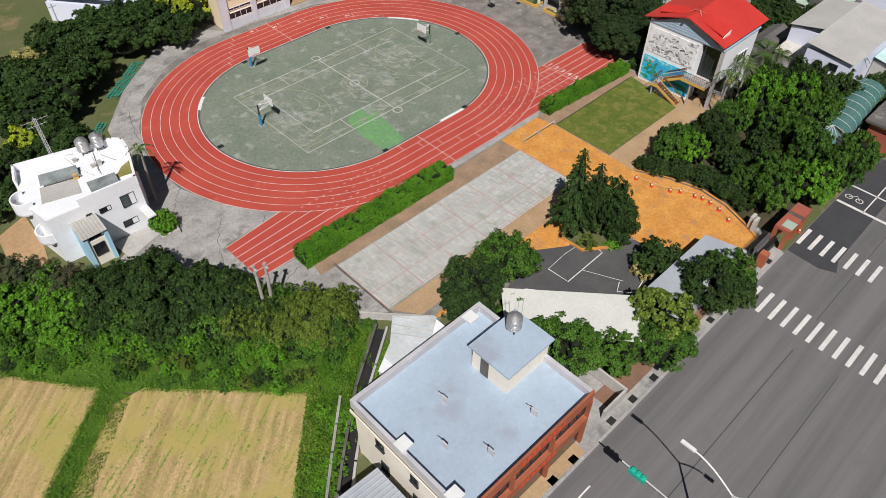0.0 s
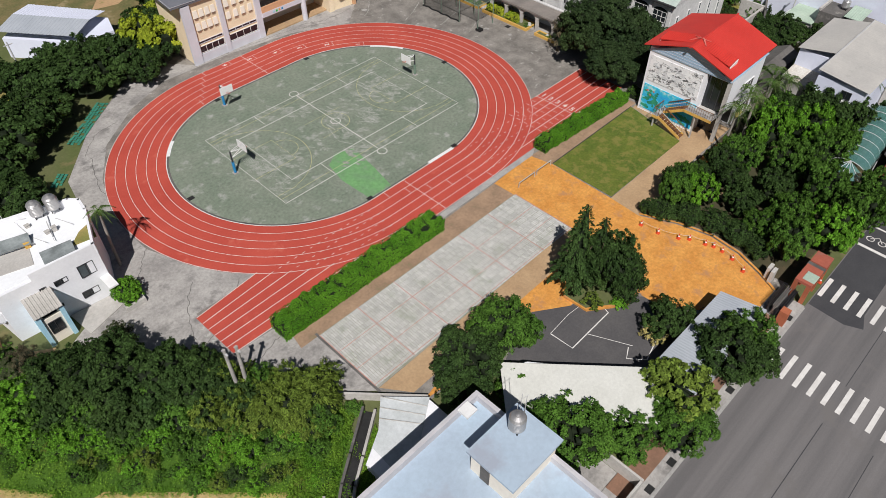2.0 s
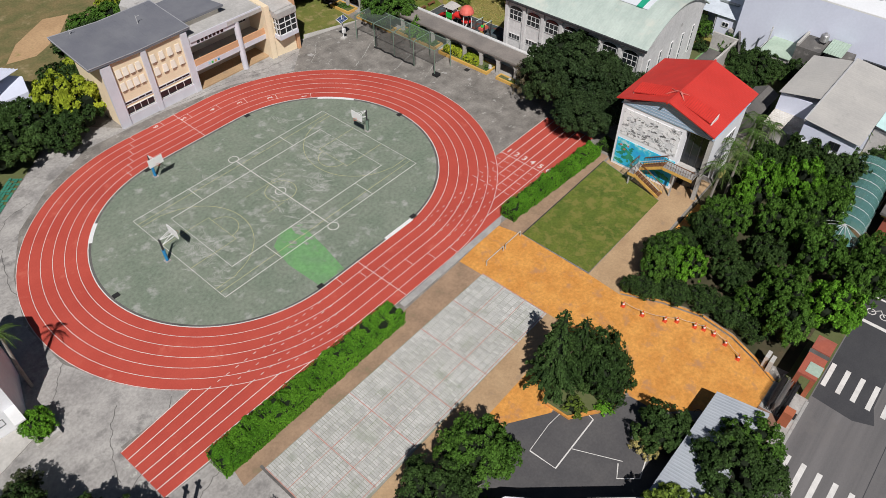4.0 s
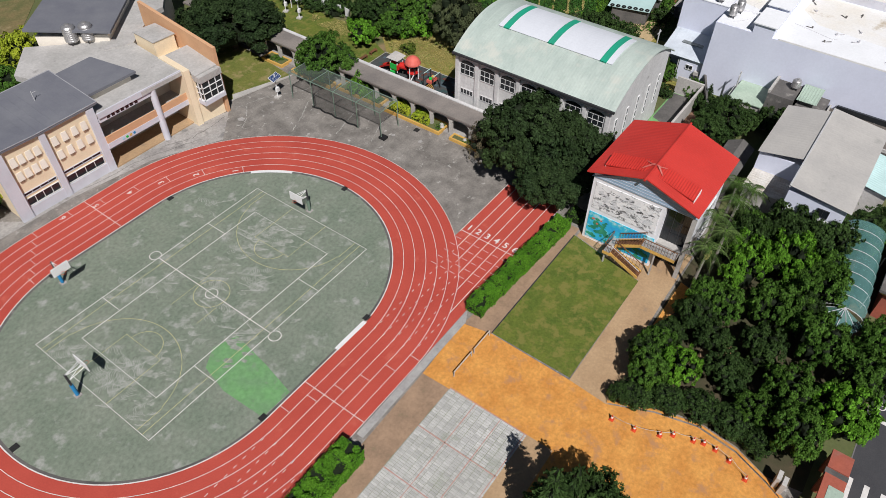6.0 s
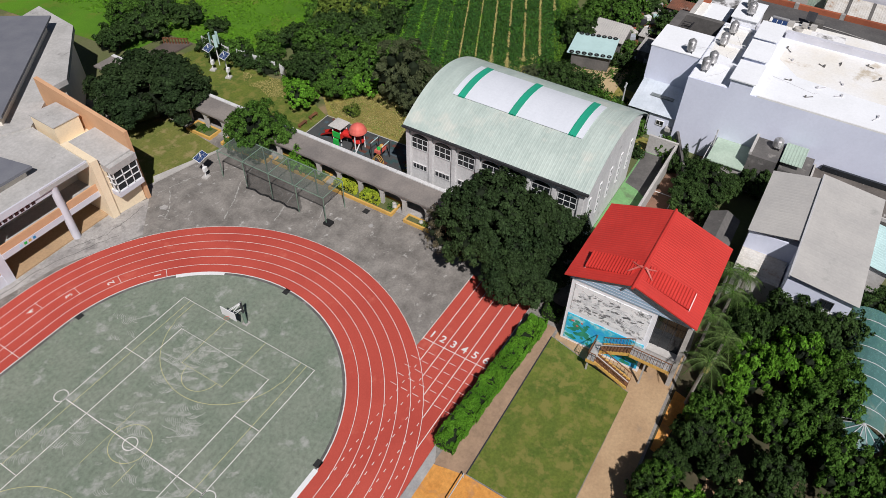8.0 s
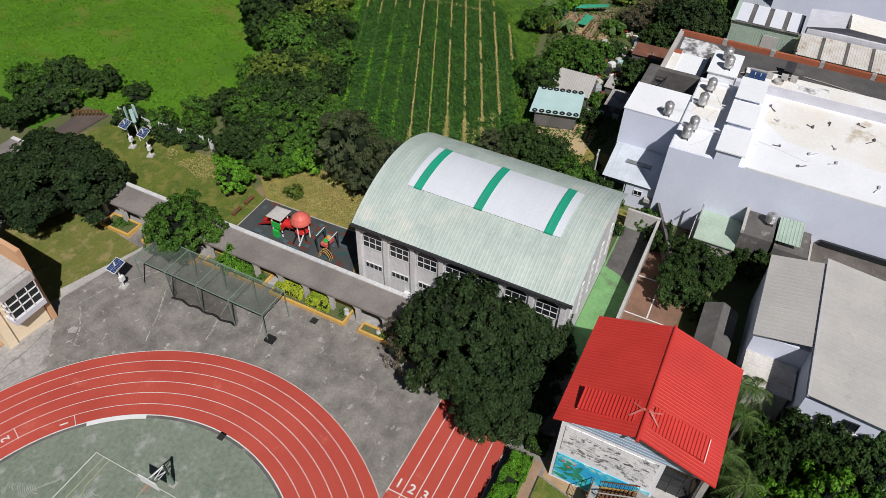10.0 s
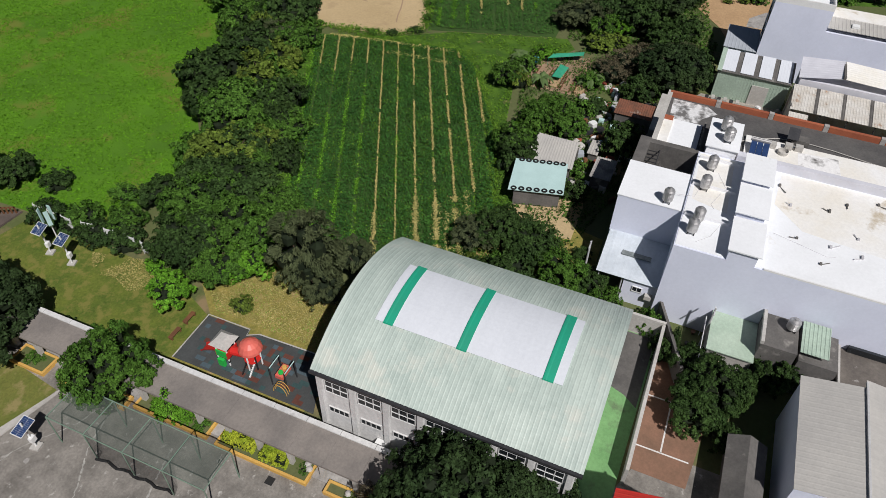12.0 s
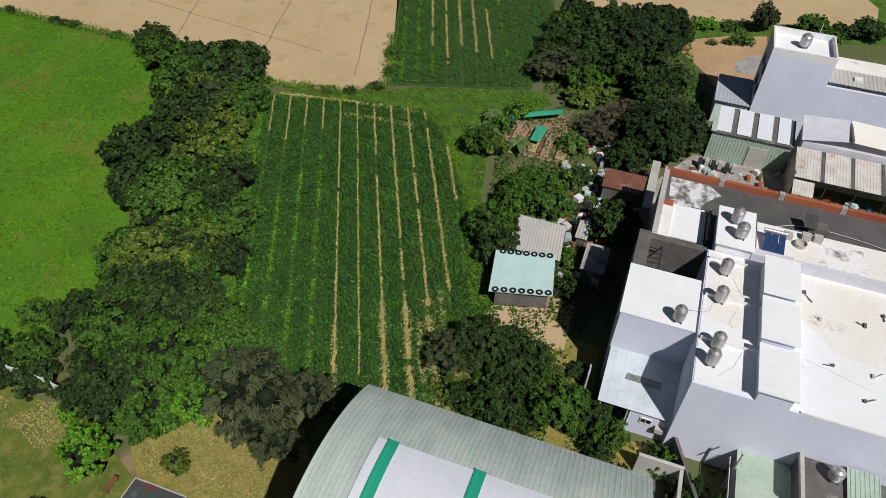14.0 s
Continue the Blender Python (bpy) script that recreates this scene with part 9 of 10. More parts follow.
stubble_rows("short pale straw stubble in rows", [(-5.2, 53.0), (0.6, 45.6), (-6.0, 39.6), (-20, 29), (-24, 44), (-14, 58)], 32, 0.55, 2.6, 72)


def weed_rows(label, poly, angle, pitch, count, seed):
    """Young green shoots sprung up in short runs along the old rows."""
    rnd = random.Random(seed)
    ax = Vector((math.cos(radians(angle)), math.sin(radians(angle))))
    xs, ys = [q[0] for q in poly], [q[1] for q in poly]
    b = Build()
    for _ in range(count):
        x0, y0 = rnd.uniform(min(xs), max(xs)), rnd.uniform(min(ys), max(ys))
        o = round((-ax.y * x0 + ax.x * y0) / pitch) * pitch
        u0, long = ax.x * x0 + ax.y * y0, rnd.uniform(0.4, 2.4)
        if noise.noise((x0 * 0.16, y0 * 0.16, seed)) < -0.05:
            continue
        for _ in range(int(long * 22)):
            u, w = u0 + rnd.uniform(0, long), o + rnd.gauss(0, 0.07)
            x, y = ax.x * u - ax.y * w, ax.y * u + ax.x * w
            if inside(poly, x, y):
                leaf(b, Vector((x, y, rnd.uniform(0.05, 0.11))), Vector((rnd.uniform(-0.4, 0.4), rnd.uniform(-0.4, 0.4), 1)).normalized(), 0.062, rnd)
    return tagged(b.part("weeds", LEAF_STUBBLE), label, "weeds", kind="stuff")


weed_rows("young green shoots in rows across the stubble", [(1.0, 43.0), (3.8, 42.7), (13.8, 32.3), (12.0, 29.2), (-3, 17.4), (-14, 25), (-5.0, 37.6)], 32, 0.55, 420, 81)
weed_rows("young green shoots in rows across the western stubble", [(-5.2, 53.0), (0.6, 45.6), (-6.0, 39.6), (-20, 29), (-24, 44), (-14, 58)], 32, 0.55, 320, 82)


def ragged_edge(label, pts, density, spread, size, material, seed, high=0.35):
    """Weeds that grow unevenly over a field's edge."""
    rnd = random.Random(seed)
    b = Build()
    for (xa, ya), (xb, yb) in zip(pts, pts[1:]):
        span = math.hypot(xb - xa, yb - ya)
        for _ in range(int(density * span)):
            u = rnd.random()
            k = 1.0 + 1.2 * noise.noise((u * span * 0.5, seed, xa))
            leaf(b, Vector((xa + (xb - xa) * u + rnd.gauss(0, spread * k), ya + (yb - ya) * u + rnd.gauss(0, spread * k), rnd.uniform(0.07, high))), Vector((rnd.uniform(-0.6, 0.6), rnd.uniform(-0.6, 0.6), 1)).normalized(), size, rnd)
    return tagged(b.part("weeds", material), label, "weeds", kind="stuff")


ragged_edge("weeds creeping over the stubble edge", [(3.8, 42.9), (14.2, 32.2), (12.0, 29.0), (-2, 18.2)], 170, 0.20, 0.058, LEAF_WEED, 51, 0.22)
ragged_edge("weeds creeping over the stubble edge", [(1.0, 43.2), (-5.0, 37.8), (-20, 22)], 150, 0.18, 0.058, LEAF_WEED, 52, 0.22)
ragged_edge("weeds creeping over the western stubble edge", [(-12, 62), (-5.2, 53.5), (1.0, 45.4), (-6.0, 39.2), (-20, 28)], 150, 0.22, 0.058, LEAF_WEED, 53, 0.22)
ragged_edge("bright weeds along the crop", [(111.2, 85.8), (118.6, 89.7), (151.1, 105.3)], 90, 0.5, 0.14, LEAF_BRIGHT, 54)
ragged_edge("green weeds at the crop's end", [(154.0, 103), (156.0, 83.2), (153.0, 79.0), (138.0, 70.2), (122.5, 64.2)], 60, 0.6, 0.14, LEAF_WEED, 55)
plot("plot_rubble", "pale rubble ground behind the brick parapet", [(142.6, 49.2), (152.4, 49.4), (160.2, 45.4), (160.2, 33.0), (154, 33.6), (150, 22), (142.6, 22)], 0.05, RUBBLE, "rubble")
plot("plot_house", "dry sandy ground beside the white house", [(4.8, 72.6), (4.6, 67.0), (3.4, 61.6), (7.2, 59.2), (5.0, 57.8), (0.4, 62.0), (1.4, 71.0)], 0.05, SANDY, "earth")
tufts("dry_tufts", "dry yellowish grass before the hedge bushes", [(97.0, 101.6), (98.6, 95.2), (97.4, 91.6), (95.2, 92.2), (94.0, 94.2), (95.0, 96.6), (94.6, 98.9), (95.6, 100.4)], 2600, 0.08, STRAWLEAF, 18, 0.1, 0.16)


# ---- small things ----
def hoop(x, y, turn, pad, label):
    """A basketball goal on a single post; it looks along turn."""
    t = thing("basketball_hoop", label, "basketball hoop", "basketball hoops", at=pose(x, y, 0.05, 0, 0, turn))
    Build().box(-0.3, -0.3, 0, 0.3, 0.3, 0.08).part("base", CONCRETE, t)
    Build().tube((0, 0, 0.05), (0, 0, 3.1), 0.11).part("post", DARKMETAL, t)
    Build().tube((0, 0, 0.15), (0, 0, 1.6), 0.17, n=12).part("pad", pad, t, "padded post sleeve")
    b = Build()
    for z0, z1 in ((2.2, 2.7), (3.0, 3.0)):
        for s in (-0.25, 0.25):
            b.tube((0, 0, z0), (1.55, s, z1), 0.035, n=6)
    b.tube((0, 0, 3.1), (1.55, 0, 3.5), 0.03, n=6)
    b.part("arm", WHITEPAINT, t)
    Build().box(1.55, -0.9, 2.55, 1.62, 0.9, 3.6).part("backboard", WHITEPAINT, t)
    b = Build()
    for a in range(0, 360, 30):
        p, q = radians(a), radians(a + 30)
        b.tube((1.9 + 0.23 * math.cos(p), 0.23 * math.sin(p), 2.75), (1.9 + 0.23 * math.cos(q), 0.23 * math.sin(q), 2.75), 0.015, n=5)
    b.part("rim", CONEORANGE, t)
    return t


hoop(33.1, 68.95, 0, BLUEPAD, "basketball hoop with white backboard and blue padded post")
hoop(62.8, 69.4, 180, GREENMETAL, "basketball hoop with white backboard and green post")
hoop(40.0, 81.9, -90, BLUEPAD, "small basketball hoop beside the track rim")

# netting frame
cg = thing("netting_frame", "green steel ball-practice frame with grey netting", "frame")
ys = [71.6, 75.5, 79.4, 83.3, 87.2]
for y in ys:
    for x in (78.1, 81.5):
        Build().tube((x, y, 0.03), (x, y, 3.9), 0.06).part("post", GREENMETAL, cg)
    Build().tube((78.1, y, 3.9), (81.5, y, 3.9), 0.05).part("cross_bar", GREENMETAL, cg)
for x in (78.1, 81.5):
    Build().tube((x, ys[0], 3.9), (x, ys[-1], 3.9), 0.055).part("rail", GREENMETAL, cg)
for ya, yb in zip(ys, ys[1:]):
    n = 6
    b = Build()
    b.solid([(78.12 + 3.36 * i2 / n, ya + 0.02 + (yb - ya - 0.04) * j2 / n, 3.88 - 0.16 * math.sin(3.14 * i2 / n) * math.sin(3.14 * j2 / n)) for i2 in range(n + 1) for j2 in range(n + 1)],
            [(i2 * (n + 1) + j2, (i2 + 1) * (n + 1) + j2, (i2 + 1) * (n + 1) + j2 + 1, i2 * (n + 1) + j2 + 1) for i2 in range(n) for j2 in range(n)])
    b.part("top_net", NETTING, cg, "thin grey-green netting roof")
for ya, yb in ((75.55, 79.35), (79.45, 83.25)):
    b = Build()
    n = 9
    b.solid([(78.12 + 0.13 * math.sin(i2 * 1.9) * (1 - zz / 3.8), ya + (yb - ya) * i2 / n, zz) for i2 in range(n + 1) for zz in (0.08, 1.4, 3.8)],
            [(3 * i2 + z2, 3 * i2 + 3 + z2, 3 * i2 + 4 + z2, 3 * i2 + 1 + z2) for i2 in range(n) for z2 in (0, 1)])
    b.part("side_net", DARKNET, cg, "dark hanging net")
for y in (75.5, 83.3):
    Build().solid([(78.1, y, 3.8), (78.0, y - 0.15, 0.1), (78.7, y + 0.1, 0.1), (78.5, y, 3.8)], [(0, 1, 2, 3)]).part("side_net", DARKNET, cg, "dark gathered net")
b = Build()
for k in range(14):
    b.tube((78.1 + 0.12 * math.sin(k * 1.7), 75.6 + 0.56 * k, 0.12), (78.1 + 0.12 * math.sin(k * 1.7 + 1.7), 76.16 + 0.56 * k, 0.12), 0.12, n=6)
b.part("net_roll", RUBBER, cg, "dark net gathered on the ground")
Build().box(77.9, 71.0, 0.03, 78.7, 71.9, 0.35).part("weight", RUBBER, cg, "dark ballast bag")


def planter(x0, y0, x1, y1, label, h=0.45):
    t = thing("planter", label, "planter", "yellow planters by the walkway")
    w = 0.22
    for a in ((x0, y0, x1, y0 + w), (x0, y1 - w, x1, y1), (x0, y0 + w, x0 + w, y1 - w), (x1 - w, y0 + w, x1, y1 - w)):
        Build().box(a[0], a[1], 0.03, a[2], a[3], h).part("edging", YELLOWPAINT, t)
    Build().box(x0 + w, y0 + w, 0.03, x1 - w, y1 - w, h - 0.1).part("soil", EARTH, t)
    return t


planter(83.0, 66.2, 85.4, 75.2, "yellow-edged planter with clipped golden hedges")
planter(83.0, 60.2, 84.2, 64.6, "yellow-edged planter with pale stones")
planter(83.2, 76.2, 85.3, 84.0, "yellow-edged planter with a low green hedge")
planter(82.6, 84.6, 84.0, 92.0, "yellow-edged planter under a tree")
planter(82.5, 93.8, 84.6, 97.9, "yellow-edged planter with low green plants")
for x, y, key, r, h in ((84.1, 80.4, "planter_conifer", 1.6, 4.4), (84.3, 79.0, "planter_conifer", 1.1, 2.4), (84.2, 77.4, "bush", 0.8, 0.8), (84.3, 81.8, "bush_bright", 0.9, 1.2), (83.6, 95.8, "bush", 0.9, 0.7), (83.6, 62.2, "bush_olive", 0.5, 0.7), (84.2, 66.9, "bush", 0.6, 0.7), (83.4, 90.2, "bush", 0.7, 0.8), (87.9, 87.2, "bush", 0.8, 1.0), (88.0, 96.4, "bush_dark", 0.8, 1.0), (88.4, 93.4, "bush", 0.7, 0.9)):
    tree(key, x, y, r, h, "planter plants")
for x, y in ((83.5, 61.2), (83.7, 62.6), (84.3, 66.6), (84.6, 66.9)):
    s = Build().lathe(0, 0, [(0.25, 0), (0.32, 0.1), (0.24, 0.25), (0.08, 0.31)], 8).part("stone", PALECONC)
    s.matrix_basis = pose(x, y, 0.36, 0, 0, x * 50)
    tagged(s, "pale rounded stone in a planter", "stone", "planter stones")


def solar_lamp(x, y, turn, h=4.0):
    t = thing("solar_lamp", "solar panel on a grey steel mast with control box", "solar lamp", "solar masts", at=pose(x, y, 0.03, 0, 0, turn))
    Build().box(-0.4, -0.4, 0, 0.4, 0.4, 0.2).part("foot", PALECONC, t)
    Build().tube((0, 0, 0.2), (0, 0, h), 0.08).part("mast", WHITEPAINT, t)
    m = pose(0, 0, h - 0.5, 28, 0, 0)
    Build().mbox(m, -0.85, -0.45, 0, 0.85, 0.45, 0.06).part("panel", SOLAR, t)
    b = Build()
    for a in ((-0.88, -0.48, 0.88, -0.44), (-0.88, 0.44, 0.88, 0.48), (-0.88, -0.44, -0.84, 0.44), (0.84, -0.44, 0.88, 0.44)):
        b.mbox(m, a[0], a[1], -0.02, a[2], a[3], 0.075)
    for i in range(1, 10):
        b.mbox(m, -0.82 + 0.164 * i - 0.003, -0.44, 0.04, -0.82 + 0.164 * i + 0.003, 0.44, 0.064)
    b.mbox(m, -0.82, -0.006, 0.04, 0.82, 0.006, 0.065)
    b.part("panel_frame", WHITEPAINT, t)
    Build().box(-0.25, -0.3, 1.0, 0.25, 0.05, 1.6).part("control_box", WHITEPAINT, t)
    return t


solar_lamp(76.9, 88.8, 10, 3.6)
solar_lamp(95.1, 105.6, 20)
solar_lamp(94.8, 102.3, 20)
tb = thing("wind_turbine", "small pale vertical wind turbine on a mast", "wind turbine")
Build().tube((96.6, 105.8, 0), (96.6, 105.8, 4.2), 0.07).part("mast", WHITEPAINT, tb)
for a in range(0, 360, 120):
    c, s = math.cos(radians(a)), math.sin(radians(a))
    Build().mbox(Matrix.Translation((96.6 + 0.6 * c, 105.8 + 0.6 * s, 3.2)) @ Matrix.Rotation(radians(a), 4, "Z"), -0.04, -0.22, 0, 0.04, 0.22, 1.9).part("blade", TANKBLUE, tb)

# play yard
py = tagged(Build().prism([(89.2, 69.2), (89.2, 84.5), (94.8, 84.6), (94.9, 79.8), (94.2, 79.6), (94.8, 78.6), (95.0, 71.4)], 0.0, 0.07).part("play_floor", DARKCONC), "dark rubber play floor with coloured squares", "play floor", kind="structure")
random.seed(8)
PLAYFLOOR = mat("play_rubber", (0.075, 0.08, 0.08), (0.055, 0.058, 0.058), scale=0.4, grain=6, bump=0.2)
tone = [mat("play_tile_teal", (0.05, 0.095, 0.095)), mat("play_tile_rust", (0.14, 0.055, 0.04)), mat("play_tile_blue", (0.085, 0.12, 0.14))]
py.data.materials[0] = PLAYFLOOR
for i in range(80):
    x, y = 89.4 + 0.5 * random.randint(0, 10), 69.6 + 0.5 * random.randint(0, 28)
    w = 0.5
    Build().box(x, y, 0.06, x + w - 0.01, y + w * random.choice((1, 1, 2)) - 0.01, 0.076 + 0.0002 * i).part("floor_tile", tone[i % 3], py)
b = Build().strip([(89.15, 84.55), (94.9, 84.65), (94.95, 79.8), (94.2, 79.7), (94.8, 78.6), (95.05, 71.3)], 0.14, 0.12)
b.part("edging", PALECONC, py)
pt = thing("play_tower", "red play tower with white-striped posts, red slide and grey roof", "play tower")
for x, y in ((90.6, 79.0), (91.8, 79.0), (90.6, 80.2), (91.8, 80.2)):
    Build().tube((x, y, 0.07), (x, y, 2.9), 0.08).part("post", WHITEPAINT, pt)
    for z in (0.5, 1.1, 1.7, 2.3):
        Build().tube((x, y, z), (x, y, z + 0.25), 0.09).part("stripe", RUBBER, pt)
Build().box(90.5, 78.9, 1.1, 91.9, 80.3, 1.2).part("deck", REDPLASTIC, pt)
b = Build()
b.solid([(90.2, 78.6, 2.8), (92.2, 78.6, 2.8), (92.2, 80.6, 2.8), (90.2, 80.6, 2.8), (90.8, 79.2, 3.4), (91.6, 79.2, 3.4), (91.6, 80.0, 3.4), (90.8, 80.0, 3.4)], [(3, 2, 1, 0), (4, 5, 6, 7), (0, 1, 5, 4), (1, 2, 6, 5), (2, 3, 7, 6), (3, 0, 4, 7)])
b.part("roof", PALECONC, pt, "pale grey pitched roof")
for x0, y0, x1, y1, m2 in ((90.4, 78.85, 91.9, 78.95, REDPLASTIC), (90.45, 79.0, 90.55, 80.2, GREENPLASTIC), (90.5, 80.2, 91.8, 80.3, REDPLASTIC)):
    Build().box(x0, y0, 1.2, x1, y1, 2.0).part("panel", m2, pt)
rows = []
for i in range(9):
    t0 = i / 8
    z0, ya = 1.2 * (1 - t0) ** 0.8 + 0.15, 80.3 + 2.2 * t0
    rows += [(90.7, ya, z0 + 0.3), (90.8, ya, z0), (91.6, ya, z0), (91.7, ya, z0 + 0.3)]
b = Build().solid(rows, [(4 * i + j, 4 * i + j + 1, 4 * i + j + 5, 4 * i + j + 4) for i in range(8) for j in range(3)])
b.part("slide", REDPLASTIC, pt, "red plastic slide")
Build().prism([(90.2, 79.3), (90.5, 79.3), (90.5, 80.0), (90.2, 80.0)], 0.07, 1.0).part("green_slide", GREENPLASTIC, pt, "bright green panel")
pd = thing("play_tower", "round play tower with salmon domed roof and striped posts", "play tower")
for a in range(0, 360, 60):
    Build().tube((91.6 + 0.75 * math.cos(radians(a)), 77.0 + 0.75 * math.sin(radians(a)), 0.07), (91.6 + 0.75 * math.cos(radians(a)), 77.0 + 0.75 * math.sin(radians(a)), 2.6), 0.08).part("post", WHITEPAINT if a % 120 else RUBBER, pd)
Build().lathe(91.6, 77.0, [(1.15, 2.5), (1.1, 2.75), (0.85, 3.2), (0.45, 3.5), (0.1, 3.62)], 14).part("roof", PINKPLASTIC, pd)
Build().lathe(91.6, 77.0, [(0.8, 1.1), (0.8, 1.2)], 12).part("deck", REDPLASTIC, pd)
for s in (-0.4, 0.4):
    b = Build()
    for k in range(8):
        b.box(90.1 + 0.16 * k, 76.9 + s - 0.06, 0.15 + 0.14 * k, 90.26 + 0.16 * k, 76.9 + s + 0.06, 0.3 + 0.14 * k)
    b.part("stair_side", WHITEPAINT if s < 0 else RUBBER, pd)
b = Build().tube((91.4, 77.7, 1.7), (91.2, 78.9, 1.7), 0.45, n=12)
b.part("tunnel", REDPLASTIC, pd, "red plastic tunnel")
pc = thing("climbing_frame", "small climbing frame with salmon panels and yellow hoops", "climbing frame")
for x, y in ((90.4, 72.6), (92.0, 72.6), (90.4, 74.2), (92.0, 74.2)):
    Build().tube((x, y, 0.07), (x, y, 2.5), 0.07).part("post", DARKMETAL, pc)
for y in (72.6, 74.2):
    Build().tube((90.4, y, 2.5), (92.0, y, 2.5), 0.05).part("bar", TANKBLUE, pc)
Build().box(90.5, 73.0, 1.2, 91.9, 73.8, 1.6).part("panel", PINKPLASTIC, pc)
for a, m2 in ((0.3, GREENPLASTIC), (0.9, YELLOWPAINT)):
    Build().lathe(90.6 + a, 73.4, [(0.22, 1.6), (0.26, 1.75), (0.2, 1.9)], 10).part("knob", m2, pc)
b = Build()
for k in range(3):
    pts = [(89.8 + 0.25 * k, 73.0 + 0.7 * math.cos(radians(a)), 0.1 + 1.2 * math.sin(radians(a))) for a in range(0, 181, 20)]
    for p, q in zip(pts, pts[1:]):
        b.tube(p, q, 0.035, n=5)
b.part("hoop", YELLOWPAINT, pc, "yellow climbing hoops")
for x, y in ((93.6, 86.0), (91.4, 86.0)):
    t = thing("bench", "brown slatted wooden bench on the lawn", "bench", "lawn benches")
    for k in range(4):
        Build().box(x - 0.75, y - 0.22 + 0.12 * k, 0.42, x + 0.75, y - 0.12 + 0.12 * k, 0.47).part("slat", WOOD, t)
    for dx in (-0.6, 0.6):
        Build().box(x + dx - 0.06, y - 0.2, 0.03, x + dx + 0.06, y + 0.24, 0.42).part("leg", WOOD, t)

# cones and rope on the gate yard
CONES = [(58.9, 29.9), (59.1, 27.9), (59.9, 25.9), (60.6, 25.0), (61.1, 23.4), (61.4, 22.6), (61.4, 21.6), (61.1, 20.3), (60.3, 18.7), (61.2, 16.7), (61.5, 16.3), (53.4, 13.3), (51.0, 12.7), (49.3, 12.5), (64.3, 12.5)]
for x, y in CONES:
    c = thing("traffic_cone", "orange-red traffic cone with dark pole on the paving", "traffic cone", "traffic cones", at=(x, y, 0.055))
    Build().box(-0.2, -0.2, 0, 0.2, 0.2, 0.05).part("foot", CONEORANGE, c)
    Build().lathe(0, 0, [(0.17, 0.05), (0.05, 0.6), (0.04, 0.72)], 10).part("cone", CONEORANGE, c)
    Build().lathe(0, 0, [(0.118, 0.32), (0.085, 0.48)], 10).part("band", WHITEPAINT, c)
for (xa, ya), (xb, yb) in zip(CONES[:8], CONES[1:9]):
    b = Build()
    for k in range(5):
        u, w = k / 5, (k + 1) / 5
        b.tube((xa + (xb - xa) * u, ya + (yb - ya) * u, 0.72 - 0.6 * u * (1 - u)), (xa + (xb - xa) * w, ya + (yb - ya) * w, 0.72 - 0.6 * w * (1 - w)), 0.02, n=4)
    tagged(b.part("barrier_rope", PALECONC), "pale rope slung between traffic cones", "rope", "barrier ropes")
for x0, x1 in ((54.4, 57.2), (57.6, 60.2)):
    b = Build()
    b.tube((x0, 43.4, 0.05), (x0, 43.4, 0.75), 0.05).tube((x1, 43.4, 0.05), (x1, 43.4, 0.75), 0.05).tube((x0, 43.4, 0.75), (x1, 43.4, 0.75), 0.05)
    tagged(b.part("barrier_rail", PALECONC), "low pale tubular barrier rail on orange paving", "barrier", "barrier rails")
b = Build().strip([(60.2, 31.0), (61.9, 27.2), (62.8, 23.6), (62.4, 20.2), (61.2, 17.2), (60.1, 15.2)], 0.25, 0.2)
b.part("kerb", ORANGE, yard, "curved kerb round the garden bed")


# ---- palms, poles, lamps ----
def palm(x, y, h, r, lean=(0, 0), fronds=10, label="slender palm with drooping feathery fronds", bunch=False):
    rnd = random.Random(int(x * 10 + y))
    t = thing("palm", label, "palm", "palms", at=(x, y, 0))
    b = Build()
    for k in range(6):
        u, w = k / 6, (k + 1) / 6
        b.tube((lean[0] * u * u, lean[1] * u * u, h * u), (lean[0] * w * w, lean[1] * w * w, h * w), 0.17 - 0.05 * u, 0.17 - 0.05 * w)
    b.part("trunk", PALMBARK, t)
    Build().tube((lean[0], lean[1], h - 0.2), (lean[0], lean[1], h + 0.7), 0.14, 0.08).part("crownshaft", LEAF_MID, t)
    for i in range(fronds):
        a = 6.283 * i / fronds + rnd.uniform(-0.2, 0.2)
        up = rnd.uniform(0.2, 0.9)
        b = Build()
        d = Vector((math.cos(a), math.sin(a), 0))
        s = Vector((-d.y, d.x, 0))
        pts = []
        for k in range(9):
            u = k / 8
            pts.append(Vector((lean[0], lean[1], h + 0.5)) + d * r * u + Vector((0, 0, r * (up * u - (0.55 + up) * u * u))))
        for k in range(8):
            b.tube(pts[k], pts[k + 1], 0.03, 0.02, 4)
            for j in range(3):
                p = pts[k].lerp(pts[k + 1], j / 3)
                w = 0.52 * r * 0.45 * math.sin(math.pi * min(1, 0.12 + 0.86 * (k + j / 3) / 8))
                for sg in (-1, 1):
                    tip = p + s * sg * w + d * 0.22 * r * 0.5 - Vector((0, 0, w * 0.55))
                    q = d * 0.028
                    b.face(p - q, p + q, tip)
        b.part("frond", LEAF_PALM, t)
    if bunch:
        for dx in (-0.3, 0.3):
            Build().lathe(lean[0] + dx, lean[1] - 0.1, [(0.05, h - 0.7), (0.22, h - 0.5), (0.26, h - 0.1), (0.08, h + 0.1)], 8).part("inflorescence", STRAWLEAF, t, "pale drooping flower bunch")
    return t


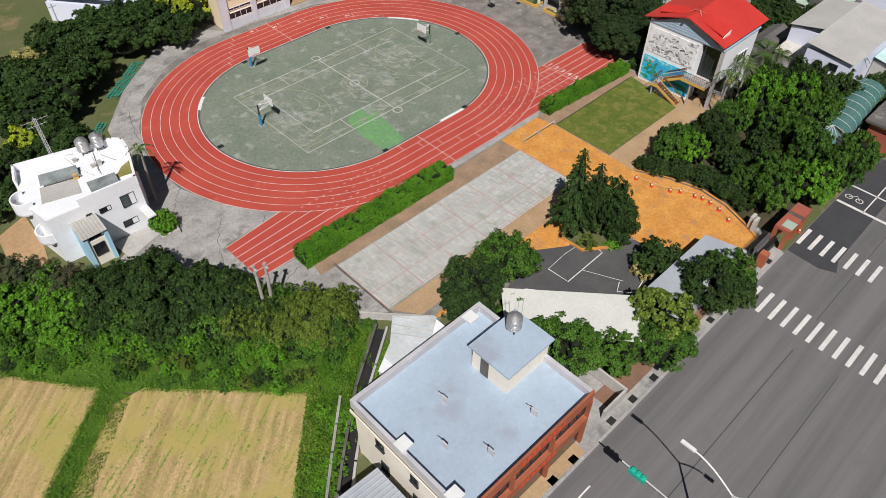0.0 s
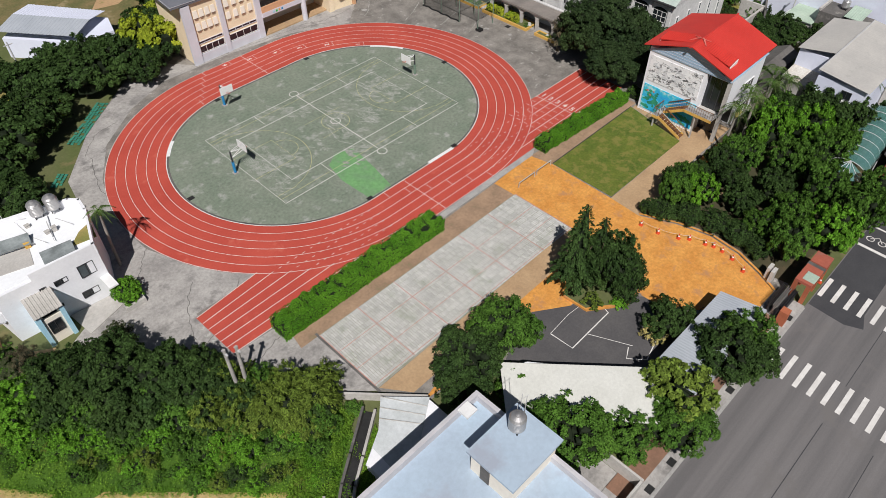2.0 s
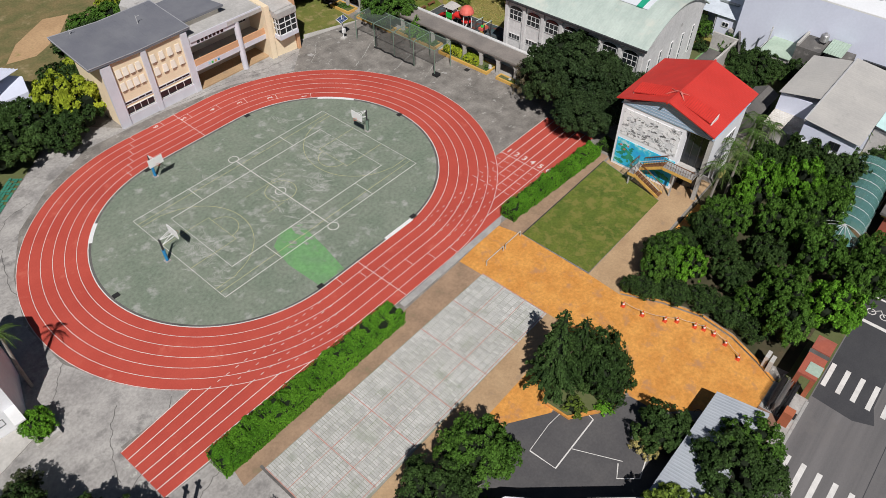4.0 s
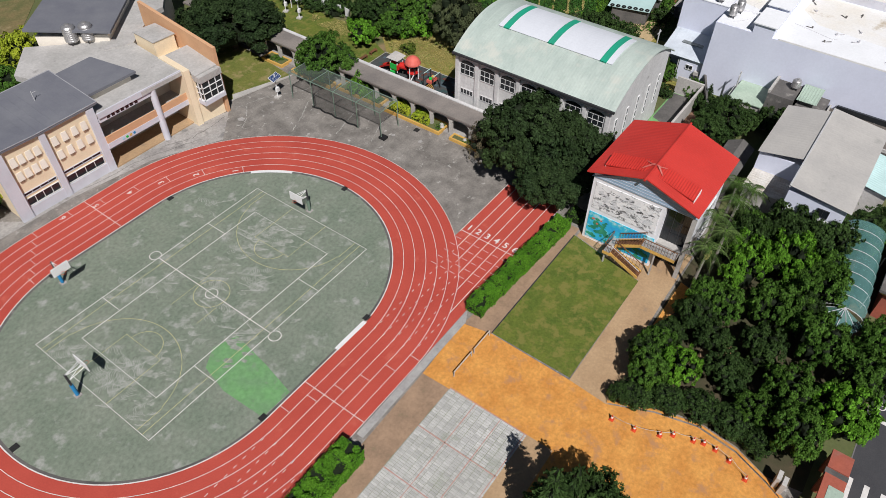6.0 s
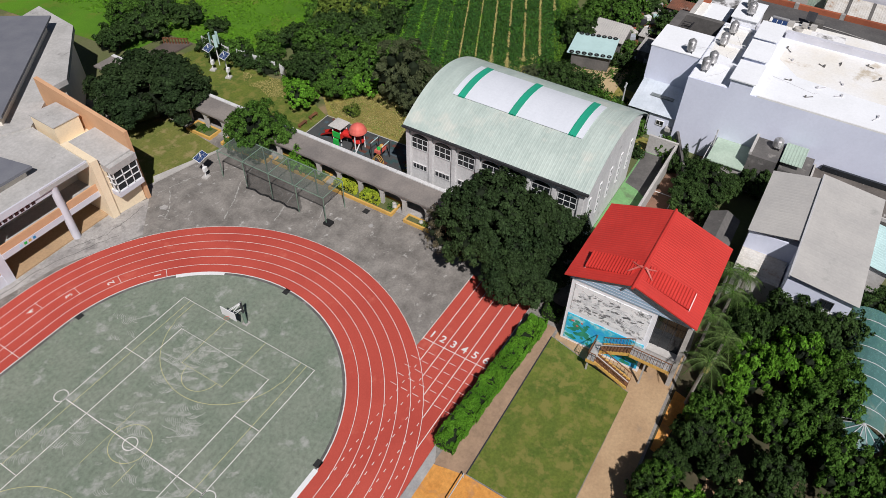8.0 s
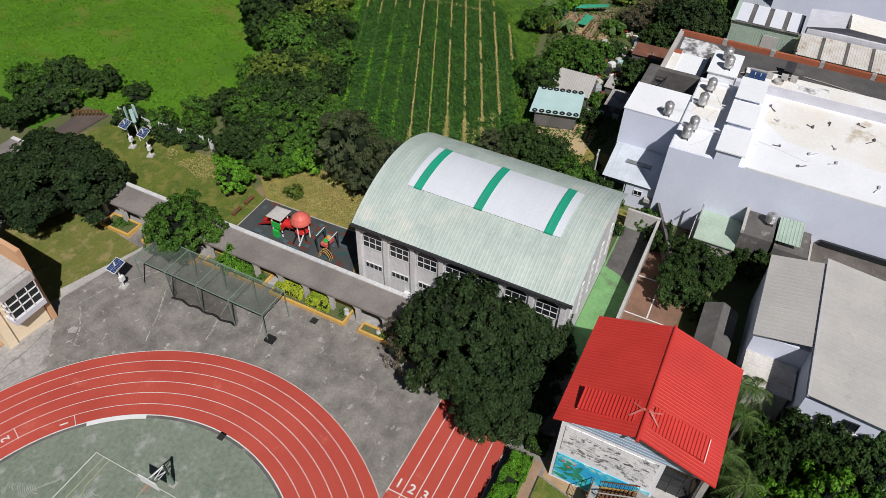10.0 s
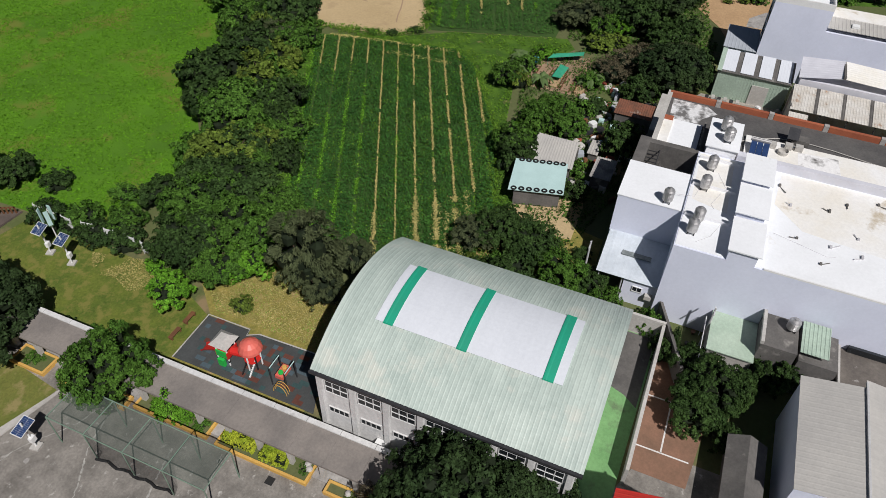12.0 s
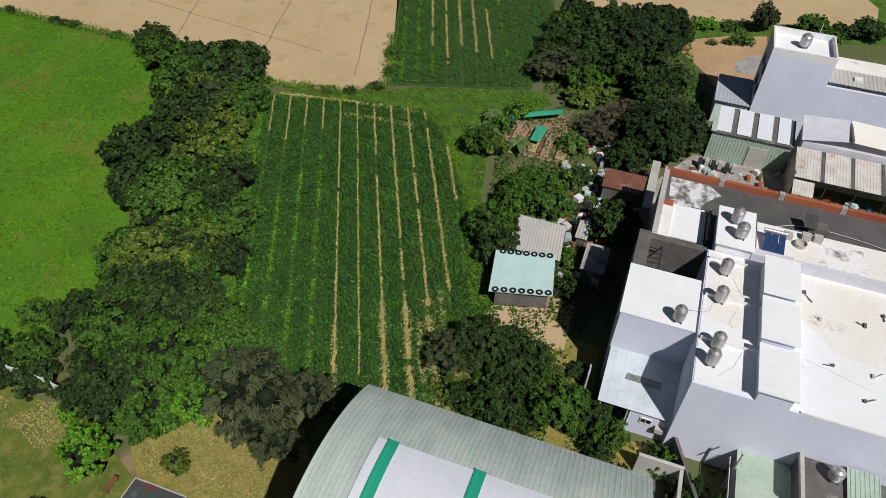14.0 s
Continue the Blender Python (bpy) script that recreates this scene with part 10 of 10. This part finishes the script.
palm(16.4, 64.7, 6.6, 1.7, (0.4, 0.4), fronds=8)
palm(76.8, 30.1, 6.0, 2.2, (0.0, -0.2), bunch=True)
palm(79.8, 29.4, 6.2, 2.2)
palm(82.2, 31.0, 5.6, 2.0)
palm(89.4, 31.2, 5.0, 2.3)
palm(87.0, 30.2, 4.6, 2.0)
palm(95.2, 22.0, 5.2, 2.2, label="half-dry palm with brownish hanging fronds")
palm(91.2, 29.6, 3.6, 2.0)


def banana(x, y, r):
    """A clump of broad arching blades on short fleshy stems."""
    rnd = random.Random(int(x * 7 + y))
    t = thing("banana_plant", "low banana plant with broad arching ragged leaves", "banana plant", "banana plants", at=(x, y, 0))
    b = Build()
    for dx, dy in ((0, 0), (0.4, 0.3), (-0.3, 0.35)):
        b.tube((dx, dy, 0), (dx * 1.2, dy * 1.2, 1.5), 0.14, 0.09, 7)
    b.part("stem", LEAF_WEED, t)
    for i in range(13):
        a, up = 2.4 * i + rnd.uniform(-0.3, 0.3), rnd.uniform(0.5, 1.3)
        d = Vector((math.cos(a), math.sin(a), 0))
        side = Vector((-d.y, d.x, 0))
        L = r * rnd.uniform(0.75, 1.1)
        b = Build()
        rows = []
        for k in range(8):
            u = k / 7
            w = 0.17 * r * math.sin(math.pi * min(1, 0.1 + 0.88 * u)) * rnd.uniform(0.75, 1.1)
            m3 = Vector((0, 0, 1.4)) + d * L * u + Vector((0, 0, L * (up * u - (0.5 + up * 0.75) * u * u)))
            rows.append((m3 - side * w - Vector((0, 0, w * 0.5)), m3, m3 + side * w - Vector((0, 0, w * 0.5))))
        b.solid([q for row in rows for q in row], [(3 * k + j, 3 * k + 3 + j, 3 * k + 4 + j, 3 * k + 1 + j) for k in range(7) for j in (0, 1)])
        b.part("leaf", LEAF_BANANA, t)
    return t


for x, y, r in ((153.1, 72.6, 2.6), (150.4, 73.1, 2.2), (151.8, 67.7, 2.4), (155.4, 61.0, 2.4), (183.1, 58.8, 2.2), (157.4, 73.0, 2.0)):
    banana(x, y, r)
for x, y, lx, ly in ((16.2, 42.5, 0.0, 0.1), (16.9, 42.3, 0.2, -0.1)):
    t = thing("utility_pole", "tall grey concrete utility pole", "utility pole", "utility poles", at=(x, y, 0))
    Build().tube((0, 0, 0), (lx, ly, 6.8), 0.2, 0.14, 12).part("pole", CONCRETE, t)
    Build().box(lx - 0.08, ly - 0.4, 6.3, lx + 0.08, ly + 0.4, 6.42).part("cross_arm", LIGHTMETAL, t)
for x, y in ((24.2, 107.7), (115.6, 51.6), (111.6, 38.6)):
    t = thing("utility_pole", "thin grey utility pole", "utility pole", "thin poles", at=(x, y, 0))
    Build().tube((0, 0, 0), (0, 0, 5.5), 0.12, 0.09).part("pole", LIGHTMETAL, t)
    Build().box(-0.6, -0.05, 5.0, 0.6, 0.05, 5.1).part("cross_arm", LIGHTMETAL, t)
sl = thing("street_lamp", "tall double-armed white street lamp over the road", "street lamp", at=(27.0, 1.9, 0))
Build().tube((0, 0, 0), (0, 0, 8.2), 0.13, 0.08, 12).part("pole", LIGHTMETAL, sl)
for sy, L, rise in ((1, 3.4, 1.6), (-1, 2.4, 1.0)):
    b = Build()
    for k in range(6):
        u, w = k / 6, (k + 1) / 6
        b.tube((0, sy * L * u, 8.1 + rise * math.sin(u * 1.57)), (0, sy * L * w, 8.1 + rise * math.sin(w * 1.57)), 0.06, n=8)
    b.part("arm", WHITEPAINT, sl)
    Build().box(-0.14, sy * L - 0.15, 8.1 + rise - 0.06, 0.14, sy * (L + 0.95), 8.1 + rise + 0.08).part("lamp_head", WHITEPAINT, sl)
TEAL = mat("teal_plastic", (0.02, 0.42, 0.30), (0.02, 0.38, 0.27), rough=0.4, scale=1, bump=0.02)
tl = thing("traffic_light", "three-lamp traffic signal in teal green housing on a long arm", "traffic light", at=(25.0, 1.6, 0))
Build().tube((0, 0, 0), (0, 0, 5.9), 0.12).part("pole", LIGHTMETAL, tl)
Build().tube((0, 0, 5.8), (0, 7.2, 6.0), 0.07).part("arm", LIGHTMETAL, tl)
for k in range(3):
    Build().lathe(0, 5.4 + 0.42 * k, [(0.2, 5.62), (0.23, 5.75), (0.23, 6.1), (0.14, 6.2)], 12).part("lamp_housing", TEAL, tl)
Build().box(-0.28, 5.15, 5.68, 0.02, 6.5, 6.08).part("backplate", TEAL, tl)

# ---- west bank: netting, planter ----
rnd = random.Random(47)
for (xa, ya), (xb, yb), wide in (((22.6, 87.2), (29.6, 93.4), 2.0), ((17.4, 81.0), (19.4, 83.0), 1.5)):
    b, span = Build(), math.hypot(xb - xa, yb - ya)
    ux, uy = (xb - xa) / span, (yb - ya) / span
    for i in range(int(span / 0.42)):
        for j in range(int(wide / 0.42)):
            if rnd.random() < 0.12:
                continue
            u, w, z = 0.42 * i, 0.42 * j, 0.09 + rnd.uniform(0, 0.10)
            at = [(xa + ux * (u + du) - uy * (w + dw), ya + uy * (u + du) + ux * (w + dw), z + rnd.uniform(-0.03, 0.03)) for du, dw in ((0.02, 0.02), (0.36, 0.02), (0.36, 0.36), (0.02, 0.36))]
            b.slab(at, 0.03)
    tagged(b.part("ground_net", TARPGREEN), "green chequered netting laid along the bank", "netting", "green nets")
b = Build().box(13.9, 58.3, 0.03, 15.9, 58.6, 0.6).box(15.6, 58.6, 0.03, 15.9, 60.4, 0.6)
tagged(b.part("planter_wall", PALECONC), "low pale rendered planter wall", "planter")
tree("clipped_bright", 14.9, 59.8, 1.3, 2.7, label="round bright green bush in a brick planter")

# ---- fence boards, deck ----
for (xa, ya), (xb, yb) in (((99.0, 111.5), (98.9, 110.0)), ((98.9, 109.3), (98.8, 107.8)), ((98.8, 107.2), (98.7, 105.8)), ((98.9, 104.4), (99.1, 103.0)), ((99.1, 101.4), (99.2, 100.2)), ((99.2, 98.6), (99.2, 97.4)), ((99.1, 96.4), (99.0, 95.4))):
    t = thing("notice_panel", "white panel on the garden fence", "panel", "white fence panels")
    Build().prism([(xa, ya), (xb, yb), (xb + 0.08, yb), (xa + 0.08, ya)], 0.5, 1.9).part("board", WHITEPAINT, t)
    for x, y in ((xa, ya), (xb, yb)):
        Build().tube((x + 0.12, y, 0), (x + 0.12, y, 2.0), 0.04).part("post", LIGHTMETAL, t)
dk2 = thing("deck", "weathered dark timber deck with a low rail", "deck")
Build().prism([(88.0, 114.0), (93.0, 114.0), (98.8, 113.6), (96.8, 117.2), (91.5, 117.0)], 0.02, 0.25).part("platform", DECKWOOD, dk2)
for k in range(9):
    Build().box(98.2 - 0.9 * k * 0.25, 113.8 + 0.4 * k, 0.25, 98.35 - 0.9 * k * 0.25, 113.95 + 0.4 * k, 1.2).part("rail_post", WOOD, dk2)
Build().prism([(98.2, 113.8), (98.35, 113.8), (96.55, 117.1), (96.4, 117.1)], 1.05, 1.2).part("rail", WOOD, dk2)

# ---- farm plots ----
ts = thing("shed", "farm shed with mint sheet roof weighted by tyres", "shed")
Build().prism([(124.2, 62.6), (125.8, 57.4), (130.8, 58.4), (129.2, 63.6)], 0, 2.2).part("wall", DARKCONC, ts)
Build().slab([(123.7, 63.2, 2.5), (125.4, 56.9, 2.5), (131.2, 58.0, 2.7), (129.6, 64.2, 2.7)], 0.1).part("roof", TANKBLUE, ts)
for k in range(7):
    for (xa, ya), (xb, yb), z in (((124.1, 62.6), (125.6, 57.4), 2.5), ((129.6, 63.4), (130.8, 58.5), 2.68)):
        u = k / 6
        x, y = xa + (xb - xa) * u, ya + (yb - ya) * u
        b = Build()
        for a in range(0, 360, 36):
            p, q = radians(a), radians(a + 36)
            b.tube((x + 0.27 * math.cos(p), y + 0.27 * math.sin(p), z + 0.1), (x + 0.27 * math.cos(q), y + 0.27 * math.sin(q), z + 0.1), 0.1, n=6)
        tagged(b.part("tyre", RUBBER), "old black tyre lying on a shed roof", "tyre", "roof tyres")
ls = thing("shed", "low shed with corroded grey corrugated roof", "shed")
Build().box(131.6, 57.8, 0, 136.2, 63.0, 1.8).part("wall", DARKCONC, ls)
Build().sheet((131.2, 57.4, 2.0), (131.2, 63.4, 2.0), (136.6, 63.6, 2.4), (136.6, 58.0, 2.4), 0.35, 0.05).part("roof_sheet", GREYSHEET, ls)
plot("plot_bare", "dry earth beside the farm sheds", [(119.5, 63), (121, 54.4), (127, 54.6), (131.5, 55.6), (127.2, 57.6), (124, 62.8)], 0.045, TANFIELD, "earth")
plot("plot_beds", "small tilled vegetable beds", [(151.0, 70.5), (151.4, 60.6), (163.4, 62.8), (160.4, 70)], 0.05, BROWNPAVE, "beds")
for i, (x0, y0, x1, y1) in enumerate(((152.0, 67.4, 157.4, 69.2), (152.2, 65.2, 157.2, 66.6), (151.8, 63.4, 156.2, 64.6), (151.8, 61.2, 156.6, 62.6))):
    t = thing("garden_bed", "raised vegetable bed with timber edging", "garden bed", "vegetable beds")
    Build().box(x0, y0, 0.04, x1, y1, 0.22).part("soil", TANPAVE if i % 2 else BROWNPAVE, t)
    Build().box(x0, y0 - 0.1, 0.04, x1, y0, 0.35).part("edging", WOOD, t)
    Build().box(x0, y1, 0.04, x1, y1 + 0.1, 0.35).part("edging", WOOD, t)
for pts, z in (([(158.4, 68.6), (159.8, 68.2), (162.6, 64.0), (161.2, 63.8)], 1.2), ([(153.8, 66.6), (157.6, 66.4), (157.4, 65.0), (153.6, 65.2)], 0.9)):
    b = Build().slab([(x, y, z + 0.15 * (i % 2)) for i, (x, y) in enumerate(pts)], 0.04)
    for x, y in pts:
        b.tube((x, y, 0), (x, y, z), 0.03, n=5)
    tagged(b.part("shade_net", mat("mint_green_net", (0.05, 0.38, 0.22), (0.04, 0.30, 0.18), scale=2)), "bright green shade net on poles", "shade net", "shade nets")
tagged(Build().lathe(158.1, 70.4, [(0.4, 0), (0.45, 0.5), (0.42, 1.0)], 12).part("barrel", BLUEPAD), "blue plastic barrel by the vegetable beds", "barrel")
rnd = random.Random(77)
JUNK = [PALECONC, WHITEPAINT, GREYSHEET, RUST, PAINTRED, DARKCONC, BLUESHEET, WOOD, TANKBLUE, DARKMETAL]
for i in range(190):
    s = rnd.random()
    if i < 34:
        x, y = rnd.uniform(129.5, 146), rnd.uniform(51.5, 57.5)
    elif i < 62:
        x, y = rnd.uniform(145, 155), rnd.uniform(50.6, 57)
    elif i < 150:
        x, y = rnd.uniform(136, 158), rnd.uniform(54, 61.5)
    else:
        x, y = rnd.uniform(150.0, 159.5), rnd.uniform(34.0, 47.5)
    w, d, hh = rnd.uniform(0.3, 1.3), rnd.uniform(0.2, 0.9), rnd.uniform(0.1, 0.8)
    ob2 = Build().box(-w / 2, -d / 2, 0, w / 2, d / 2, hh).box(-w / 2 + 0.1, -d / 2 - 0.06, hh, w / 2 - 0.15, d / 2 - 0.1, hh + 0.06).part("scrap_crate", JUNK[i % len(JUNK)])
    ob2.matrix_basis = pose(x, y, 0.0, 0, 0, rnd.uniform(0, 180))
    tagged(ob2, "odd scrap crate or board lying by the farm sheds", "scrap", "scrap by the sheds")
for x0, y0, x1, y1, z, m2, lab in ((145.4, 50.2, 149.0, 55.6, 2.4, RUSTRED, "rusty red low sheet roof"), (131.0, 52.6, 135.2, 55.2, 1.8, CONCRETE, "grey slab roof of a small store"), (136.4, 55.4, 139.4, 56.8, 1.2, PALECONC, "pale slab roof of a small pen")):
    t = thing("shed", lab, "shed")
    Build().box(x0 + 0.2, y0 + 0.2, 0, x1 - 0.2, y1 - 0.2, z).part("wall", DARKCONC, t)
    Build().sheet((x0, y0, z + 0.1), (x0, y1, z + 0.1), (x1, y1, z + 0.3), (x1, y0, z + 0.3), 0.3, 0.05).part("roof_sheet", m2, t)
for k in range(6):
    t = thing("air_conditioner", "dark outdoor cooling unit on a stand", "air conditioner", "cooling units")
    x = 157.6 - 0.3 * (k % 2)
    y = 40.0 + 0.85 * k
    Build().box(x, y, 0.3, x + 0.9, y + 0.5, 1.2).part("case", DARKMETAL if k % 2 else PALECONC, t)
    Build().box(x + 0.05, y + 0.05, 0, x + 0.85, y + 0.45, 0.3).part("stand", DARKMETAL, t)
for x in (47.0, 48.4, 49.8, 51.2, 52.6):
    t = thing("bicycle_rack", "dark bent-tube bicycle rack under the shed roof", "bicycle rack", "bicycle racks")
    bb2 = Build()
    pts = [(x, 18.8 + 0.35 * math.cos(radians(a)), 0.1 + 0.7 * math.sin(radians(a))) for a in range(0, 181, 20)]
    for p, q in zip(pts, pts[1:]):
        bb2.tube(p, q, 0.04, n=5)
    bb2.part("tube", DARKMETAL, t)
